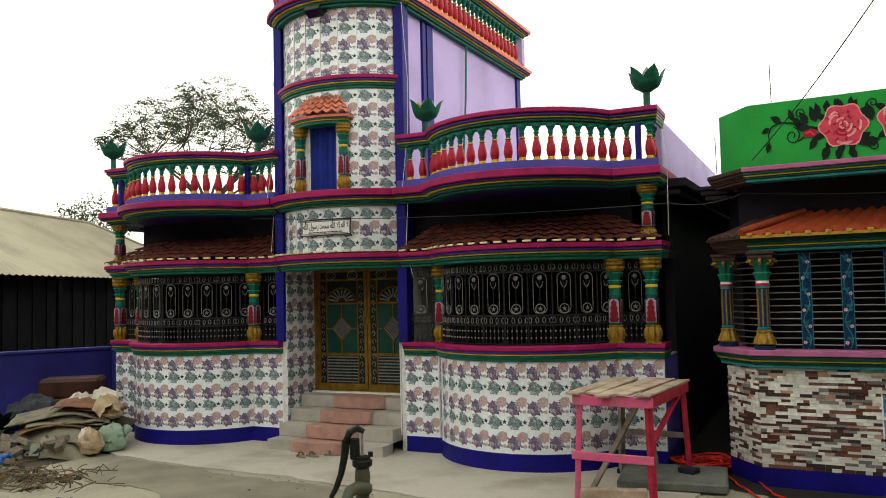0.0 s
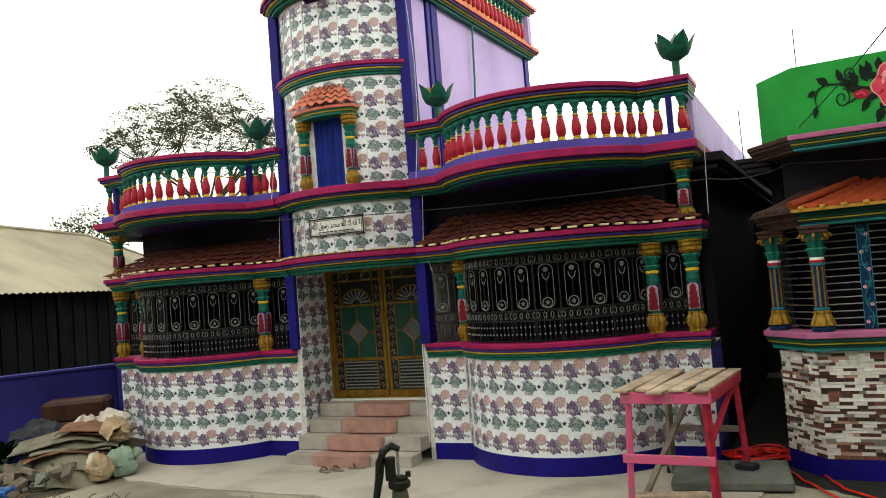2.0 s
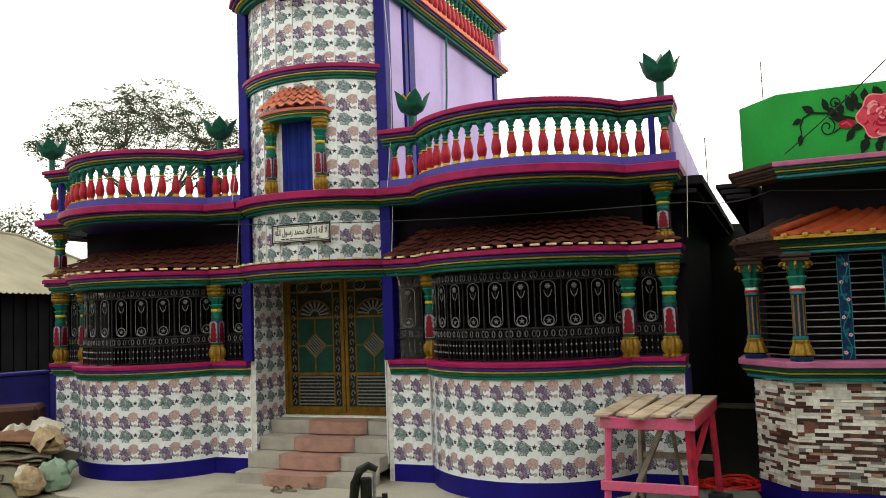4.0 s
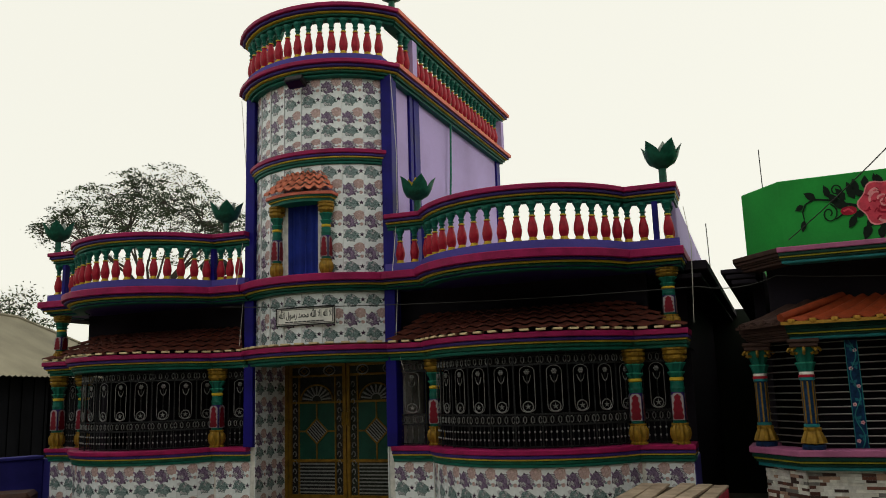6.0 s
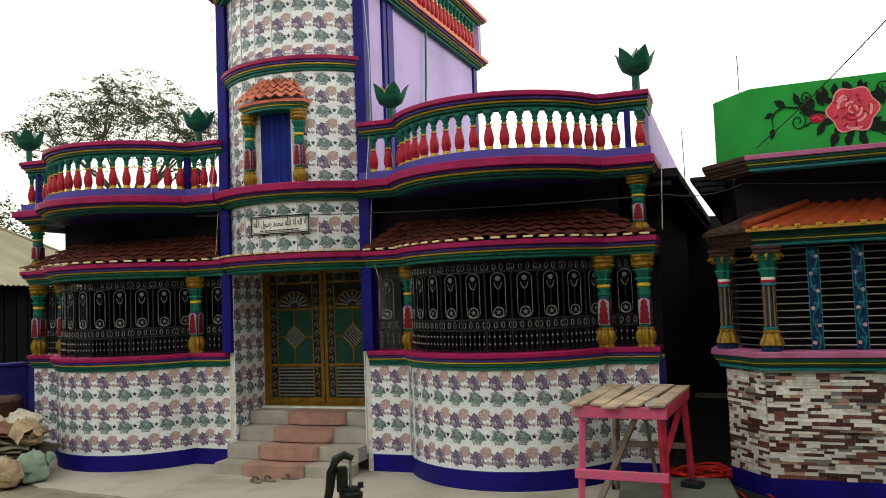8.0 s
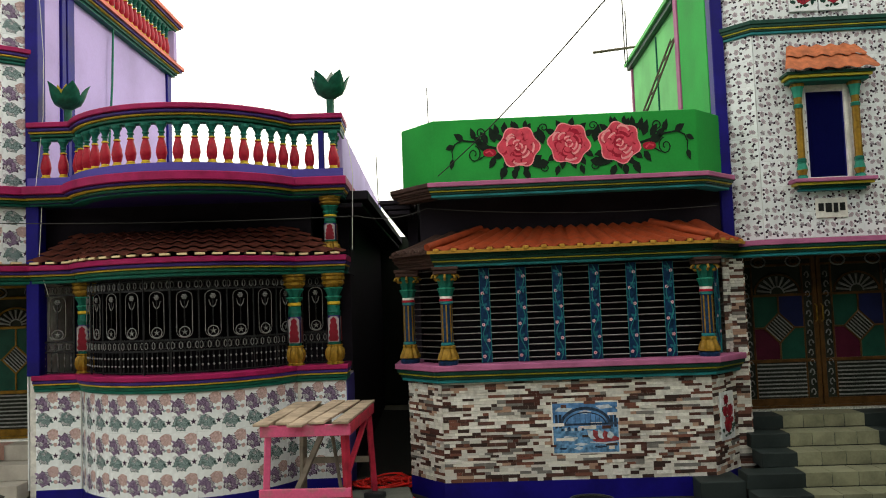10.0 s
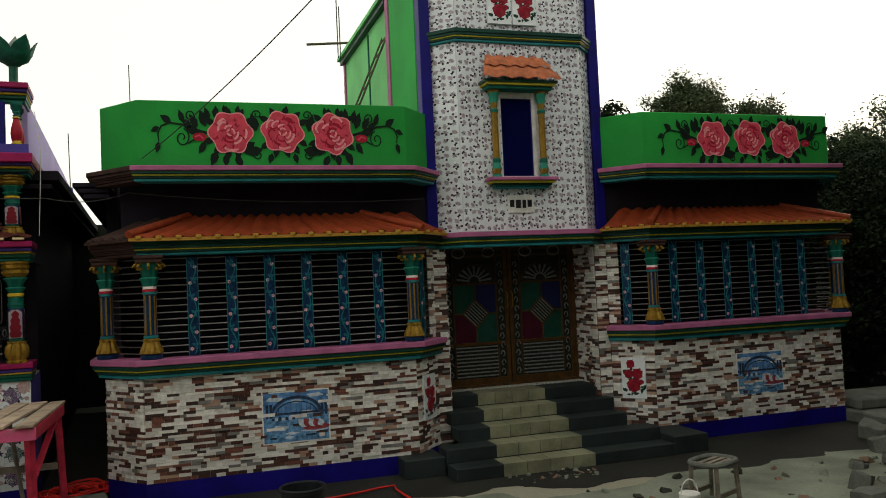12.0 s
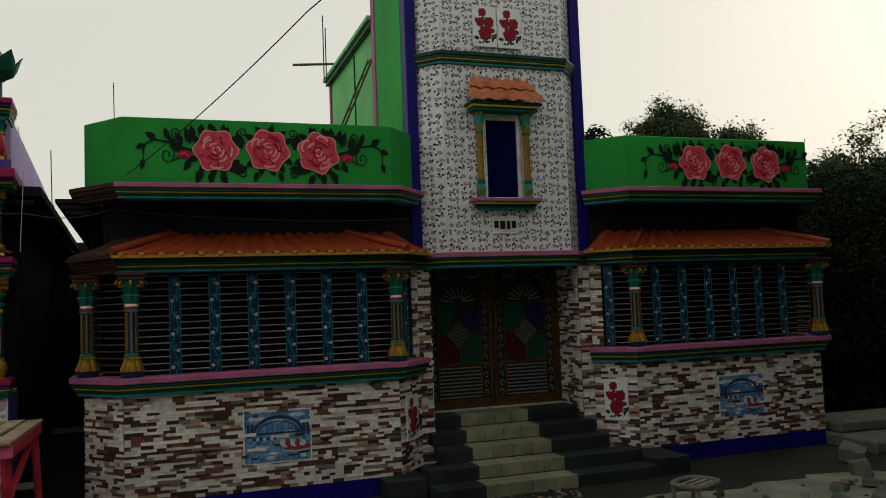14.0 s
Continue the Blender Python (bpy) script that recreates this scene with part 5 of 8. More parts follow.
def bridge_picture(parent, u, v, z):
    """Ceramic picture: an arched bridge over water, a red shell-roofed hall."""
    w, h = 0.7, 0.54
    ob = part("picture_tile", MB().box(-w / 2, w / 2, -0.012, 0.02, 0, h), WHITE, parent, "blue ceramic picture of an arched bridge over water", m=pose(u, v, z), bevel=0.003)
    mb = MB()
    y = -0.0135
    W2, hz = w / 2 - 0.014, 0.27
    print_poly(mb, [(-W2, hz), (W2, hz), (W2, h - 0.014), (-W2, h - 0.014)], y, 0)
    print_poly(mb, [(-W2, 0.014), (W2, 0.014), (W2, hz), (-W2, hz)], y, 1)
    for cx, cz, r, sx, m in ((-0.22, 0.46, 0.04, 2.2, 4), (0.2, 0.48, 0.035, 2.4, 4), (0.0, 0.43, 0.03, 2.0, 4), (-0.17, 0.16, 0.045, 1.9, 4), (-0.05, 0.1, 0.025, 2.6, 4), (0.15, 0.07, 0.02, 3, 2), (-0.24, 0.06, 0.02, 2, 2), (-0.08, 0.06, 0.028, 1.5, 4)):
        print_poly(mb, blob(cx, cz, r, 12, 4, 0.2, cx * 9, sx, 0.6), y - 0.0006, m)
    arch = lambda ry, rx: [(rx * math.cos(t), hz + 0.03 + ry * math.sin(t)) for t in [math.pi * i / 16 for i in range(17)]]
    print_stroke(mb, arch(0.17, 0.25), 0.03, y - 0.0012, 2)
    print_stroke(mb, arch(0.125, 0.21), 0.012, y - 0.0012, 2)
    for i in range(1, 12):
        t = math.pi * i / 12
        print_stroke(mb, [(0.21 * math.cos(t), hz + 0.03), (0.21 * math.cos(t), hz + 0.03 + 0.125 * math.sin(t))], 0.004, y - 0.001, 2)
    print_stroke(mb, [(-W2, hz + 0.035), (W2, hz + 0.035)], 0.022, y - 0.0014, 2)
    for x in (-0.3, -0.26, 0.27, 0.31):
        print_stroke(mb, [(x, hz), (x, hz + 0.14)], 0.028, y - 0.0016, 2)
    for i in range(7):
        print_stroke(mb, [(-0.24 + 0.035 * i, hz - 0.03), (-0.24 + 0.035 * i, hz - 0.005 + 0.008 * (i % 3))], 0.025, y - 0.0018, 4 if i % 2 else 2)
    print_poly(mb, blob(0.2, 0.155, 0.09, 14, 3, 0.12, 1, 1.5, 0.45), y - 0.002, 3)
    for i in range(5):
        print_poly(mb, leaf(0.1 + 0.04 * i, 0.15, 2.3 - 0.12 * i, 0.13 - 0.012 * i, 0.08), y - 0.0024 - 0.0003 * i, 3 if i % 2 else 4)
    print_stroke(mb, [(0.04, 0.12), (0.2, 0.105), (W2, 0.12)], 0.012, y - 0.003, 4)
    part("picture", mb, [PIC_SKY, PIC_WATER, PIC_DARK, PIC_RED, PIC_CLOUD], ob, smooth=0)
    return ob


def rose_tile(parent, m, w=0.3, h=0.5):
    """White tile printed with three red roses."""
    ob = part("picture_tile", MB().box(-w / 2, w / 2, -0.028, 0.015, 0, h), CERAMIC, parent, "white tile printed with dark red roses", m=m, bevel=0.003)
    mb = MB()
    y = -0.0295
    rng = random.Random(2)
    for i in range(30):
        print_poly(mb, leaf(rng.uniform(-w * 0.42, w * 0.42), rng.uniform(0.03, h * 0.3 if i < 16 else h * 0.85), rng.uniform(0, 6), 0.05, 0.03), y, 1)
    for cx, cz, r in ((-0.0, 0.16, 0.075), (0.05, 0.3, 0.06), (-0.06, 0.3, 0.05), (-0.03, 0.42, 0.045), (0.08, 0.2, 0.03)):
        rose_motif(mb, cx * w / 0.3, cz * h / 0.5, 1.2 * r * w / 0.3, y - 0.001, 0, 2, 3, 3)
    part("picture", mb, [P_DEEP, DOORGREEN, material("print_wine", (0.12, 0.005, 0.012), 0.3), material("print_red", (0.4, 0.02, 0.03), 0.3)], ob, smooth=0)
    return ob


GILT = material("gilt_eave_paint", (0.42, 0.23, 0.035), 0.5, 0.1, var=0.35, scale=14)


def ridged_roof(parent, outer, inner, z0, z1, step, name="roof_tile", edge=None, clay=None):
    """Pantiles running up a slope: one arched tile strip after another, gilt eave ends."""
    n = max(2, round(length(outer) / step))
    O = resample(outer, length(outer) / n - 1e-6)
    for i in range(n):
        vs = []
        R, K = 6, 7
        for r in range(R):
            f = r / (R - 1)
            for k in range(K):
                t = (i + k / (K - 1)) / n
                ou, ov = [outer[0][j] + (outer[-1][j] - outer[0][j]) * t for j in (0, 1)]
                iu, iv = [inner[0][j] + (inner[-1][j] - inner[0][j]) * t for j in (0, 1)]
                z = z0 + (z1 - z0) * (f**1.25) + 0.034 * max(0, math.sin(math.pi * k / (K - 1))) ** 1.5
                vs.append((ou + (iu - ou) * f, ov + (iv - ov) * f, z))
        fs = [(r * K + k, r * K + k + 1, (r + 1) * K + k + 1, (r + 1) * K + k) for r in range(R - 1) for k in range(K - 1)]
        N = len(vs)
        vs2 = vs + [(x, y, z - 0.014) for x, y, z in vs]
        fs += [tuple(N + j for j in reversed(q)) for q in fs[: (R - 1) * (K - 1)]]
        fs += [(k, k + 1, N + k + 1, N + k) for k in range(K - 1)]
        part(name, MB().add(vs2, fs), clay or CLAY_B, parent, smooth=60)
    for p, tan, s in O:
        m = at_path(p, tan, z0)
        w = length(outer) / n
        eave = MB().box(-w / 2, w / 2, -0.016, 0.03, -0.032, -0.002)
        eave.lathe([(0.028, -0.014, 0), (0.034, 0, 0), (0.028, 0.02, 0)], 8, (0, -0.005, 0.0))
        part("eave_edge", eave, edge or GOLD, parent, m=m, smooth=40)


STONEBACK = material("split_stone_render", (0.16, 0.13, 0.11), 0.9, var=0.6, scale=14, bump=0.6)
RODSTEEL = material("grille_rod_steel", (0.21, 0.21, 0.2), 0.35, 0.6)
for side in (-1, 1):
    S = (lambda sd: (lambda o: wing_b(sd, o)))(side)
    mb = MB()
    mb.sweep([S(-0.14), S(-0.004), S(-0.004), S(-0.14)], [0, 0, 1.3, 1.3])
    part("bay_wall", mb, GROUT, house_b)
    mb = MB()
    mb.sweep([S(-0.004), S(0.012), S(0.012), S(-0.004)], [0, 0, 0.2, 0.2])
    part("plinth", mb, NAVY, house_b, "navy blue painted plinth")
    cornice_b(house_b, lambda o, s=side: wing_b(s, o, 0.9), 1.235, 1.425, 0.15, -0.14)
    # columns and grille
    cols = [(-4.22, -0.03), (-1.5, 0.0), (-4.66, 0.42)] if side < 0 else [(1.53, 0.0), (4.32, -0.02), (4.66, 0.42)]
    for u, v in cols:
        column_b(house_b, u, v, 1.425, 1.03)
    gpath = wing_b(side, -0.07, 0.7)
    for k in range(15):
        z = 1.47 + 0.068 * k
        part("grille_rod", MB().tube([(p[0], p[1], z) for p in gpath], 0.0065, 5), RODSTEEL, house_b)
    for k in range(6):
        u = side * 4.3 - side * (0.49 + 0.388 * k)
        part("vine_strip", VINE, None, house_b, m=pose(u, 0.062, 1.43))
    part("vine_strip", VINE, None, house_b, m=at_path(((B_IN[0] + B_F0) / 2 * side, 0.26), Vector((B_F0 - B_IN[0], -side * 0.4)).normalized() if side > 0 else Vector((B_F0 - B_IN[0], 0.4)).normalized(), 1.43))
    # canopy
    if side < 0:
        cornice_b(house_b, lambda o: wing_b(-1, o, 0.9)[2:], 2.45, 2.6, 0.14, -0.14, DOORGREEN)
        cornice_b(house_b, lambda o: wing_b(-1, o, 0.9)[:3], 2.45, 2.6, 0.14, -0.14, DOORGREEN, True)
    else:
        cornice_b(house_b, lambda o: wing_b(1, o, 0.9), 2.45, 2.6, 0.14, -0.14, DOORGREEN)
    mb = MB()
    f = wing_b(side, 0.0, None)
    plate(mb, f, 1.2, 2.5, 2.58)
    part("canopy_slab", mb, SHADE_WALL, house_b)
    o = wing_b(side, 0.2, None)
    inn = [(1.35, 0.42), (1.95, 0.42), (3.82, 0.42), (4.3, 0.5)]
    if side < 0:
        inn = [(-u, v) for u, v in reversed(inn)]
    for a in range(3):
        bare = side < 0 and a == 0
        ridged_roof(house_b, o[a:a + 2], inn[a:a + 2], 2.62, 2.86, 0.19, "roof_tile", BARE if bare else GILT, BARE if bare else CLAY_B)
    for a in (1, 2):
        p, q = Vector((*o[a], 2.655)), Vector((*inn[a], 2.885))
        part("hip_cap", MB().tube([p, p.lerp(q, 0.5), q], 0.042, 8), CLAY_B, house_b, smooth=50)
    # soffit zone, roof edge, parapet
    part("upper_wall", MB().box(*sorted((side * 1.1, side * 4.5)), 0.45, 0.58, 2.5, 3.25), SHADE_WALL, house_b)
    if side < 0:
        cornice_b(house_b, lambda o: wing_b(-1, o, 7.0)[2:], 3.19, 3.345, 0.14, -0.1)
        cornice_b(house_b, lambda o: wing_b(-1, o, 7.0)[:3], 3.19, 3.345, 0.14, -0.1, PALEPINK, True)
    else:
        cornice_b(house_b, lambda o: wing_b(1, o, 7.0), 3.2, 3.37, 0.16, -0.1)
    mb = MB()
    plate(mb, wing_b(side, 0.04, None), 0.6, 3.215, 3.3)
    part("balcony_slab", mb, SHADE_WALL, house_b)
    mb = MB()
    par = lambda o, s=side: wing_b(s, o, 7.0)
    mb.sweep([par(-0.1), par(-0.004), par(-0.004), par(-0.1)], [3.3, 3.3, 4.03, 4.03])
    part("parapet", mb, GREEN_B, house_b, "green painted roof parapet", bevel=0.008)
    rose_mural(house_b, -2.85 if side < 0 else 3.06, -0.007, 3.705, 0.97 if side < 0 else 1.0)
    bridge_picture(house_b, side * 2.9 + (0.08 if side < 0 else 0.1), -0.004, 0.46)
    pa, pb = ((-B_F0, 0), (-B_IN[0], B_IN[1])) if side < 0 else (B_IN, (B_F0, 0))
    tan = (Vector(pb) - Vector(pa)).normalized()
    rose_tile(house_b, at_path(((pa[0] + pb[0]) / 2, (pa[1] + pb[1]) / 2), tan, 0.53))
    part("side_wall", MB().box(*sorted((side * 4.56, side * 4.677)), 0.9, 10.4 if side < 0 else 8.0, 0, 3.3), SHADE_WALL, house_b)
    c, d = sorted((side * 4.68, side * 4.86))
    if side < 0:
        for zz, back in ((3.2, 0.0), (3.14, 0.05), (3.08, 0.1)):
            eave_slab(house_b, [(-4.6, 0.4), (-4.6, 10.4), (-5.25 + back, 10.4), (-4.95 + back, 0.4)], zz, zz + 0.045)
    else:
        part("side_eave", MB().box(c, d, 0.7, 8.0, 3.12, 3.24), SHADE_WALL, house_b, "dark side eave slab", bevel=0.01)
    part("back_wall", MB().box(*sorted((side * 1.1, side * 4.6)), 1.3, 1.42, 0, 2.55), SHADE_WALL, house_b)
    part("veranda_floor", MB().box(*sorted((side * 1.2, side * 4.5)), 0.5, 1.3, 0.5, 0.62), CEMENT, house_b)
    # porch walls clad in strips
    part("porch_wall", MB().box(*sorted((side * 0.98, side * 1.12)), 0.42, 1.15, 0, 2.5), STONEBACK, house_b)
    part("pilaster", MB().box(*sorted((side * 1.04, side * 1.17)), 0.4, 0.58, 2.6, 6.5), NAVY, house_b, "navy blue corner pilaster", bevel=0.008)
    # tower sides
    part("tower_side_wall", MB().box(*sorted((side * 0.98, side * 1.08)), 0.55, 5.3, 3.3, 6.04), GREEN_W, house_b, "light green tower side wall")
    part("tower_side_pier", MB().box(*sorted((side * 0.99, side * 1.13)), 0.75, 1.93, 3.4, 6.5), GREEN_P, house_b, "deep green wall pier beside the tower front", bevel=0.006)
    part("pink_strip", MB().box(*sorted((side * 1.0, side * 1.15)), 1.93, 2.09, 3.4, 6.3), PALEPINK, house_b, "pink pilaster strip", bevel=0.006)
    part("pink_strip", MB().box(*sorted((side * 1.0, side * 1.11)), 5.2, 5.3, 3.4, 6.04), PALEPINK, house_b, "pink pilaster strip", bevel=0.006)
    part("cornice_edge", MB().box(*sorted((side * 0.98, side * 1.16)), 2.09, 5.35, 5.94, 6.01), DOORGREEN, house_b)
    part("cornice_edge", MB().box(*sorted((side * 0.98, side * 1.2)), 2.09, 5.38, 6.012, 6.07), GREEN_W, house_b)
    part("conduit", MB().tube([(side * 1.09, 3.4, 3.5), (side * 1.09, 3.4, 5.9)], 0.014, 6), TEAL, house_b, "thin dark green conduit")
part("roof_slab", MB().box(-4.5, 4.5, 0.6, 8.0, 3.22, 3.37), CEMENT, house_b)
part("rear_wall", MB().box(-4.6, 4.6, 8.0, 8.12, 0, 4.0), GREEN_W, house_b)
part("tower_roof", MB().box(-1.0, 1.0, 0.5, 5.25, 5.85, 5.95), CEMENT, house_b)
part("tower_back_wall", MB().box(-1.0, 1.0, 5.18, 5.29, 3.3, 5.95), GREEN_W, house_b)

# tower front: printed tiles, mouldings, window
TB_U = -0.075


def tb(o):
    return offset_path(TOWER_B, o)


mb = MB()
mb.sweep([tb(-0.1), tb(-0.004), tb(-0.004), tb(-0.1)], [2.62, 2.62, 3.2, 3.2])
mb.sweep([tb(-0.1), tb(-0.004), tb(-0.004), tb(-0.1)], [4.2, 4.2, 6.5, 6.5])
for s in (-1, 1):
    seg = lambda o: (tb(o)[:2] + [(TB_U - 0.22, 0.22 - o)]) if s < 0 else ([(TB_U + 0.22, 0.22 - o)] + tb(o)[2:])
    mb.sweep([seg(-0.1), seg(-0.004), seg(-0.004), seg(-0.1)], [3.2, 3.2, 4.2, 4.2])
part("tower_front", mb, GROUT, house_b)


S_GREY = material("print_soft_grey", (0.22, 0.19, 0.23), 0.25, bump=0)
S_DARK = material("print_soft_dark", (0.035, 0.022, 0.04), 0.25, bump=0)
S_SILVER = material("print_silver", (0.44, 0.42, 0.45), 0.25, bump=0)
S_MAUVE = material("print_mauve", (0.5, 0.4, 0.46), 0.25, bump=0)


def sprig_tile(w, h, seed):
    """White tile printed with grey petal fans, dark buds on thin stems and pale mauve petals."""
    rng = random.Random(seed + 40)
    mb = MB().box(-w / 2 + 0.001, w / 2 - 0.001, -TT, 0, 0.001, h - 0.001, 0)
    y = -TT - 0.0006
    for i in range(3):
        for j in range(3):
            cx, cz = -w / 2 + w * (i + 0.5) / 3 + rng.uniform(-0.012, 0.012), h * (j + 0.5) / 3 + rng.uniform(-0.012, 0.012)
            a = rng.uniform(0, 6.28)
            if (i * 2 + j + seed) % 3 != 2:
                for q in range(5):
                    b = a - 0.9 + 0.45 * q
                    print_poly(mb, leaf(cx, cz, b, 0.042, 0.026), y - 0.0002 * q, 3 if q % 2 else 4)
                    print_stroke(mb, [(cx + 0.01 * math.cos(b), cz + 0.01 * math.sin(b)), (cx + 0.038 * math.cos(b + 0.1), cz + 0.038 * math.sin(b + 0.1))], 0.0028, y - 0.0014, 1)
            else:
                for q in range(5):
                    print_poly(mb, leaf(cx, cz, a + 1.257 * q, 0.03, 0.022), y, 1 if q % 2 else 3)
            for q in range(2):
                e = a + 2.2 + 1.7 * q
                L = rng.uniform(0.024, 0.038)
                bx, bz = cx + L * math.cos(e), cz + L * math.sin(e)
                if abs(bx) > w / 2 - 0.016 or not 0.016 < bz < h - 0.016:
                    continue
                print_stroke(mb, [(cx, cz), ((cx + bx) / 2 + 0.006, (cz + bz) / 2), (bx, bz)], 0.004, y - 0.0016, 1)
                print_poly(mb, blob(bx, bz, 0.0125, 9, 3, 0.2, a), y - 0.0018, 2)
    return mesh_of("tile", mb, [CERAMIC, S_GREY, S_DARK, S_SILVER, S_MAUVE], smooth=0)


SPRIG = [sprig_tile(0.263, 0.263, k) for k in range(3)]
for (a, b), n in (((TOWER_B[0], TOWER_B[1]), 1), ((TOWER_B[1], TOWER_B[2]), 6), ((TOWER_B[2], TOWER_B[3]), 1)):
    L = math.hypot(b[0] - a[0], b[1] - a[1])
    for p, tan, s in resample([a, b], L / n - 1e-6):
        for z0, z1, rows in ((2.625, 4.86, 8), (5.0, 6.2, 5)):
            hh = (z1 - z0) / rows
            for r in range(rows):
                z = z0 + hh * r
                if n == 6 and abs(p[0] - TB_U) < 0.3 and 3.15 < z < 4.15:
                    continue
                part("tile", SPRIG[(r * 2 + int(s * 7)) % 3], None, house_b, m=at_path(p, tan, z) @ Matrix.Diagonal((L / n / 0.263, 1, hh / 0.263, 1)))
cornice_b(house_b, tb, 2.44, 2.615, 0.12, -0.1)
cornice_b(house_b, tb, 4.85, 5.0, 0.08, -0.05, DOORGREEN)
cornice_b(house_b, tb, 6.05, 6.25, 0.12, -0.05, DOORGREEN)
for s in (-1, 1):
    rose_tile(house_b, pose(s * 0.16 + TB_U, 0.205, 5.08), 0.3, 0.5)
# window
win = part("window", MB().box(TB_U - 0.25, TB_U - 0.21, 0.2, 0.26, 3.24, 4.27).box(TB_U + 0.21, TB_U + 0.25, 0.2, 0.26, 3.24, 4.27).box(TB_U - 0.21, TB_U + 0.21, 0.2, 0.26, 4.23, 4.27).box(TB_U - 0.21, TB_U + 0.21, 0.2, 0.26, 3.24, 3.27), WHITE, house_b, "tall window with dark blue glass in a white frame", bevel=0.004)
part("pane", MB().box(TB_U - 0.21, TB_U + 0.21, 0.235, 0.245, 3.27, 4.23), material("blue_tinted_glass", (0.014, 0.018, 0.2), 0.05, 0.75, var=0.1, bump=0), win, "dark blue reflecting pane")
part("sill", MB().box(TB_U - 0.43, TB_U + 0.43, 0.02, 0.24, 3.2, 3.24), PALEPINK, win, bevel=0.006)
for k, mt in enumerate((OLIVE, DOORGREEN, CYAN)):
    part("sill_band", MB().box(TB_U - 0.4 + 0.03 * k, TB_U + 0.4 - 0.03 * k, 0.05 + 0.03 * k, 0.24, 3.172 - 0.028 * k, 3.198 - 0.028 * k), mt, win)
for s in (-1, 1):
    q = part("small_column", MB().lathe([(0.05, 0, 1), (0.05, 0.03, 2), (0.038, 0.04, 0), (0.055, 0.09, 1), (0.038, 0.15, 1), (0.046, 0.16, 2), (0.046, 0.19, 2), (0.037, 0.2, 0), (0.037, 0.66, 0), (0.046, 0.67, 2), (0.046, 0.7, 1), (0.036, 0.71, 0), (0.042, 0.77, 1), (0.055, 0.85, 1), (0.068, 0.87, 0), (0.068, 0.9, 2)], 27, ribs=9, depth=0.06), [GOLD, JADE, TEAL], house_b, "gilt and jade window column", m=pose(TB_U + s * 0.3, 0.14, 3.24) @ Matrix.Diagonal((1, 1, 1.145, 1)))
hood = part("window_hood", MB().box(TB_U - 0.41, TB_U + 0.41, 0.03, 0.24, 4.272, 4.31), TEAL, house_b, "orange clay-tiled window hood", bevel=0.005)
part("hood_band", MB().box(TB_U - 0.435, TB_U + 0.435, 0.0, 0.24, 4.312, 4.34), OLIVE, hood)
part("hood_band", MB().box(TB_U - 0.46, TB_U + 0.46, -0.02, 0.24, 4.342, 4.37), DOORGREEN, hood)
wavy_canopy(hood, [(TB_U - 0.49, -0.06), (TB_U + 0.49, -0.06)], [(TB_U - 0.36, 0.2), (TB_U + 0.36, 0.2)], 4.345, 4.69, 2, 0.2, material("hood_clay_tile", (0.46, 0.14, 0.06), 0.65, var=0.35, scale=14, bump=0.3, rnd=0.2), 0.012)
# nameplate with unreadable writing
npl = part("nameplate", MB().box(TB_U - 0.165, TB_U + 0.165, 0.188, 0.21, 2.83, 3.04), WHITE, house_b, "white nameplate with dark writing", bevel=0.003)
for x0, x1, drop in ((-0.14, -0.085, 0), (-0.065, 0.0, 1), (0.02, 0.065, 1), (0.085, 0.14, 0)):
    part("writing_bar", MB().box(TB_U + x0, TB_U + x1, 0.184, 0.189, 2.9 - 0.012 * drop, 2.985), IRON, npl)

# porch door and steps
DVB = 1.0
double_door(house_b, 1.9, 1.8, 0.72, DVB, 0.03, [DOORRED, DOORGREEN, DOORBLUE, DOORGREEN], BROWNSTEEL)
part("door_sill", MB().box(-0.95, 0.95, DVB - 0.1, DVB + 0.04, 0.705, 0.722), SPECKLE, house_b, "speckled grey stone door sill", bevel=0.003)
part("door_sill_edge", MB().box(-0.95, 0.95, DVB - 0.112, DVB - 0.1, 0.66, 0.722), SPECKLE, house_b)
part("porch_back_wall", MB().box(-1.1, 1.1, DVB + 0.05, DVB + 0.15, 0, 2.6), CEMENT, house_b)
mb = MB()
plate(mb, tb(0.0), 1.05, 2.5, 2.56)
part("porch_ceiling", mb, SHADE_WALL, house_b)
for k in range(5):
    z1 = 0.7 - 0.142 * k
    v0, v1 = 0.85 - 0.3 * (k + 1), 0.85 - 0.3 * k
    if k == 0:
        v1 = DVB
    w = 1.0 if v0 > 0.35 else (1.05 if k < 3 else 1.3)
    part("step", MB().box(-w, w, v0, v1, 0 if k == 4 else z1 - 0.145, z1), STEP_B, house_b, "dark slate step", bevel=0.006)
    for i in range(4):
        x = -0.6 - 0.045 * k + (0.22 + 0.012 * k) * i
        part("step_tile", MB().box(x, x + 0.214 + 0.012 * k, v0 - 0.008, v1 - 0.012, z1 - 0.13, z1 + 0.005), RUNNER_B, house_b, "cream glazed step tile", bevel=0.003)
part("porch_side", MB().box(1.3, 1.75, -0.62, 0.3, 0, 0.2), STEP_B, house_b, bevel=0.008)
part("porch_side", MB().box(-1.75, -1.3, -0.3, 0.3, 0, 0.2), STEP_B, house_b, bevel=0.008)

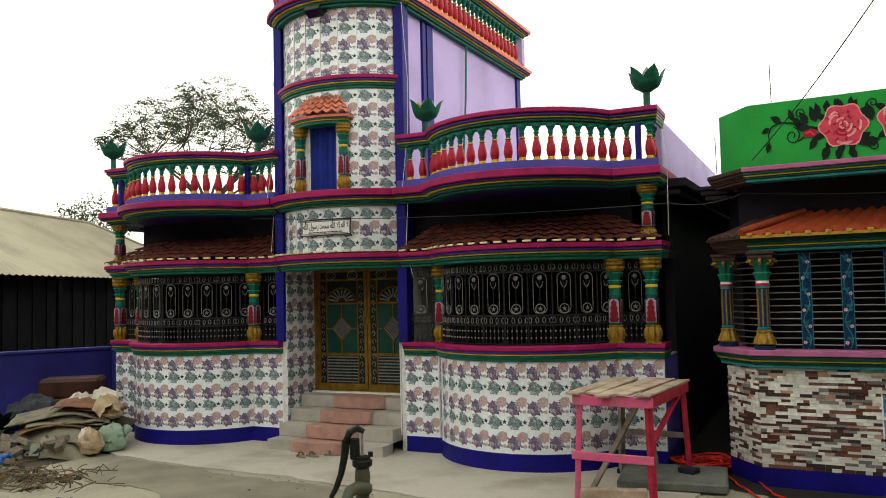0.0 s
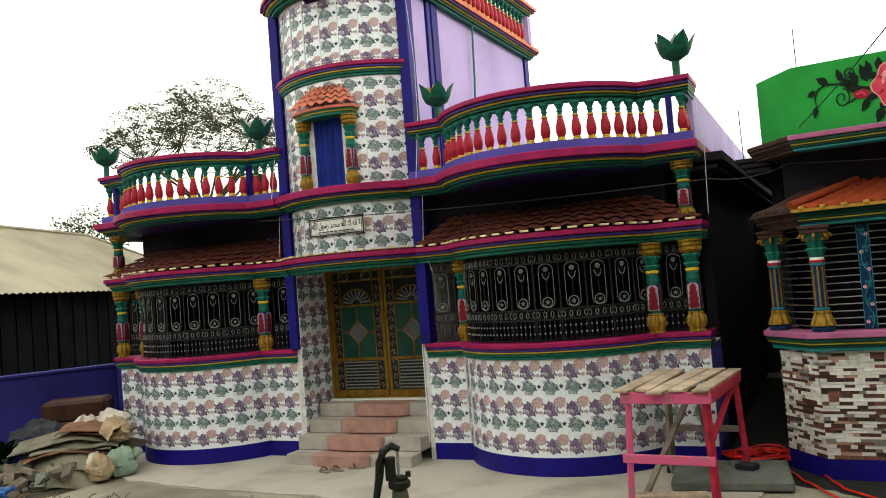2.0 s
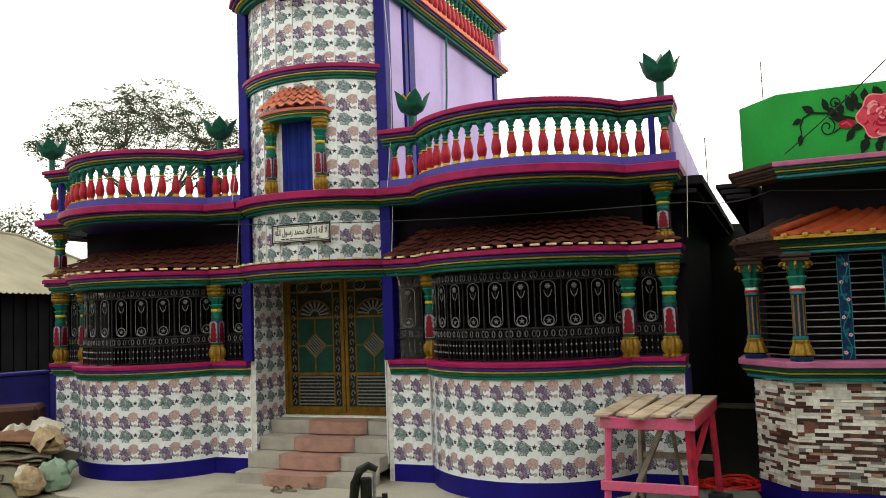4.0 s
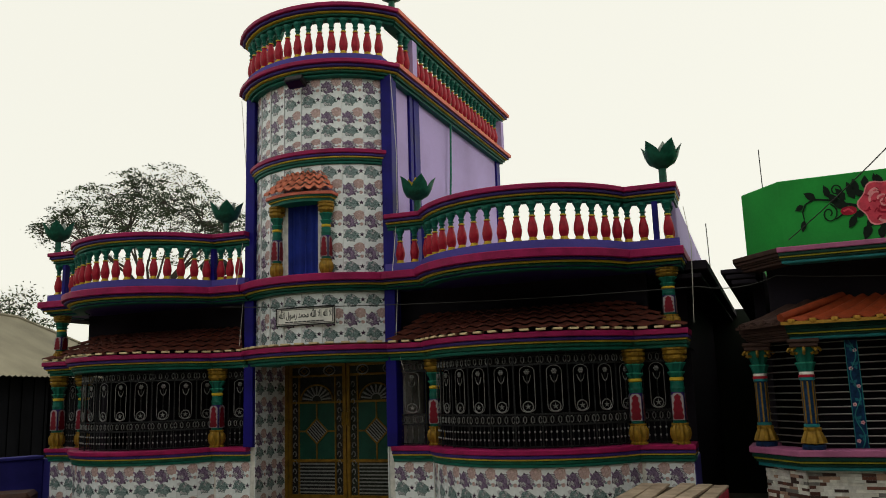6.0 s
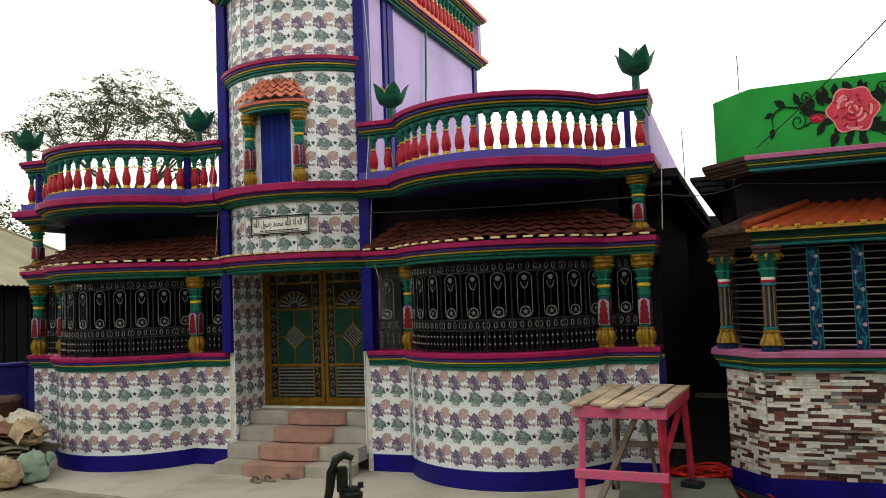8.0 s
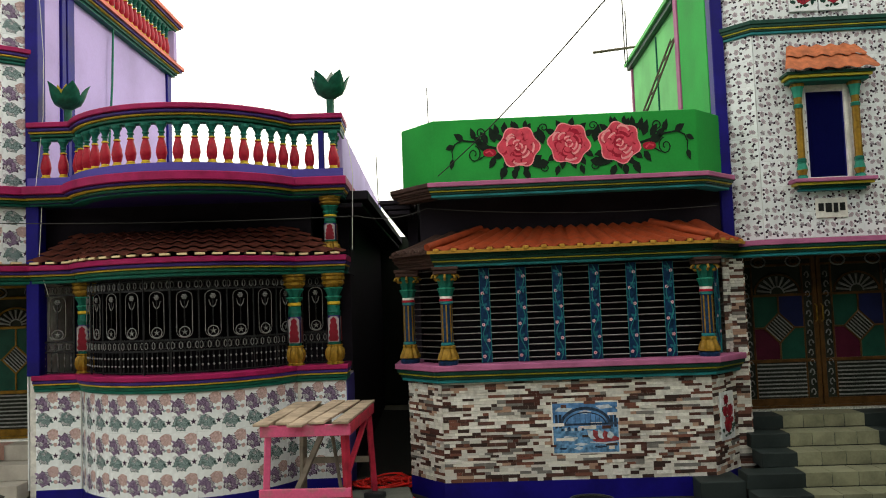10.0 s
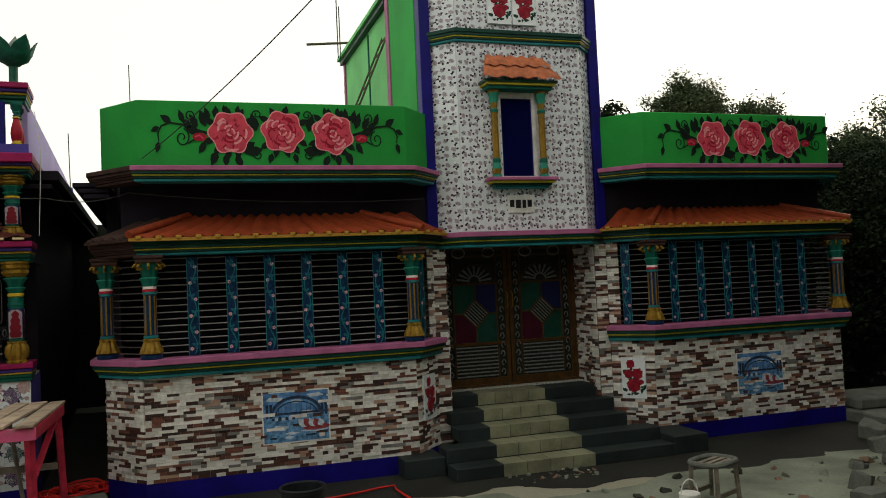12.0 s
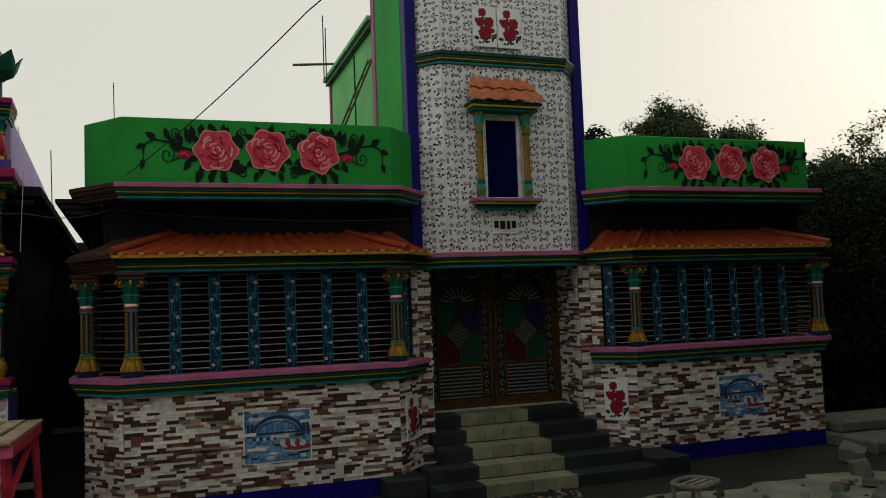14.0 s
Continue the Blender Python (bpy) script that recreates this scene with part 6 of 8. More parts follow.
# split stone cladding, last: the strips by the alley as single pieces, the others joined
for side in (-1, 1):
    single, rest = 0, MB()
    Lp = wing_b(side, 0.0, 0.9)
    for m, w, h, d in strip_rows(Lp, 0.2, 1.25, 7 + side):
        u = m.translation.x
        if side < 0 and -4.3 < u < -2.6 and single < 280:
            part("stone_strip", STRIP, None, house_b, m=m @ Matrix.Diagonal((w - 0.002, d, h - 0.002, 1)))
            single += 1
        else:
            rest.box(-w / 2 + 0.001, w / 2 - 0.001, -d, 0, 0.001, h - 0.001, 0, m)
    pw = [(side * 0.975, 1.0), (side * 0.975, 0.42)] if side > 0 else [(side * 0.975, 0.42), (side * 0.975, 1.0)]
    for m, w, h, d in strip_rows(pw, 0.2, 2.5, 20 + side):
        rest.box(-w / 2 + 0.001, w / 2 - 0.001, -d, 0, 0.001, h - 0.001, 0, m)
    for m, w, h, d in strip_rows([B_IN, (B_IN[0] + 0.1, B_IN[1] - 0.11)] if side > 0 else [(-B_IN[0] - 0.1, B_IN[1] - 0.11), (-B_IN[0], B_IN[1])], 1.43, 2.45, 30 + side):
        rest.box(-w / 2 + 0.001, w / 2 - 0.001, -d, 0, 0.001, h - 0.001, 0, m)
    for m, w, h, d in strip_rows([(0.98, 0.416), (1.135, 0.416)] if side > 0 else [(-1.135, 0.416), (-0.98, 0.416)], 0.2, 2.44, 40 + side):
        rest.box(-w / 2 + 0.001, w / 2 - 0.001, -d, 0, 0.001, h - 0.001, 0, m)
    part("stone_cladding", rest, STONE, house_b, "cream, grey and brown split-stone strips", smooth=0)["kind"] = "stuff"

# ---- yard things ----
RAWWOOD = material("weathered_plank", (0.4, 0.31, 0.23), 0.85, var=0.4, scale=6, bump=0.5, rnd=0.3)
PINKWOOD = material("pink_painted_wood", (0.55, 0.09, 0.2), 0.6, var=0.4, scale=8, dirt=(0.33, 0.16, 0.17))
REDWOOD = material("crimson_painted_wood", (0.4, 0.02, 0.05), 0.6, var=0.4, scale=8)
GREYWOOD = material("grey_old_wood", (0.2, 0.17, 0.14), 0.9, var=0.4, scale=6, bump=0.5)
BLACKIRON = material("oily_cast_iron", (0.02, 0.022, 0.02), 0.4, 0.5, var=0.5, scale=12)
RUSTGREEN = material("mossy_cast_iron", (0.055, 0.065, 0.045), 0.6, 0.3, var=0.5, scale=16, dirt=(0.12, 0.06, 0.03))
HOSE = material("red_plastic_hose", (0.6, 0.02, 0.015), 0.4, var=0.3, scale=6)
SACKWHITE = material("white_woven_sack", (0.55, 0.52, 0.45), 0.8, var=0.35, scale=6, bump=0.5, fine=140)
SACKTAN = material("tan_paper_sack", (0.4, 0.3, 0.19), 0.85, var=0.4, scale=5, bump=0.4)
SACKTEAL = material("teal_woven_sack", (0.2, 0.29, 0.22), 0.75, var=0.4, scale=5, bump=0.5, fine=140, dirt=(0.35, 0.38, 0.33))
SHEET = material("old_grey_tin_sheet", (0.17, 0.16, 0.115), 0.8, 0.1, var=0.5, scale=4, dirt=(0.06, 0.045, 0.03), rnd=0.5)
DARKSHEET = material("rusty_dark_sheet", (0.07, 0.055, 0.04), 0.8, 0.1, var=0.5, scale=5)
BRICK = material("old_brick", (0.16, 0.13, 0.1), 0.9, var=0.4, scale=12, bump=0.6, rnd=0.5)
RUBBLE = island_material("rubble", [(0.16, 0.15, 0.115), (0.09, 0.085, 0.07), (0.3, 0.28, 0.22), (0.2, 0.13, 0.09), (0.04, 0.04, 0.03), (0.15, 0.17, 0.14), (0.03, 0.03, 0.025)], 0.95)
CONCRETE = material("broken_concrete", (0.125, 0.132, 0.115), 0.9, var=0.35, scale=5, bump=0.7, rnd=0.25)
TWIG = material("dry_twig", (0.17, 0.1, 0.06), 0.9, var=0.4)
PLASTICBLUE = material("blue_plastic", (0.02, 0.09, 0.28), 0.4, var=0.3)
BLACKPLASTIC = material("black_plastic", (0.015, 0.017, 0.02), 0.45, var=0.4)
LEAFDARK = material("dark_leaf", (0.012, 0.026, 0.013), 0.6, var=0.5, scale=3, bump=0)


def beam(mb, a, b, w, d, mi=0):
    """A squared timber from a to b."""
    a, b = Vector(a), Vector(b)
    L = (b - a).length
    m = Matrix.Translation(a) @ (b - a).to_track_quat("Z", "Y").to_matrix().to_4x4()
    return mb.box(-w / 2, w / 2, -d / 2, d / 2, 0, L, mi, m)


def trestle():
    t = base("trestle_table", pose(-2.03, 8.45, 0.012, 0, 0, -3), "pink painted builder's trestle with rough plank top", "trestle", "")
    X, Y, H = 0.34, 0.66, 1.05
    legs = [(-X, -Y, -0.05, -0.02, PINKWOOD), (X, -Y, 0.03, -0.02, REDWOOD), (X, Y, 0.05, 0.02, REDWOOD), (-X, Y, -0.03, 0.02, GREYWOOD)]
    for x, y, dx, dy, mt in legs:
        part("leg", beam(MB(), (x + dx, y + dy, 0), (x, y, H), 0.065, 0.055), mt, t, bevel=0.006)
    part("front_rail", MB().box(-X - 0.06, X + 0.06, -Y - 0.06, -Y - 0.028, H - 0.1, H), PINKWOOD, t, "pink top rail", bevel=0.005)
    part("back_rail", MB().box(-X - 0.05, X + 0.05, Y + 0.028, Y + 0.06, H - 0.1, H), GREYWOOD, t, bevel=0.005)
    part("side_rail", MB().box(X + 0.03, X + 0.062, -Y - 0.03, Y + 0.03, H - 0.1, H), REDWOOD, t, bevel=0.005)
    part("side_rail", MB().box(-X - 0.062, -X - 0.03, -Y - 0.03, Y + 0.03, H - 0.1, H), RAWWOOD, t, bevel=0.005)
    part("lower_rail", MB().box(-X - 0.08, X + 0.05, -Y - 0.065, -Y - 0.03, 0.42, 0.5), PINKWOOD, t, "pink lower rail", bevel=0.005)
    part("brace", beam(MB(), (-X + 0.02, -Y + 0.15, 0.05), (-0.02, Y - 0.1, H - 0.06), 0.06, 0.03), GREYWOOD, t, bevel=0.004)
    part("brace", beam(MB(), (X, -Y + 0.1, H - 0.45), (X + 0.02, Y - 0.1, H - 0.06), 0.05, 0.03), REDWOOD, t, bevel=0.004)
    part("brace", beam(MB(), (0.06, Y, 0.0), (-0.06, Y - 0.05, H - 0.1), 0.055, 0.03), GREYWOOD, t, bevel=0.004)
    part("stretcher", MB().box(-X, X, Y - 0.02, Y + 0.02, 0.45, 0.51), GREYWOOD, t, bevel=0.004)
    rng = random.Random(11)
    for k in range(5):
        x = -X - 0.04 + 0.19 * k * (X * 2 + 0.1) / 0.84
        m = pose(x, rng.uniform(-0.03, 0.03), H + 0.002 + 0.008 * (k % 2), rng.uniform(-0.6, 0.6), rng.uniform(-1.5, 1.5), rng.uniform(-3, 3))
        part("plank", MB().box(-0.07, 0.07, -Y - rng.uniform(0.05, 0.14), Y + rng.uniform(0.04, 0.16), 0, 0.024, 0, m), RAWWOOD, t, "worn bare plank", bevel=0.004)
    return t


trestle()
# low slab past the stone-clad house
tagged(part("concrete_slab", MB().box(0, 1.9, -1.0, 0.6, 0, 0.16).box(0.1, 1.9, -0.3, 0.5, 0.162, 0.3), CONCRETE, m=pose(7.75, 9.0, -0.01, 0, 0, -6), bevel=0.02), "low broken concrete platform beside the stone-clad house", "slab")
# slab and blocks under the trestle
tagged(part("concrete_slab", MB().box(-0.55, 0.55, -0.45, 0.45, 0, 0.1), CONCRETE, m=pose(-1.75, 8.95, 0.012, 0, 0, 8), bevel=0.02), "loose concrete slab lying on the apron", "slab")
tagged(part("timber_block", MB().box(-0.35, 0.35, -0.06, 0.06, 0, 0.13), RAWWOOD, m=pose(-2.15, 7.9, 0.012, 0, 0, 14), bevel=0.01), "short timber lying by the trestle", "timber")
for x, y, a in ((-2.33, 9.2, 10), (-1.6, 9.0, -20), (-1.68, 7.85, 30)):
    tagged(part("foot_block", MB().box(-0.1, 0.1, -0.07, 0.07, 0, 0.06), BLACKPLASTIC, m=pose(x, y, 0.012 if y != 9.0 else 0.112, 0, 0, a), bevel=0.012), "dark block at a trestle foot", "block", "trestle foot blocks")


def hand_pump():
    p = base("hand_pump", pose(-3.68, 5.82, -0.03, 0, 0, 30), "old cast-iron hand pump with a black curved handle", "pump")
    part("riser_pipe", MB().lathe([(0.05, 0, 0), (0.05, 0.36, 0), (0.075, 0.37, 0), (0.075, 0.4, 0)], 14), RUSTGREEN, p)
    part("barrel", MB().lathe([(0.075, 0.38, 0), (0.075, 0.4, 0), (0.055, 0.42, 0), (0.058, 0.5, 0), (0.066, 0.6, 0), (0.058, 0.66, 0), (0.05, 0.68, 0)], 18), RUSTGREEN, p, "mossy green pump barrel")
    part("head", MB().lathe([(0.06, 0.67, 0), (0.085, 0.69, 0), (0.085, 0.73, 0), (0.07, 0.74, 0), (0.07, 0.765, 0), (0.05, 0.77, 0)], 16).box(-0.09, -0.05, -0.015, 0.015, 0.76, 0.83).box(0.05, 0.09, -0.015, 0.015, 0.76, 0.8), BLACKIRON, p, "black bolted pump head")
    part("spout", MB().tube([(0.05, -0.02, 0.5), (-0.04, -0.1, 0.53), (-0.1, -0.16, 0.51), (-0.13, -0.2, 0.44)], [0.05, 0.055, 0.05, 0.045], 12), RUSTGREEN, p)
    part("plunger_rod", MB().tube([(0, 0, 0.76), (0, 0, 0.98)], 0.011, 6), SILVER, p)
    part("handle", MB().tube([(0.02, 0, 0.97), (-0.04, 0, 1.0), (-0.1, 0, 0.97), (-0.135, 0, 0.88), (-0.15, 0, 0.76), (-0.18, 0, 0.62), (-0.225, 0, 0.5), (-0.26, 0, 0.44), (-0.25, 0, 0.39)], [0.022, 0.03, 0.034, 0.036, 0.032, 0.027, 0.024, 0.022, 0.02], 10), BLACKIRON, p, "black S-curved lever handle")
    part("fulcrum", MB().box(-0.1, -0.02, -0.025, 0.025, 0.74, 0.92), BLACKIRON, p, bevel=0.01)
    return p


hand_pump()


def coil(name, cx, cy, r0, turns, tail, label, seed, rad=0.011, mt=HOSE):
    rng = random.Random(seed)
    pts = []
    for i in range(int(turns * 18)):
        a = 2 * math.pi * i / 18
        r = r0 * (0.75 + 0.3 * math.sin(i * 0.37) + rng.uniform(-0.08, 0.08))
        pts.append((cx + r * 1.25 * math.cos(a), cy + r * math.sin(a), 0.03 + rad + 0.05 * (i / (turns * 18)) + rng.uniform(0, 0.05)))
    last = Vector(pts[-1])
    for q in tail:
        q = Vector((q[0], q[1], 0.016 + rad))
        for k in range(1, 7):
            v = last.lerp(q, k / 6)
            pts.append((v.x + rng.uniform(-0.015, 0.015), v.y + rng.uniform(-0.015, 0.015), max(v.z, 0.016 + rad)))
        last = q
    return tagged(part(name, MB().tube(pts, rad, 6), mt, smooth=80), label, "hose")


coil("hose", -1.62, 9.75, 0.3, 9, [(-1.3, 9.5), (-1.05, 8.9), (-0.75, 8.35), (-0.3, 8.1), (0.2, 8.2), (0.45, 8.4), (0.77, 8.39), (1.46, 8.55), (1.46, 7.75), (1.6, 7.2)], "coil of red plastic hose trailing over the ground", 2)
coil("hose", -1.55, 9.9, 0.22, 3, [(-1.15, 10.0), (-0.95, 9.3), (-0.75, 8.75), (-0.35, 8.3), (0.1, 8.0)], "red plastic hose lying in loops", 6)


def stool():
    s = base("stool", pose(3.86, 6.6, -0.02, 0, 0, 22), "small old wooden stool with an oval ring seat", "stool")
    ring_pts = [(0.2 * math.copysign(abs(math.cos(a)) ** 0.6, math.cos(a)), 0.16 * math.copysign(abs(math.sin(a)) ** 0.6, math.sin(a)), 0.385) for a in [2 * math.pi * i / 24 for i in range(24)]]
    part("seat_ring", MB().tube(ring_pts, 0.024, 8, 0, True), CONCRETE, s, "pale worn seat rim")
    for y in (-0.07, 0.0, 0.07):
        part("slat", MB().box(-0.18, 0.18, y - 0.02, y + 0.02, 0.37, 0.385), GREYWOOD, s, bevel=0.003)
    for x in (-0.16, 0.16):
        for y in (-0.12, 0.12):
            part("leg", beam(MB(), (x * 1.12, y * 1.15, 0), (x, y, 0.375), 0.035, 0.035), GREYWOOD, s, bevel=0.004)
    for y in (-0.13, 0.13):
        part("stretcher", MB().box(-0.16, 0.16, y - 0.012, y + 0.012, 0.1, 0.14), GREYWOOD, s, bevel=0.003)
    return s


stool()


def bucket():
    b = base("paint_bucket", pose(3.42, 6.36, -0.02, 0, 0, 0), "small black and white paint bucket with a white handle", "bucket")
    part("tub", MB().lathe([(0.068, 0, 0), (0.075, 0.02, 0), (0.082, 0.17, 0), (0.088, 0.175, 1), (0.088, 0.215, 1), (0.08, 0.22, 1)], 20), [BLACKPLASTIC, WHITE], b)
    part("handle", MB().tube([(0.085 * math.cos(t), 0, 0.2 + 0.13 * math.sin(t)) for t in [math.pi * i / 10 for i in range(11)]], 0.006, 6), WHITE, b, "white bail handle")
    part("strap", MB().box(-0.015, 0.015, -0.088, -0.078, 0.02, 0.18), WHITE, b)
    return b


bucket()


def barrel():
    b = base("barrel", pose(0.42, 7.78, -0.02), "dark plastic tub standing before the stone wall", "tub")
    part("tub", MB().lathe([(0.15, 0, 0), (0.16, 0.02, 0), (0.185, 0.3, 0), (0.2, 0.305, 0), (0.2, 0.335, 0), (0.18, 0.335, 0), (0.165, 0.1, 0), (0.02, 0.08, 0)], 24), BLACKPLASTIC, b)
    part("rim", MB().tube([(0.195 * math.cos(t), 0.195 * math.sin(t), 0.335) for t in [2 * math.pi * i / 24 for i in range(24)]], 0.012, 6, 0, True), BLACKPLASTIC, b)
    return b


barrel()
for x, y, a in ((0.12, 7.95, 20), (-0.02, 8.05, 70)):
    mb = MB()
    for k in range(5):
        mb.lathe([(0.05 - 0.004 * k, 0, 0), (0.055, 0.02, 0), (0.03, 0.05, 0)], 10, (0.03 * k, 0.02 * math.sin(k * 2), 0.0))
    tagged(part("crumpled_bag", mb, PLASTICBLUE, m=pose(x, y, -0.02, 0, 0, a), smooth=80), "crumpled blue plastic bag", "bag", "blue bags")


def sandal(x, y, a):
    s = base("sandal", pose(x, y, 0.012, 0, 0, a), "worn brown sandal lying before the steps", "sandal", "sandals")
    out = [(0.05 * math.cos(t) * (1 + 0.15 * math.sin(t)), 0.12 * math.sin(t)) for t in [2 * math.pi * i / 16 for i in range(16)]]
    n = 16
    part("sole", MB().add([(p, q, 0) for p, q in out] + [(p, q, 0.022) for p, q in out], [tuple(range(n)), tuple(range(n, 2 * n))] + [(i, (i + 1) % n, n + (i + 1) % n, n + i) for i in range(n)]), GREYWOOD, s)
    part("strap", MB().tube([(-0.045, 0.0, 0.02), (-0.02, 0.03, 0.055), (0.02, 0.03, 0.055), (0.045, 0, 0.02)], 0.012, 6), TWIG, s)


for x, y, a in ((-6.42, 8.6, 60), (-6.3, 8.68, 75), (-6.2, 8.9, 100), (-6.1, 8.83, 95)):
    sandal(x, y, a)


# ---- rubble and stored things by the boundary wall ----
def lump(r, seed, sx=1, sy=1, sz=1, n=10):
    """A soft, dented bag or stone."""
    mb = MB()
    vs, fs = [], []
    K = 9 if n < 12 else 16
    for i in range(K + 1):
        th = math.pi * i / K
        for k in range(n):
            ph = 2 * math.pi * k / n
            d = Vector((math.sin(th) * math.cos(ph), math.sin(th) * math.sin(ph), math.cos(th)))
            q = r * (1 - 0.16 * abs(noise.noise(d * 2.6 + Vector((seed, 0, 7)))) - 0.12 * abs(noise.noise(d * 6 + Vector((seed, 3, 0)))) + 0.28 * noise.noise(d * 1.7 + Vector((seed * 3.1, 0, 0))) + 0.12 * noise.noise(d * 4 + Vector((seed, 5, 0))))
            vs.append((d.x * q * sx, d.y * q * sy, max(-r * sz * 0.62, d.z * q * sz)))
    fs = [(i * n + k, i * n + (k + 1) % n, (i + 1) * n + (k + 1) % n, (i + 1) * n + k) for i in range(K) for k in range(n)]
    return mb.add(vs, fs)


def sack(x, y, z, r, mt, label, seed, sx=1.2, sy=0.9, sz=0.75, rot=0, tilt=0):
    s = base("sack", pose(x, y, z, tilt, 0, rot), label, "sack", "sacks")
    part("bag", lump(r, seed, sx, sy, sz, 26), mt, s, smooth=22)
    part("neck", MB().tube([(r * sx * 0.7, 0, r * 0.25), (r * sx * 1.0, 0.02, r * 0.4), (r * sx * 1.2, 0.05, r * 0.55)], [r * 0.3, r * 0.18, r * 0.32], 9), mt, s, smooth=60)


def bent_sheet(x, y, z, w, d, bend, rot, tilt, mt, label, seed):
    rng = random.Random(seed)
    N = 10
    vs = []
    for j in range(5):
        for i in range(N + 1):
            t = i / N * 2 - 1
            vs.append((t * w / 2 + rng.uniform(-0.02, 0.02), (j / 4 - 0.5) * d + rng.uniform(-0.03, 0.03), -bend * t * t + 0.03 * math.sin(3 * t + seed)))
    n = len(vs)
    vs += [(a, b, c - 0.012) for a, b, c in vs]
    W = N + 1
    fs = [(j * W + i, j * W + i + 1, (j + 1) * W + i + 1, (j + 1) * W + i) for j in range(4) for i in range(N)]
    fs += [tuple(n + q for q in reversed(f)) for f in fs[:]]
    rim = list(range(W)) + [j * W + N for j in range(1, 5)] + [4 * W + i for i in range(N - 1, -1, -1)] + [j * W for j in range(3, 0, -1)]
    fs += [(a, b, n + b, n + a) for a, b in zip(rim, rim[1:] + rim[:1])]
    return tagged(part("old_sheet", MB().add(vs, fs), mt, m=pose(x, y, z, tilt, 0, rot), smooth=50), label, "sheet", "old sheets")


def crumpled(x, y, z, w, d, mt, label, seed, rot, tilt):
    """An empty sack, creased and folded, with sharp ridges."""
    N, M = 12, 9
    vs = []
    for j in range(M + 1):
        for i in range(N + 1):
            a, b = i / N - 0.5, j / M - 0.5
            ridge = 0.2 * (0.5 - abs(noise.noise(Vector((a * 2.6 + seed * 3.7, b * 2.2, seed))))) + 0.05 * noise.noise(Vector((a * 8, b * 8 + seed, 2.0)))
            edge = 1 + 0.22 * noise.noise(Vector((a * 3, b * 3, seed * 1.3)))
            vs.append((a * w * edge, b * d * edge, ridge - 0.5 * (a * a + b * b)))
    n, W = len(vs), N + 1
    vs += [(p, q, r - 0.008) for p, q, r in vs]
    fs = [(j * W + i, j * W + i + 1, (j + 1) * W + i + 1, (j + 1) * W + i) for j in range(M) for i in range(N)]
    fs += [tuple(n + q for q in reversed(f)) for f in fs[:]]
    rim = list(range(W)) + [j * W + N for j in range(1, M + 1)] + [M * W + i for i in range(N - 1, -1, -1)] + [j * W for j in range(M - 1, 0, -1)]
    fs += [(a, b, n + b, n + a) for a, b in zip(rim, rim[1:] + rim[:1])]
    return tagged(part("sack", MB().add(vs, fs), mt, m=pose(x, y, z, tilt, 0, rot), smooth=18), label, "sack", "sacks")


crate = base("wooden_chest", pose(-11.0, 8.8, 0.0, 0, 0, 38), "old reddish-brown wooden chest by the violet wall", "chest")
CHEST = material("red_brown_wood", (0.05, 0.018, 0.011), 0.6, var=0.5, scale=5, bump=0.3)
part("body", MB().box(-0.42, 0.42, -0.26, 0.26, 0.0, 0.57), CHEST, crate, bevel=0.02)
part("lid", MB().box(-0.45, 0.45, -0.3, 0.3, 0.58, 0.9), CHEST, crate, bevel=0.05)
part("edge_strip", MB().box(-0.46, 0.46, -0.31, -0.28, 0.55, 0.6), TWIG, crate, bevel=0.006)

rub = MB()
rng = random.Random(21)
for i in range(900):
    t = rng.random()
    x = rng.gauss(-9.6, 1.1)
    y = rng.gauss(7.3, 0.8) + 0.25 * (x + 9.6) * -0.2
    if x > -9.5 and y > 6.7 or x > -8.2 or y > 8.2:
        continue
    heap = max(0, 0.2 * (1 - ((x + 10.1) / 1.7) ** 2 - ((y - 7.5) / 1.3) ** 2))
    s = rng.choice((0.02, 0.035, 0.05, 0.075)) * rng.uniform(0.7, 1.3)
    m = pose(x, y, heap + s * 0.3 - 0.03, rng.uniform(-50, 50), rng.uniform(-50, 50), rng.uniform(0, 360))
    rub.box(-s, s, -s * 0.6, s * 0.6, -s * 0.35, s * 0.35, 0, m)
ob = part("rubble_heap", rub, RUBBLE, smooth=0)
tagged(ob, "heap of broken brick and mortar rubble", "rubble", kind="stuff")
mound = MB()
N = 22
vs = []
for j in range(N + 1):
    for i in range(N + 1):
        x, y = -12.4 + 4.4 * i / N, 5.6 + 3.8 * j / N
        h = max(-0.05, 0.2 * (1 - ((x + 10.7) / 1.5) ** 2 - ((y - 7.5) / 1.3) ** 2) + 0.05 * noise.noise(Vector((x * 2.2, y * 2.2, 3))))
        vs.append((x, y, h - 0.03))
mound.add(vs, [(j * (N + 1) + i, j * (N + 1) + i + 1, (j + 1) * (N + 1) + i + 1, (j + 1) * (N + 1) + i) for j in range(N) for i in range(N)])
tagged(part("earth_mound", mound, material("rubble_earth", (0.07, 0.065, 0.05), 0.95, var=0.4, scale=4, bump=0.7), smooth=60), "low mound of earth and debris", "mound", kind="stuff")
BRICKMESH = mesh_of("brick", MB().box(-0.12, 0.12, -0.057, 0.057, -0.037, 0.037), BRICK, 0.006)
for i in range(26):
    x, y = rng.uniform(-10.9, -8.9), rng.uniform(6.0, 7.6)
    heap = max(0, 0.2 * (1 - ((x + 10.1) / 1.7) ** 2 - ((y - 7.5) / 1.3) ** 2))
    tagged(part("brick", BRICKMESH, None, m=pose(x, y, heap + 0.05, rng.uniform(-25, 25), rng.uniform(-25, 25), rng.uniform(0, 180))), "loose old brick on the rubble", "brick", "loose bricks")
twigs = MB()
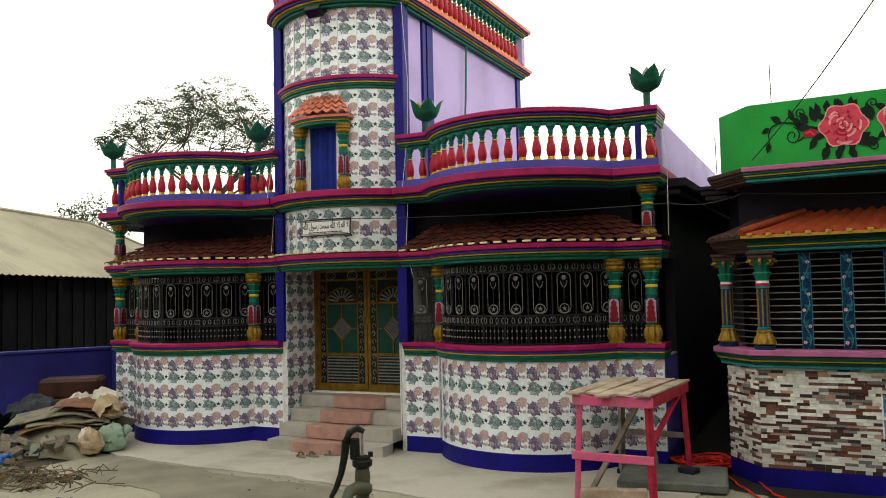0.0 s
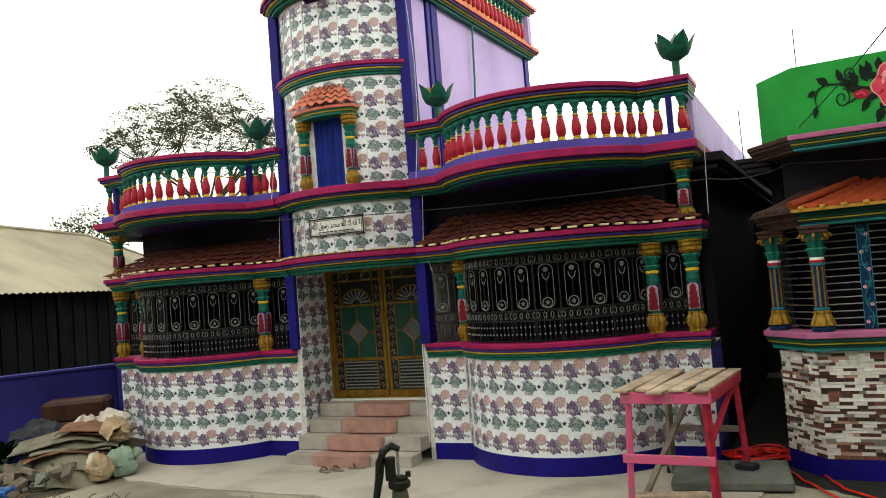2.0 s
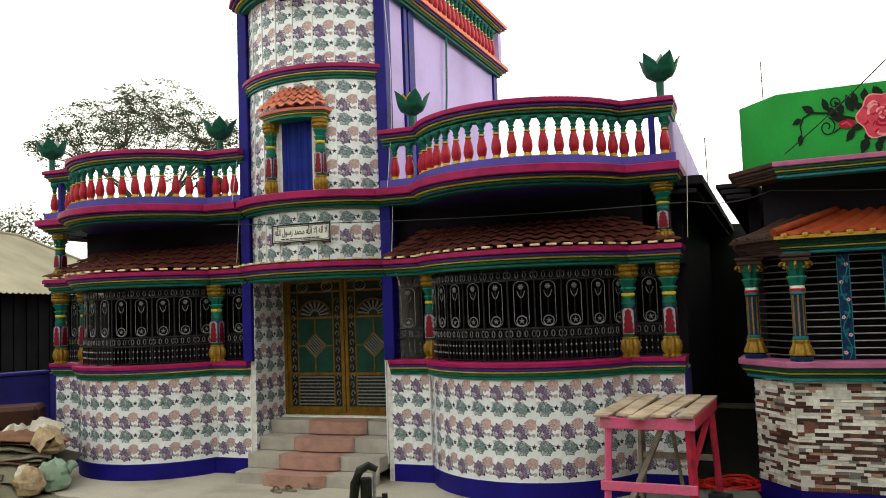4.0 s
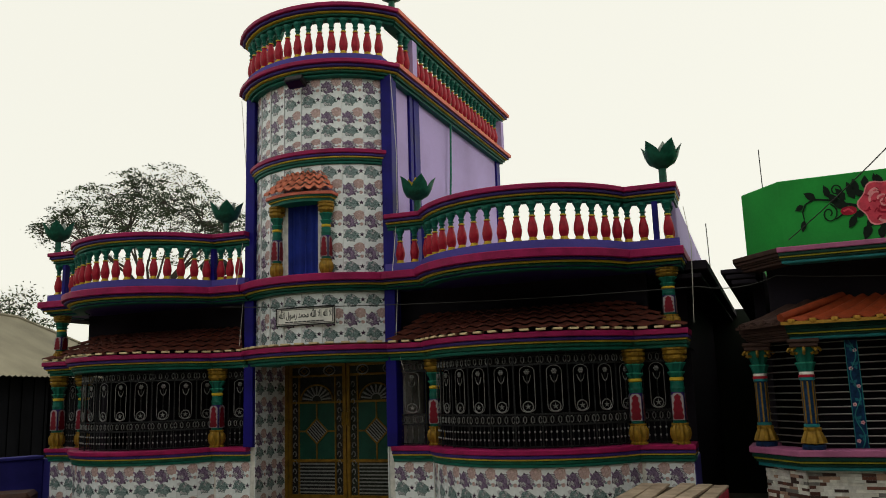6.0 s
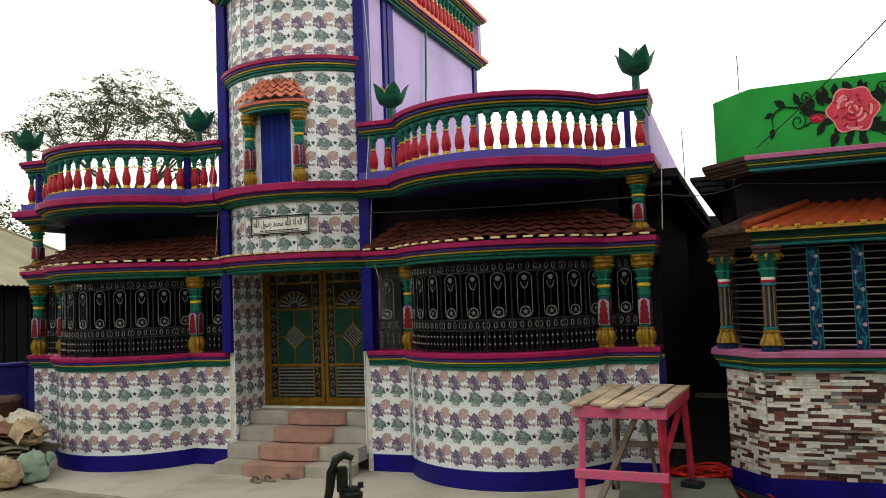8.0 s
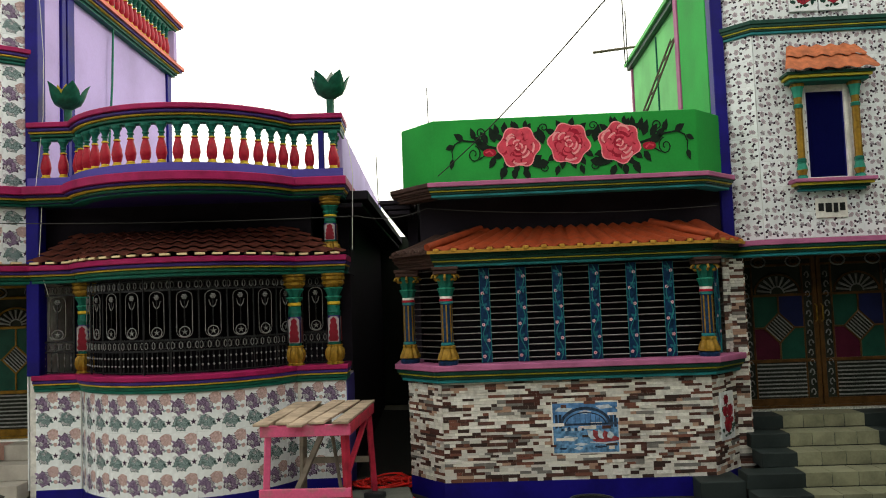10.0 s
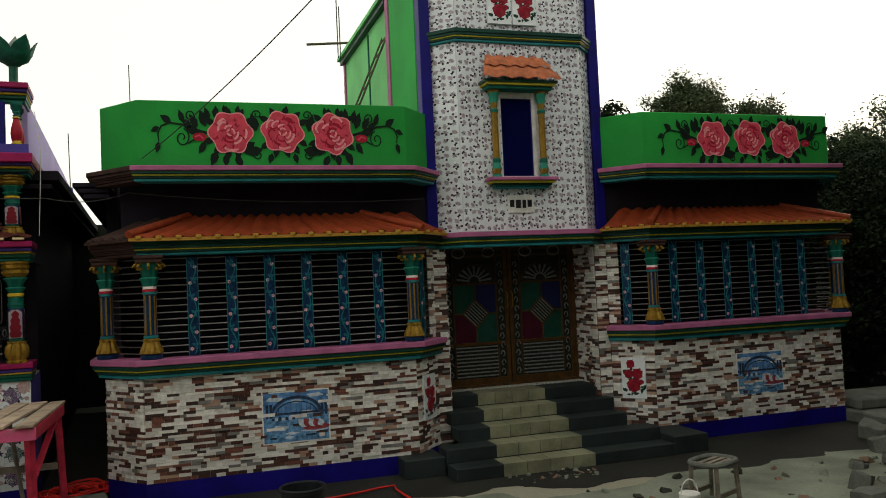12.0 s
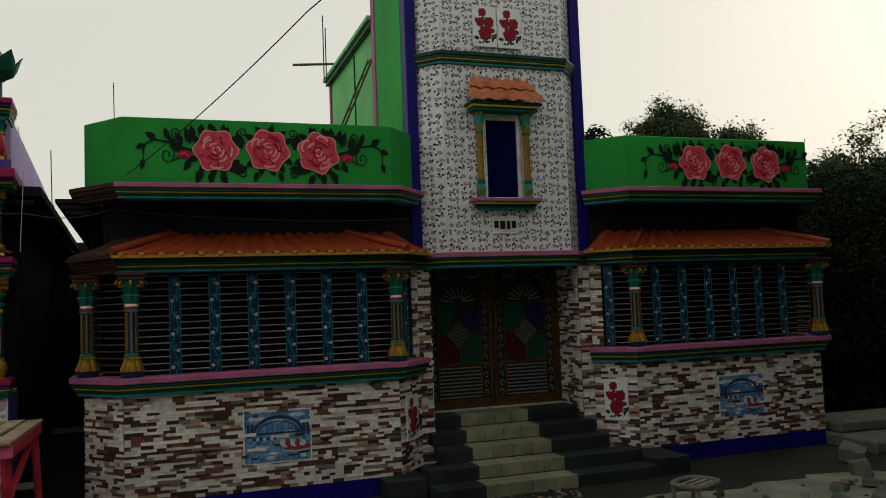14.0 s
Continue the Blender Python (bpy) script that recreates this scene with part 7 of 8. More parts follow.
for i in range(130):
    x, y = rng.gauss(-8.5, 0.5), rng.gauss(6.15, 0.3)
    a, L = rng.uniform(0, math.pi), rng.uniform(0.12, 0.45)
    twigs.tube([(x, y, 0.02 + rng.uniform(0, 0.1)), (x + L * 0.5 * math.cos(a), y + L * 0.5 * math.sin(a), 0.05 + rng.uniform(0, 0.1)), (x + L * math.cos(a + 0.2), y + L * math.sin(a + 0.2), 0.01 + rng.uniform(0, 0.1))], 0.006, 4)
tagged(part("twigs", twigs, material("dry_straw", (0.12, 0.085, 0.055), 0.95, var=0.5, scale=3)), "scattered dry twigs and straw", "twigs", kind="stuff")
BOARD = material("brown_board", (0.17, 0.085, 0.05), 0.85, var=0.4)
rgs = random.Random(31)
for k in range(15):
    mt = (SHEET, SHEET, DARKSHEET, SHEET, BOARD)[k % 5]
    bent_sheet(-10.0 + rgs.uniform(-0.14, 0.14), 7.95 + rgs.uniform(-0.12, 0.12), 0.16 + 0.03 * k, rgs.uniform(1.0, 1.35), rgs.uniform(0.55, 0.85), rgs.uniform(0.03, 0.09), 36 + rgs.uniform(-14, 14), rgs.uniform(3, 12), mt, "flat old grey-brown sheet in a loose stack", k)
for k, (x, y, z, w, d, bend, rot, tilt, mt) in enumerate(((-9.75, 7.55, 0.34, 1.2, 0.5, 0.16, 38, 34, SHEET), (-9.55, 7.35, 0.16, 0.9, 0.45, 0.14, 42, 30, SHEET), (-9.75, 8.0, 0.66, 0.85, 0.36, 0.03, 28, 14, BOARD), (-8.9, 6.3, 0.04, 0.7, 0.35, 0.02, 25, 8, SHEET), (-9.3, 6.0, 0.04, 0.9, 0.3, 0.02, -10, 5, RAWWOOD), (-8.4, 6.0, 0.03, 0.6, 0.25, 0.02, 60, 6, SHEET))):
    bent_sheet(x, y, z, w, d, bend, rot, tilt, mt, "bent old grey-brown sheet slipping off the stack", k + 20)
crumpled(-9.72, 8.3, 0.74, 0.5, 0.34, SACKWHITE, "crumpled empty white woven sack on the sheets", 1, 20, 12)
crumpled(-9.5, 8.1, 0.68, 0.5, 0.36, SACKTAN, "crumpled tan paper sack on the stored sheets", 4, -25, 20)
crumpled(-9.95, 8.1, 0.7, 0.42, 0.3, SACKWHITE, "crumpled empty white woven sack on the sheets", 6, 60, 25)
sack(-9.5, 8.2, 0.5, 0.2, SACKTAN, "tan paper sack on the stored sheets", 4, 1.2, 0.9, 0.6, -30)
# Added dark sheet: stands in for the shadow and dark plants by the chest.
crumpled(-11.0, 8.15, 0.62, 0.75, 0.5, material("dark_gap_filler", (0.02, 0.022, 0.03), 0.6, var=0.4), "added dark sheet standing in for shadow and plants by the chest", 9, 30, 15)
sack(-9.2, 8.0, 0.17, 0.22, SACKTEAL, "teal and white woven sack on the ground", 7, 0.9, 0.8, 1.0, 70)
sack(-9.45, 7.8, 0.17, 0.2, SACKWHITE, "dirty white sack leaning on the heap", 9, 0.8, 0.8, 1.0, 200)
sack(-9.25, 7.7, 0.16, 0.2, SACKTAN, "torn tan paper sack on the ground", 12, 0.8, 0.8, 1.0, 120)
sack(-10.3, 6.2, 0.1, 0.13, SACKTEAL, "crumpled green plastic bag in the rubble", 15, 1.3, 1, 0.6)
sack(-9.55, 6.55, 0.14, 0.13, PLASTICBLUE, "crumpled blue plastic bag in the rubble", 16, 1.2, 1, 0.6)

def broken_slab(x, y, r, th, rot, tx, ty, seed):
    """A broken piece of concrete slab with a ragged outline."""
    rg = random.Random(seed)
    n = 9
    out = [(r * rg.uniform(0.65, 1.15) * math.cos(2 * math.pi * k / n) * 1.25, r * rg.uniform(0.65, 1.15) * math.sin(2 * math.pi * k / n) * 0.85) for k in range(n)]
    top = [(p * rg.uniform(0.86, 0.97), q * rg.uniform(0.86, 0.97), th * rg.uniform(0.85, 1.1)) for p, q in out]
    mb = MB().add([(p, q, 0) for p, q in out] + [(p, q, th * 0.7) for p, q in out] + top + [(0, 0, th * 1.05)], [tuple(range(n - 1, -1, -1))] + [(j * n + i, j * n + (i + 1) % n, (j + 1) * n + (i + 1) % n, (j + 1) * n + i) for j in range(2) for i in range(n)] + [(2 * n + i, 2 * n + (i + 1) % n, 3 * n) for i in range(n)])
    return tagged(part("concrete_chunk", mb, CONCRETE, m=pose(x, y, -0.03, tx, ty, rot), smooth=15), "broken pale concrete slab piece on the ground", "rubble", "broken concrete pieces")


rg2 = random.Random(77)
for k, (x, y, r, z) in enumerate(((4.75, 5.85, 0.3, 0), (5.35, 6.25, 0.26, 0), (5.8, 6.4, 0.4, 0), (6.15, 6.85, 0.34, 0), (6.7, 6.75, 0.42, 0), (7.2, 7.4, 0.36, 0), (5.25, 5.6, 0.3, 0), (6.05, 5.9, 0.38, 0), (6.9, 7.9, 0.3, 0), (7.6, 7.2, 0.42, 0), (5.65, 5.3, 0.34, 0), (6.6, 6.1, 0.3, 0), (4.5, 5.5, 0.2, 0), (7.9, 7.8, 0.4, 0), (5.0, 6.35, 0.18, 0), (7.0, 6.3, 0.35, 0), (8.2, 8.3, 0.3, 0), (5.6, 6.9, 0.16, 0), (4.9, 5.2, 0.25, 0), (6.35, 7.3, 0.2, 0))):
    broken_slab(x + 0.25, y, r * 0.62, rg2.uniform(0.08, 0.2), rg2.uniform(0, 360), rg2.uniform(-16, 16), rg2.uniform(-16, 16), k)
patch("grey_sand", [(0.6, 7.8), (1.5, 7.85), (2.9, 7.6), (5.0, 7.45), (7.5, 7.35), (11.3, 7.3), (11.3, 1.0), (0.4, 1.0), (0.3, 6.5)], 0.004, 0.004, material("grey_green_sand", (0.2, 0.22, 0.17), 0.95, var=0.45, scale=1.5, bump=0.6, fine=30), "grey sandy ground strewn with grit", 14, 0.3)
rub = MB()
for i in range(520):
    x, y = rng.uniform(3.0, 7.8), rng.uniform(5.2, 7.8)
    if y > 7.3 - 0.1 * x + 0.6 or rng.random() > (x - 2.2) / 5.0:
        continue
    s = rng.choice((0.012, 0.02, 0.035, 0.06)) * rng.uniform(0.7, 1.3)
    rub.box(-s, s, -s * 0.7, s * 0.7, -s * 0.4, s * 0.4, 0, pose(x, y, s * 0.3 - 0.015, rng.uniform(-40, 40), rng.uniform(-40, 40), rng.uniform(0, 360)))
for i in range(260):
    x, y = rng.uniform(-8.5, -1.0), rng.uniform(4.6, 7.6)
    s = rng.choice((0.006, 0.01, 0.018)) * rng.uniform(0.7, 1.3)
    rub.box(-s, s, -s * 0.7, s * 0.7, -s * 0.4, s * 0.4, 0, pose(x, y, s * 0.2 - 0.01, rng.uniform(-40, 40), rng.uniform(-40, 40), rng.uniform(0, 360)))
for i in range(40):
    x, y = rng.uniform(2.6, 3.6), rng.uniform(8.0, 8.4)
    s = rng.choice((0.012, 0.02, 0.03))
    rub.box(-s, s, -s * 0.7, s * 0.7, -s * 0.3, s * 0.3, 0, pose(x, y, s * 0.3, rng.uniform(-30, 30), rng.uniform(-30, 30), rng.uniform(0, 360)))
tagged(part("pebbles", rub, RUBBLE, smooth=0), "scattered pebbles and mortar crumbs on the ground", "pebbles", kind="stuff")


def blade_plant(x, y, z, n, L, label, seed, up=1.0):
    p = base("plant", pose(x, y, z), label, "plant")
    rg = random.Random(seed)
    for k in range(n):
        a = 2 * math.pi * k / n + rg.uniform(-0.3, 0.3)
        u = rg.uniform(0.5, 1.0) * up
        mb = MB()
        vs = []
        for i in range(7):
            t = i / 6
            r = L * t * (1 - 0.25 * u)
            zz = L * (u * t - 0.55 * t * t)
            w = 0.05 * L * 2 * math.sin(math.pi * (0.12 + 0.88 * t)) + 0.003
            vs += [(r * math.cos(a) - w * math.sin(a), r * math.sin(a) + w * math.cos(a), zz), (r * math.cos(a), r * math.sin(a), zz - 0.015), (r * math.cos(a) + w * math.sin(a), r * math.sin(a) - w * math.cos(a), zz)]
        part("leaf", mb.add(vs, [(i * 3 + j, i * 3 + j + 1, i * 3 + j + 4, i * 3 + j + 3) for i in range(6) for j in range(2)]), LEAFDARK, p)


blade_plant(-11.5, 7.9, 0.1, 30, 0.62, "dark long-leaved plant by the violet wall", 3, 1.2)

# ---- boundary wall and tin-roofed house ----
INDIGO = material("indigo_wall_paint", (0.024, 0.022, 0.17), 0.8, var=0.4, scale=1.5)
wallm = pose(-11.3, 9.75, 0, 0, 0, math.degrees(math.atan2(-2.28, -1.09)))
bw = tagged(part("boundary_wall", MB().box(0, 9.0, -0.1, 0.1, -0.05, 1.27).box(-0.0, 9.0, -0.13, 0.13, 1.272, 1.32), INDIGO, m=wallm, bevel=0.01), "low violet painted boundary wall", "wall", kind="structure")
tagged(part("boundary_wall", MB().box(-11.45, -10.2, 9.72, 9.9, -0.05, 1.27), INDIGO, bevel=0.01), "short violet wall joining the house corner", "wall", kind="structure")
TIN = material("pale_corrugated_tin", (0.27, 0.25, 0.185), 0.55, 0.2, var=0.25, scale=0.8, bump=0.1)
# Near-black, hardly glossy: shade under the eave is put into the wall colour.
SHADED_TIMBER = material("shade_dark_timber_wall", (0.005, 0.0055, 0.007), 0.9, var=0.4, scale=2, spec=0.02)
barn = base("tin_roofed_house", pose(0, 0, 0), "single-storey house with a pale corrugated tin hip roof", "house")
E0, E1 = Vector((-13.7, 6.0, 2.68)), Vector((-19.9, 22.2, 2.7))
along = (E1 - E0).normalized()
backv = Vector((along.y, -along.x, 0)) * -1
if backv.x > 0:
    backv = -backv
R0, R1 = E0 + along * 3.4 + backv * 3.5, E1 - along * 3.0 + backv * 3.5
R0.z = R1.z = 4.62
mb = MB()
N = 150
for (a, b, c, d) in ((E0, E1, R0, R1), (E1 + backv * 7, E0 + backv * 7, R1, R0)):
    vs = []
    for i in range(N + 1):
        t = i / N
        lift = Vector((0, 0, 0.02 if i % 2 else -0.02))
        vs += [a.lerp(b, t) + lift, c.lerp(d, t) + lift]
    mb.add(vs, [(2 * i, 2 * i + 2, 2 * i + 3, 2 * i + 1) for i in range(N)])
part("roof", mb, TIN, barn, smooth=0)
mb = MB()
for a, b, c in ((E0 + backv * 7, E0, R0), (E1, E1 + backv * 7, R1)):
    vs = []
    for i in range(61):
        lift = Vector((0, 0, 0.02 if i % 2 else -0.02))
        vs += [a.lerp(b, i / 60) + lift, c + lift]
    mb.add(vs, [(2 * i, 2 * i + 2, 2 * i + 3, 2 * i + 1) for i in range(60)])
part("roof_hip", mb, TIN, barn, smooth=0)
part("ridge_cap", MB().tube([E0 + Vector((0, 0, 0.03)), R0 + Vector((0, 0, 0.04)), R1 + Vector((0, 0, 0.04)), E1 + Vector((0, 0, 0.03))], 0.05, 6), TIN, barn)
part("finial", MB().lathe([(0.05, 0, 0), (0.02, 0.1, 0), (0.06, 0.16, 0), (0.01, 0.28, 0)], 8, R0 + Vector((0, 0, 0.05))), BLACKIRON, barn)
mb = MB()
w0, w1 = E0 + along * 0.5 + backv * 0.7, E1 - along * 0.5 + backv * 0.7
wm = Matrix.Translation((w0.x, w0.y, -0.05)) @ Matrix.Rotation(math.atan2(along.y, along.x), 4, "Z")
LW = (w1 - w0).length
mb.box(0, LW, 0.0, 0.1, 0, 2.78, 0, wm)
part("wall", mb, SHADED_TIMBER, barn, smooth=0)
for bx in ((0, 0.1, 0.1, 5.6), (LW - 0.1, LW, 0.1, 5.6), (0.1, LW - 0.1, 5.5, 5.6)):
    part("wall", MB().box(*bx, 0, 2.7, 0, wm), SHADED_TIMBER, barn)
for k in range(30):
    part("batten", MB().box(LW * k / 30, LW * k / 30 + 0.05, -0.03, -0.002, 0, 2.72, 0, wm), SHADED_TIMBER, barn)
for k in range(6):
    p = E0.lerp(E1, (k + 0.5) / 6) + backv * 0.15
    part("post", MB().box(p.x - 0.05, p.x + 0.05, p.y - 0.05, p.y + 0.05, -0.05, 2.66), SHADED_TIMBER, barn)


# ---- trees ----
def tree(x, y, h0, crown, name_label, seed, leaf_n, leaf_s, mt, spread=1.0, clumps=26, flat=0.6, trunk_r=0.16):
    """Tapered trunk, limbs, twigs and a ragged crown of small leaves."""
    t = base("tree", pose(x, y, -0.03), name_label, "tree")
    rg = random.Random(seed)
    cx, cz, rx, rz2 = crown
    mb = MB()
    mb.tube([(0, 0, 0), (0.1, 0.05, h0 * 0.5), (cx * 0.4, 0, h0)], [trunk_r, trunk_r * 0.8, trunk_r * 0.6], 9)
    tips = []
    fork = Vector((cx * 0.4, 0, h0))
    for k in range(clumps):
        a = rg.uniform(0, 2 * math.pi)
        r = math.sqrt(rg.random())
        top = Vector((cx + rx * r * math.cos(a), rx * r * math.sin(a), cz + rz2 * math.sqrt(1 - 0.9 * r * r) * rg.uniform(0.35, 1.0) - rz2 * 0.1 * r))
        mid = fork.lerp(top, 0.5) + Vector((rg.uniform(-0.3, 0.3), rg.uniform(-0.3, 0.3), -0.15 + rg.uniform(-0.1, 0.2)))
        mb.tube([fork, fork.lerp(mid, 0.5) + Vector((0, 0, 0.1)), mid, top], [trunk_r * 0.38, trunk_r * 0.26, trunk_r * 0.17, trunk_r * 0.06], 5)
        tips.append(top)
        for q in range(3):
            e = top + Vector((rg.gauss(0, 0.5), rg.gauss(0, 0.5), rg.gauss(0.0, 0.3))) * spread
            mb.tube([mid.lerp(top, 0.5 + 0.15 * q), e], [trunk_r * 0.08, trunk_r * 0.03], 4)
            tips.append(e)
    part("trunk", mb, BARK, t)
    vs, fs = [], []
    per = leaf_n // len(tips)
    for tip in tips:
        sp = rg.uniform(0.28, 0.5) * spread
        for k in range(per):
            c = tip + Vector((rg.gauss(0, sp), rg.gauss(0, sp), rg.gauss(0, sp * flat)))
            d = Vector((rg.gauss(0, 1), rg.gauss(0, 1), rg.gauss(0, 0.6))).normalized()
            s = d.cross(Vector((rg.gauss(0, 1), rg.gauss(0, 1), rg.gauss(0, 1)))).normalized()
            L = leaf_s * rg.uniform(0.6, 1.4)
            n0 = len(vs)
            vs += [c - d * L, c + s * L * 0.4, c + d * L, c - s * L * 0.4]
            fs.append((n0, n0 + 1, n0 + 2, n0 + 3))
    part("crown", MB().add(vs, fs), mt, t, smooth=0)["kind"] = "stuff"
    return t


def feathery_tree(x, y, h0, crown, name_label, seed, sprays, mt, trunk_r=0.14):
    """Open tree: limbs from a low fork, twigs, and flat sprays of fine leaves with sky between them."""
    t = base("tree", pose(x, y, -0.03), name_label, "tree")
    rg = random.Random(seed)
    cx, cz, rx, rz2 = crown
    fork = Vector((cx, 0, h0))
    mb = MB()
    mb.tube([(cx - 0.1, 0, 0), (cx - 0.05, 0.05, h0 * 0.5), fork], [trunk_r, trunk_r * 0.85, trunk_r * 0.7], 9)

    def dome(lo):
        a = rg.uniform(0, 2 * math.pi)
        r = math.sqrt(rg.random())
        lobe = 1 + 0.16 * math.sin(3 * a + 0.6)
        top = rz2 * max(0.03, 1 - r * r) ** 0.7 * (0.9 + 0.1 * math.sin(5 * r + 2 * a))
        return Vector((cx + rx * lobe * r * math.cos(a), rx * lobe * r * math.sin(a), cz + top * rg.uniform(lo, 1.0)))

    limbs, nodes = [], []
    for k in range(11):
        e = fork.lerp(dome(0.5), 0.72)
        m = fork.lerp(e, 0.5) + Vector((rg.uniform(-0.15, 0.15), rg.uniform(-0.15, 0.15), rg.uniform(-0.1, 0.15)))
        mb.tube([fork, m, e], [trunk_r * 0.4, trunk_r * 0.26, trunk_r * 0.14], 6)
        limbs += [m.lerp(e, q) for q in (0.0, 0.4, 0.7, 1.0)]
    for k in range(80):
        p = dome(0.3)
        b = min(limbs, key=lambda q: (q - p).length)
        e = b.lerp(p, 0.8)
        mb.tube([b, b.lerp(e, 0.5) + Vector((0, 0, -0.05)), e], [trunk_r * 0.16, trunk_r * 0.11, trunk_r * 0.06], 4)
        nodes.append(e)
    vs, fs = [], []
    for k in range(sprays):
        p = dome(0.42)
        b = min(nodes, key=lambda q: (q - p).length)
        mb.tube([b, p], [trunk_r * 0.06, trunk_r * 0.03], 3)
        w = rg.uniform(0.07, 0.17)
        tx, ty = rg.uniform(-0.3, 0.3), rg.uniform(-0.3, 0.3)
        for j in range(34):
            u, v = rg.gauss(0, w), rg.gauss(0, w)
            c = p + Vector((u, v, u * tx + v * ty - 0.9 * (u * u + v * v) + rg.gauss(0, 0.03)))
            d = Vector((rg.gauss(0, 1), rg.gauss(0, 1), rg.gauss(0, 0.4))).normalized()
            q = d.cross(Vector((rg.gauss(0, 1), rg.gauss(0, 1), rg.gauss(0, 1)))).normalized()
            L = rg.uniform(0.02, 0.05)
            n0 = len(vs)
            vs += [c - d * L, c + q * L * 0.45, c + d * L, c - q * L * 0.45]
            fs.append((n0, n0 + 1, n0 + 2, n0 + 3))
    part("trunk", mb, BARK, t)
    part("crown", MB().add(vs, fs), mt, t, smooth=0)["kind"] = "stuff"
    return t


BARK = material("dark_bark", (0.06, 0.05, 0.04), 0.95, var=0.4, scale=3, bump=0.5)
FOL_A = material("pale_foliage", (0.045, 0.068, 0.032), 0.7, var=0.6, scale=0.8, bump=0)
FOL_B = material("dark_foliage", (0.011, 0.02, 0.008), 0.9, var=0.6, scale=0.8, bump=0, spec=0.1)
FOL_C = material("far_foliage", (0.05, 0.07, 0.03), 0.7, var=0.6, scale=0.8, bump=0)
feathery_tree(-17.9, 18.7, 4.9, (0.4, 6.3, 2.9, 2.85), "spreading feathery tree behind the houses", 5, 620, FOL_A)
tree(-23.4, 18.9, 3.4, (0.0, 4.5, 1.0, 1.0), "small thin far tree", 8, 1500, 0.06, FOL_A, 0.6, 12, 0.5, 0.1)
tree(14.2, 20.4, 4.6, (0, 6.15, 1.0, 1.5), "dense round-crowned far tree", 11, 26000, 0.05, FOL_C, 0.4, 40, 0.8)
tree(15.9, 19.4, 4.4, (0, 5.85, 0.7, 1.05), "dense dark far tree crown", 12, 13000, 0.05, FOL_C, 0.35, 24, 0.8)
tree(12.4, 21.9, 4.9, (0, 6.75, 0.22, 0.5), "thin-crowned dark far tree", 13, 900, 0.07, FOL_B, 0.35, 6, 0.7, 0.06)
for x, y, h, r, top, sd in ((15.0, 15.4, 2.6, 0.9, 5.5, 41), (16.4, 15.4, 2.6, 1.0, 5.9, 42), (18.0, 15.4, 2.6, 1.1, 5.8, 43)):
    tree(x, y, h, (0, h + 0.6, r, top - h - 0.6), "grey-green tree crown rising behind the dark trees", sd, 22000, 0.05, FOL_C, 0.5, 36, 0.8, 0.14)
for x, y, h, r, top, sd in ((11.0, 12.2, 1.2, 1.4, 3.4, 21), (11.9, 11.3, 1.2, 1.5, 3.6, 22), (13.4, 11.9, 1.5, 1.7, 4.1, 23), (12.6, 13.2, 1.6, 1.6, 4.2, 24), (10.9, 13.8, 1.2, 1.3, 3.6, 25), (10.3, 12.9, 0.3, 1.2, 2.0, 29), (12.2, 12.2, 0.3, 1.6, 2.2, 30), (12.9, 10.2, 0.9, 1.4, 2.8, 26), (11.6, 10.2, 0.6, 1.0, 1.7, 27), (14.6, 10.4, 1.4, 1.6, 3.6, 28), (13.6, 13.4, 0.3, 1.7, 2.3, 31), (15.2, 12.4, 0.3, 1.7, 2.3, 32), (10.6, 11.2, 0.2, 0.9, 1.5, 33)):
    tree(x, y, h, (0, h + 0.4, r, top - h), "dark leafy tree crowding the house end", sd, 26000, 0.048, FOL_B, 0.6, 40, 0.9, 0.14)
# Unseen tree, added to darken the right wing and the ground before it.
tree(9.9, 3.9, 2.6, (0, 4.4, 2.6, 3.6), "tall unseen tree added to shade the right side of the yard", 51, 26000, 0.12, FOL_B, 1.0, 60, 0.9, 0.2)
# Out of view: trees mirrored in the window, set to block sky light.
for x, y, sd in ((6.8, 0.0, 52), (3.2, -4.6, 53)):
    tree(x, y, 3.0, (0, 4.6, 2.8, 3.6), "tall dark leafy tree across the yard, unseen and set to block sky light", sd, 24000, 0.13, FOL_B, 1.0, 60, 0.9, 0.2)
blade_plant(11.0, 9.6, 0.9, 18, 1.5, "dark palm-like plant by the house end", 7, 1.1)
blade_plant(10.2, 8.6, 0.0, 12, 0.8, "low dark plant by the house end", 9, 1.3)

# ---- wires, pipes, ladder ----
WIRE = material("black_cable", (0.03, 0.03, 0.03), 0.6, var=0.3)
WHITEWIRE = material("white_cable", (0.6, 0.58, 0.55), 0.5, var=0.2)
PIPEGREEN = material("green_pipe", (0.01, 0.16, 0.1), 0.4, var=0.3)


def cable(pts, r, mt, label, sag=0.0):
    out = []
    for a, b in zip(pts, pts[1:]):
        a, b = Vector(a), Vector(b)
        for k in range(10):
            t = k / 10
            p = a.lerp(b, t)
            p.z -= sag * 4 * t * (1 - t)
            out.append(p)
    out.append(Vector(pts[-1]))
    return tagged(part("cable", MB().tube(out, r, 5), mt), label, "cable", "cables")


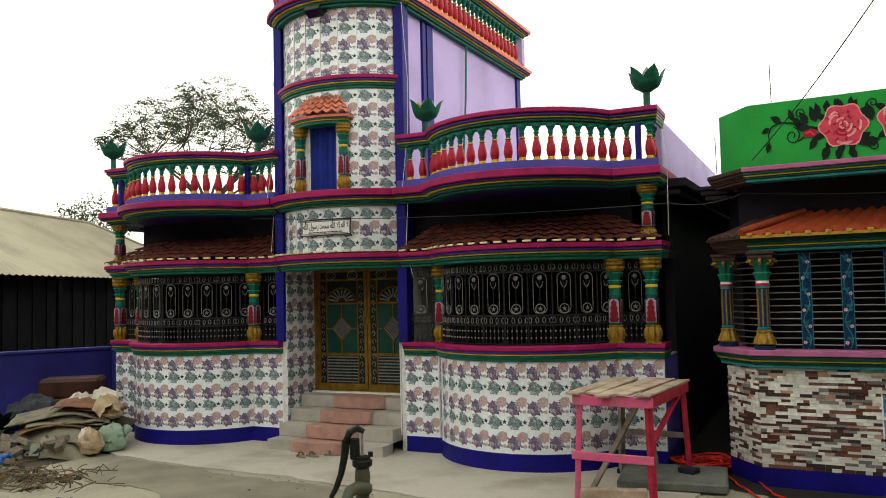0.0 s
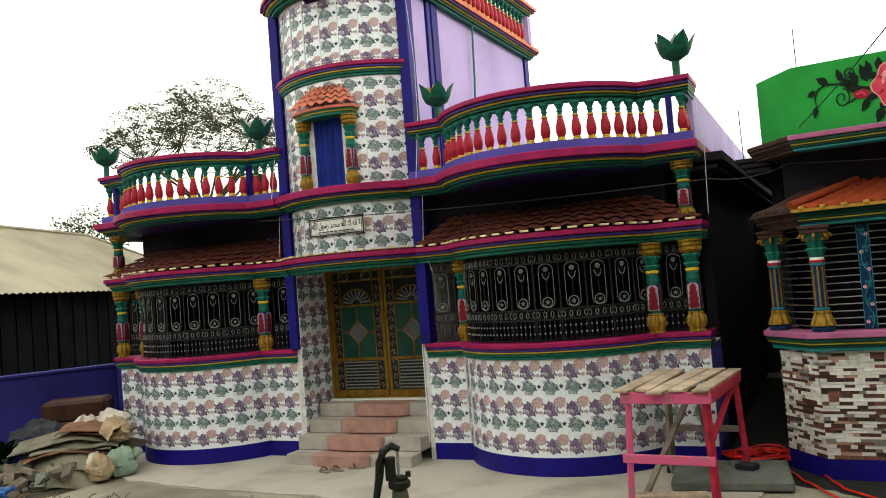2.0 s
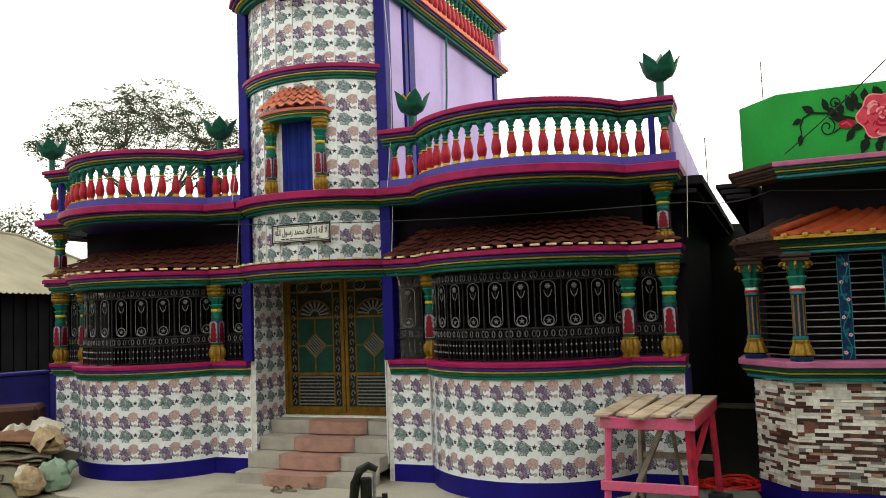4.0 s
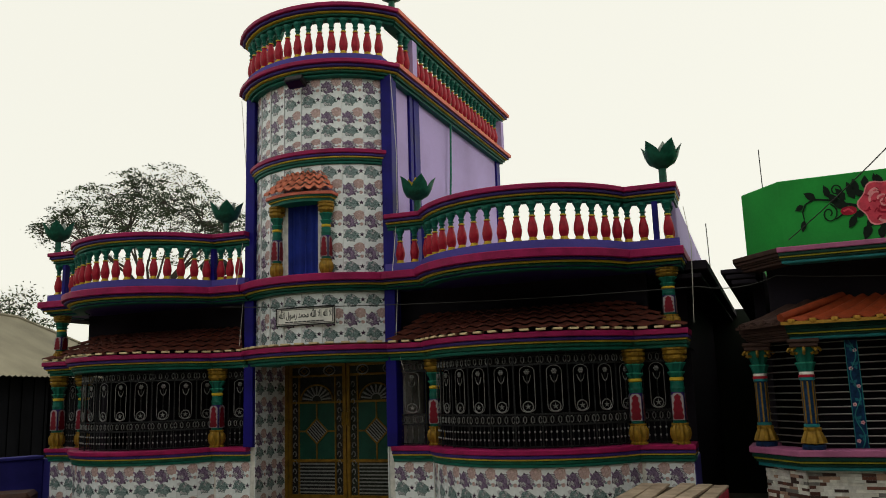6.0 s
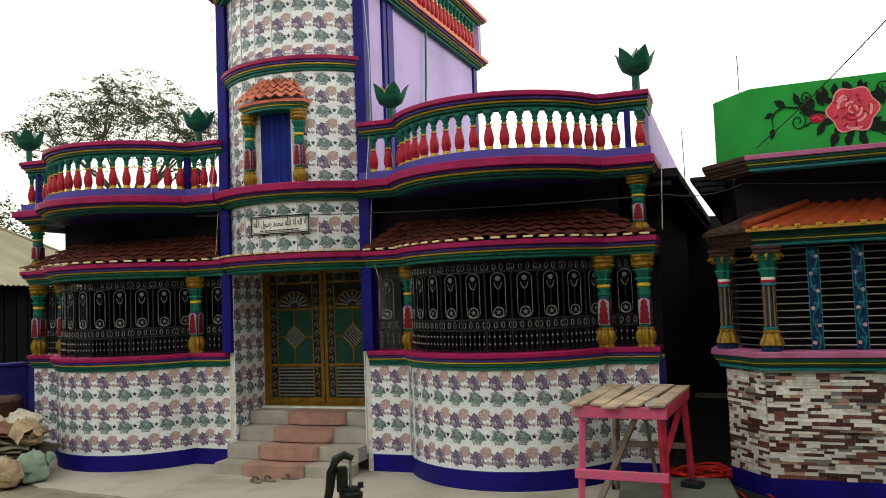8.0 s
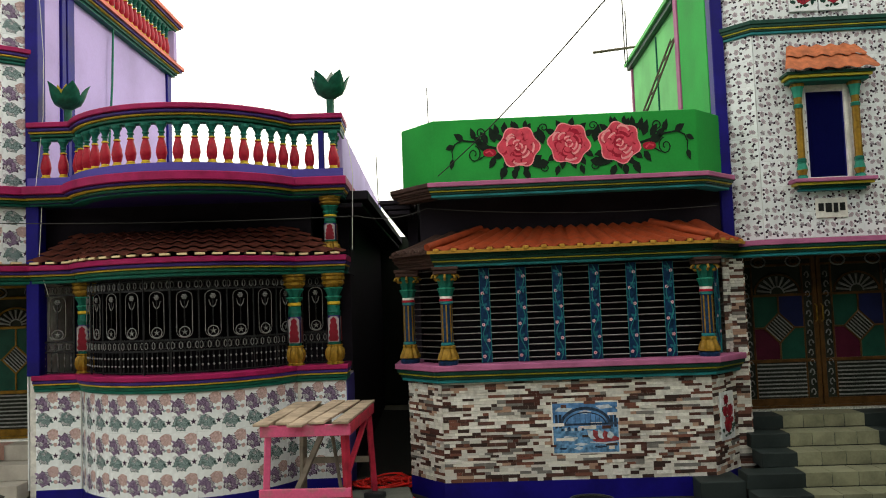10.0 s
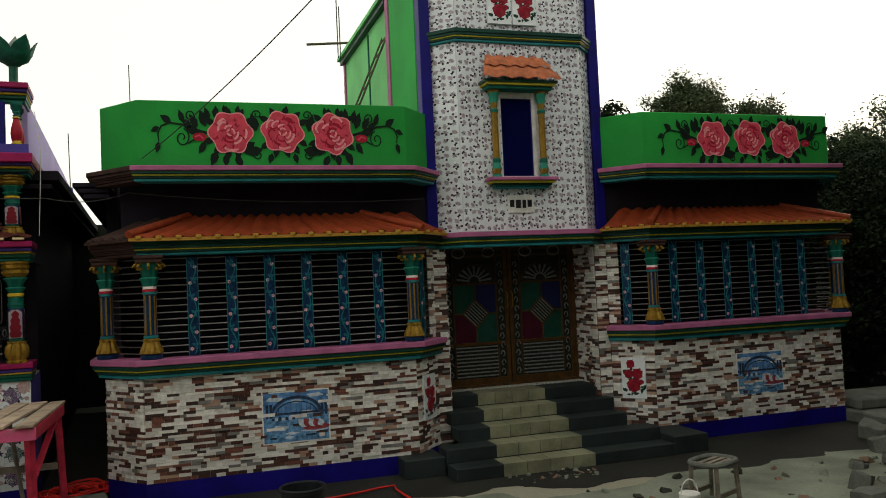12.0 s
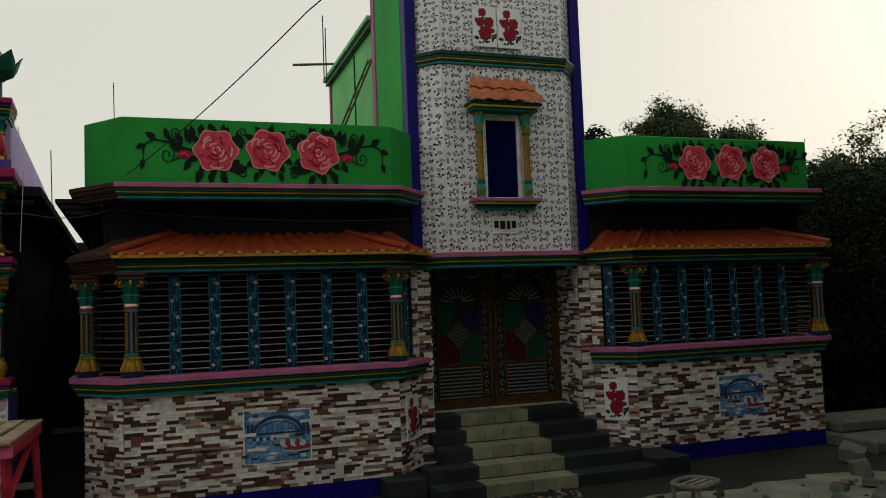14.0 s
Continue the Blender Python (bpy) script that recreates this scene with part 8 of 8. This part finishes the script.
HA, HB = HOUSE_A, HOUSE_B
cable([(-0.83, 8.96, 3.4), (0.36, 5.98, 4.08), (2.74, 0.02, 5.44)], 0.005, WIRE, "black twisted service cable", 0.05)
cable([HA @ Vector((-1.15, -0.45, 3.2)), HA @ Vector((4.6, -0.55, 3.02)), HB @ Vector((-4.4, 0.1, 3.1)), HB @ Vector((-1.3, 0.1, 3.0))], 0.005, WIRE, "thin dark cable slung between the houses", 0.06)
for u, v in ((1.1, -0.03), (-1.1, -0.03)):
    cable([HA @ Vector((u, v - 0.1, 6.02)), HA @ Vector((u + 0.02, v, 5.0)), HA @ Vector((u + 0.02, v - 0.02, 4.3)), HA @ Vector((u + 0.02, v - 0.2, 3.5)), HA @ Vector((u, v - 0.02, 3.3)), HA @ Vector((u, v - 0.1, 2.66)), HA @ Vector((u + 0.06, v, 2.3))], 0.004, WHITEWIRE, "white cable running down the tower corner")
cable([HA @ Vector((4.5, -0.3, 3.9)), HA @ Vector((4.55, -0.32, 3.5)), HA @ Vector((4.5, -0.1, 2.7))], 0.004, WHITEWIRE, "white cable at the balcony corner")
tagged(part("drain_pipe", MB().tube([HA @ Vector((1.1, 1.85, 4.2)), HA @ Vector((1.12, 1.95, 5.2)), HA @ Vector((1.12, 2.05, 6.55)), HA @ Vector((1.0, 2.05, 6.6))], 0.016, 8), PIPEGREEN), "thin green pipe up the lilac wall", "pipe")
lad = base("bamboo_ladder", HB, "narrow bamboo ladder leaning on the green wall", "ladder")
BAMB = material("grey_bamboo", (0.1, 0.085, 0.06), 0.8, var=0.4)
la, lb = Vector((-1.98, 2.36, 3.5)), Vector((-1.06, 2.36, 5.62))
for o in (-0.2, 0.2):
    part("rail", MB().tube([la + Vector((0, o, 0)), lb + Vector((0, o, 0))], 0.014, 6), BAMB, lad)
for k in range(9):
    p = la.lerp(lb, (k + 0.5) / 9)
    part("rung", MB().tube([p + Vector((0, -0.23, 0)), p + Vector((0, 0.23, 0))], 0.011, 6), BAMB, lad)
for u, v, z0, z1 in ((-1.25, 5.0, 5.98, 7.1), (-1.2, 5.05, 5.98, 6.9)):
    tagged(part("reinforcing_rod", MB().tube([HB @ Vector((u, v, z0)), HB @ Vector((u, v, z1))], 0.01, 5), IRON), "bare steel rod above the roof edge", "rod", "steel rods")
tagged(part("bamboo_pole", MB().tube([HB @ Vector((-1.8, 4.9, 6.16)), HB @ Vector((-0.9, 4.9, 6.24))], 0.022, 6), BAMB), "bamboo pole across the roof edge", "pole")
for p, h in ((HB @ Vector((-4.6, 4.9, 4.0)), 1.7), (HB @ Vector((7.66, 4.9, 4.0)), 1.6), (HB @ Vector((-5.5, 4.9, 3.4)), 1.2)):
    tagged(part("rod", MB().tube([(p.x, p.y, 3.3), (p.x - 0.02, p.y, p.z + h)], 0.008, 5), IRON), "thin upright aerial rod", "rod", "aerial rods")
pot = base("flower_pot", HA @ pose(-2.3, 1.0, 3.48), "brown plant pot on the roof behind the balusters", "pot")
part("pot", MB().lathe([(0.12, 0, 0), (0.18, 0.3, 0), (0.2, 0.31, 0), (0.2, 0.36, 0)], 16), REDWOOD, pot)
part("plant_leaves", lump(0.22, 3, 1, 1, 0.8, 8), LEAFDARK, pot, m=pose(0, 0, 0.5))

# ---- dark walls added round the yard to block sky light, mostly out of view ----
LIGHTBLOCK = material("light_block_dark", (0.025, 0.03, 0.024), 0.95, var=0.4, scale=0.6, spec=0.05)
for nm, b in (("yard_wall_back", (-26, 26, -7.2, -7.0, -0.1, 6.5)), ("yard_wall_east", (11.5, 11.7, -7, 9.6, -0.1, 9)), ("yard_wall_north", (8.3, 24, 17.0, 17.2, -0.1, 3.2)), ("alley_end_wall", (-3.6, 0.4, 17.3, 17.5, -0.1, 3.45)), ("yard_wall_west", (-26.2, -26, -7, 6, -0.1, 6))):
    tagged(part(nm, MB().box(*b), LIGHTBLOCK), "plain dark wall added to block sky light", "wall", kind="structure")
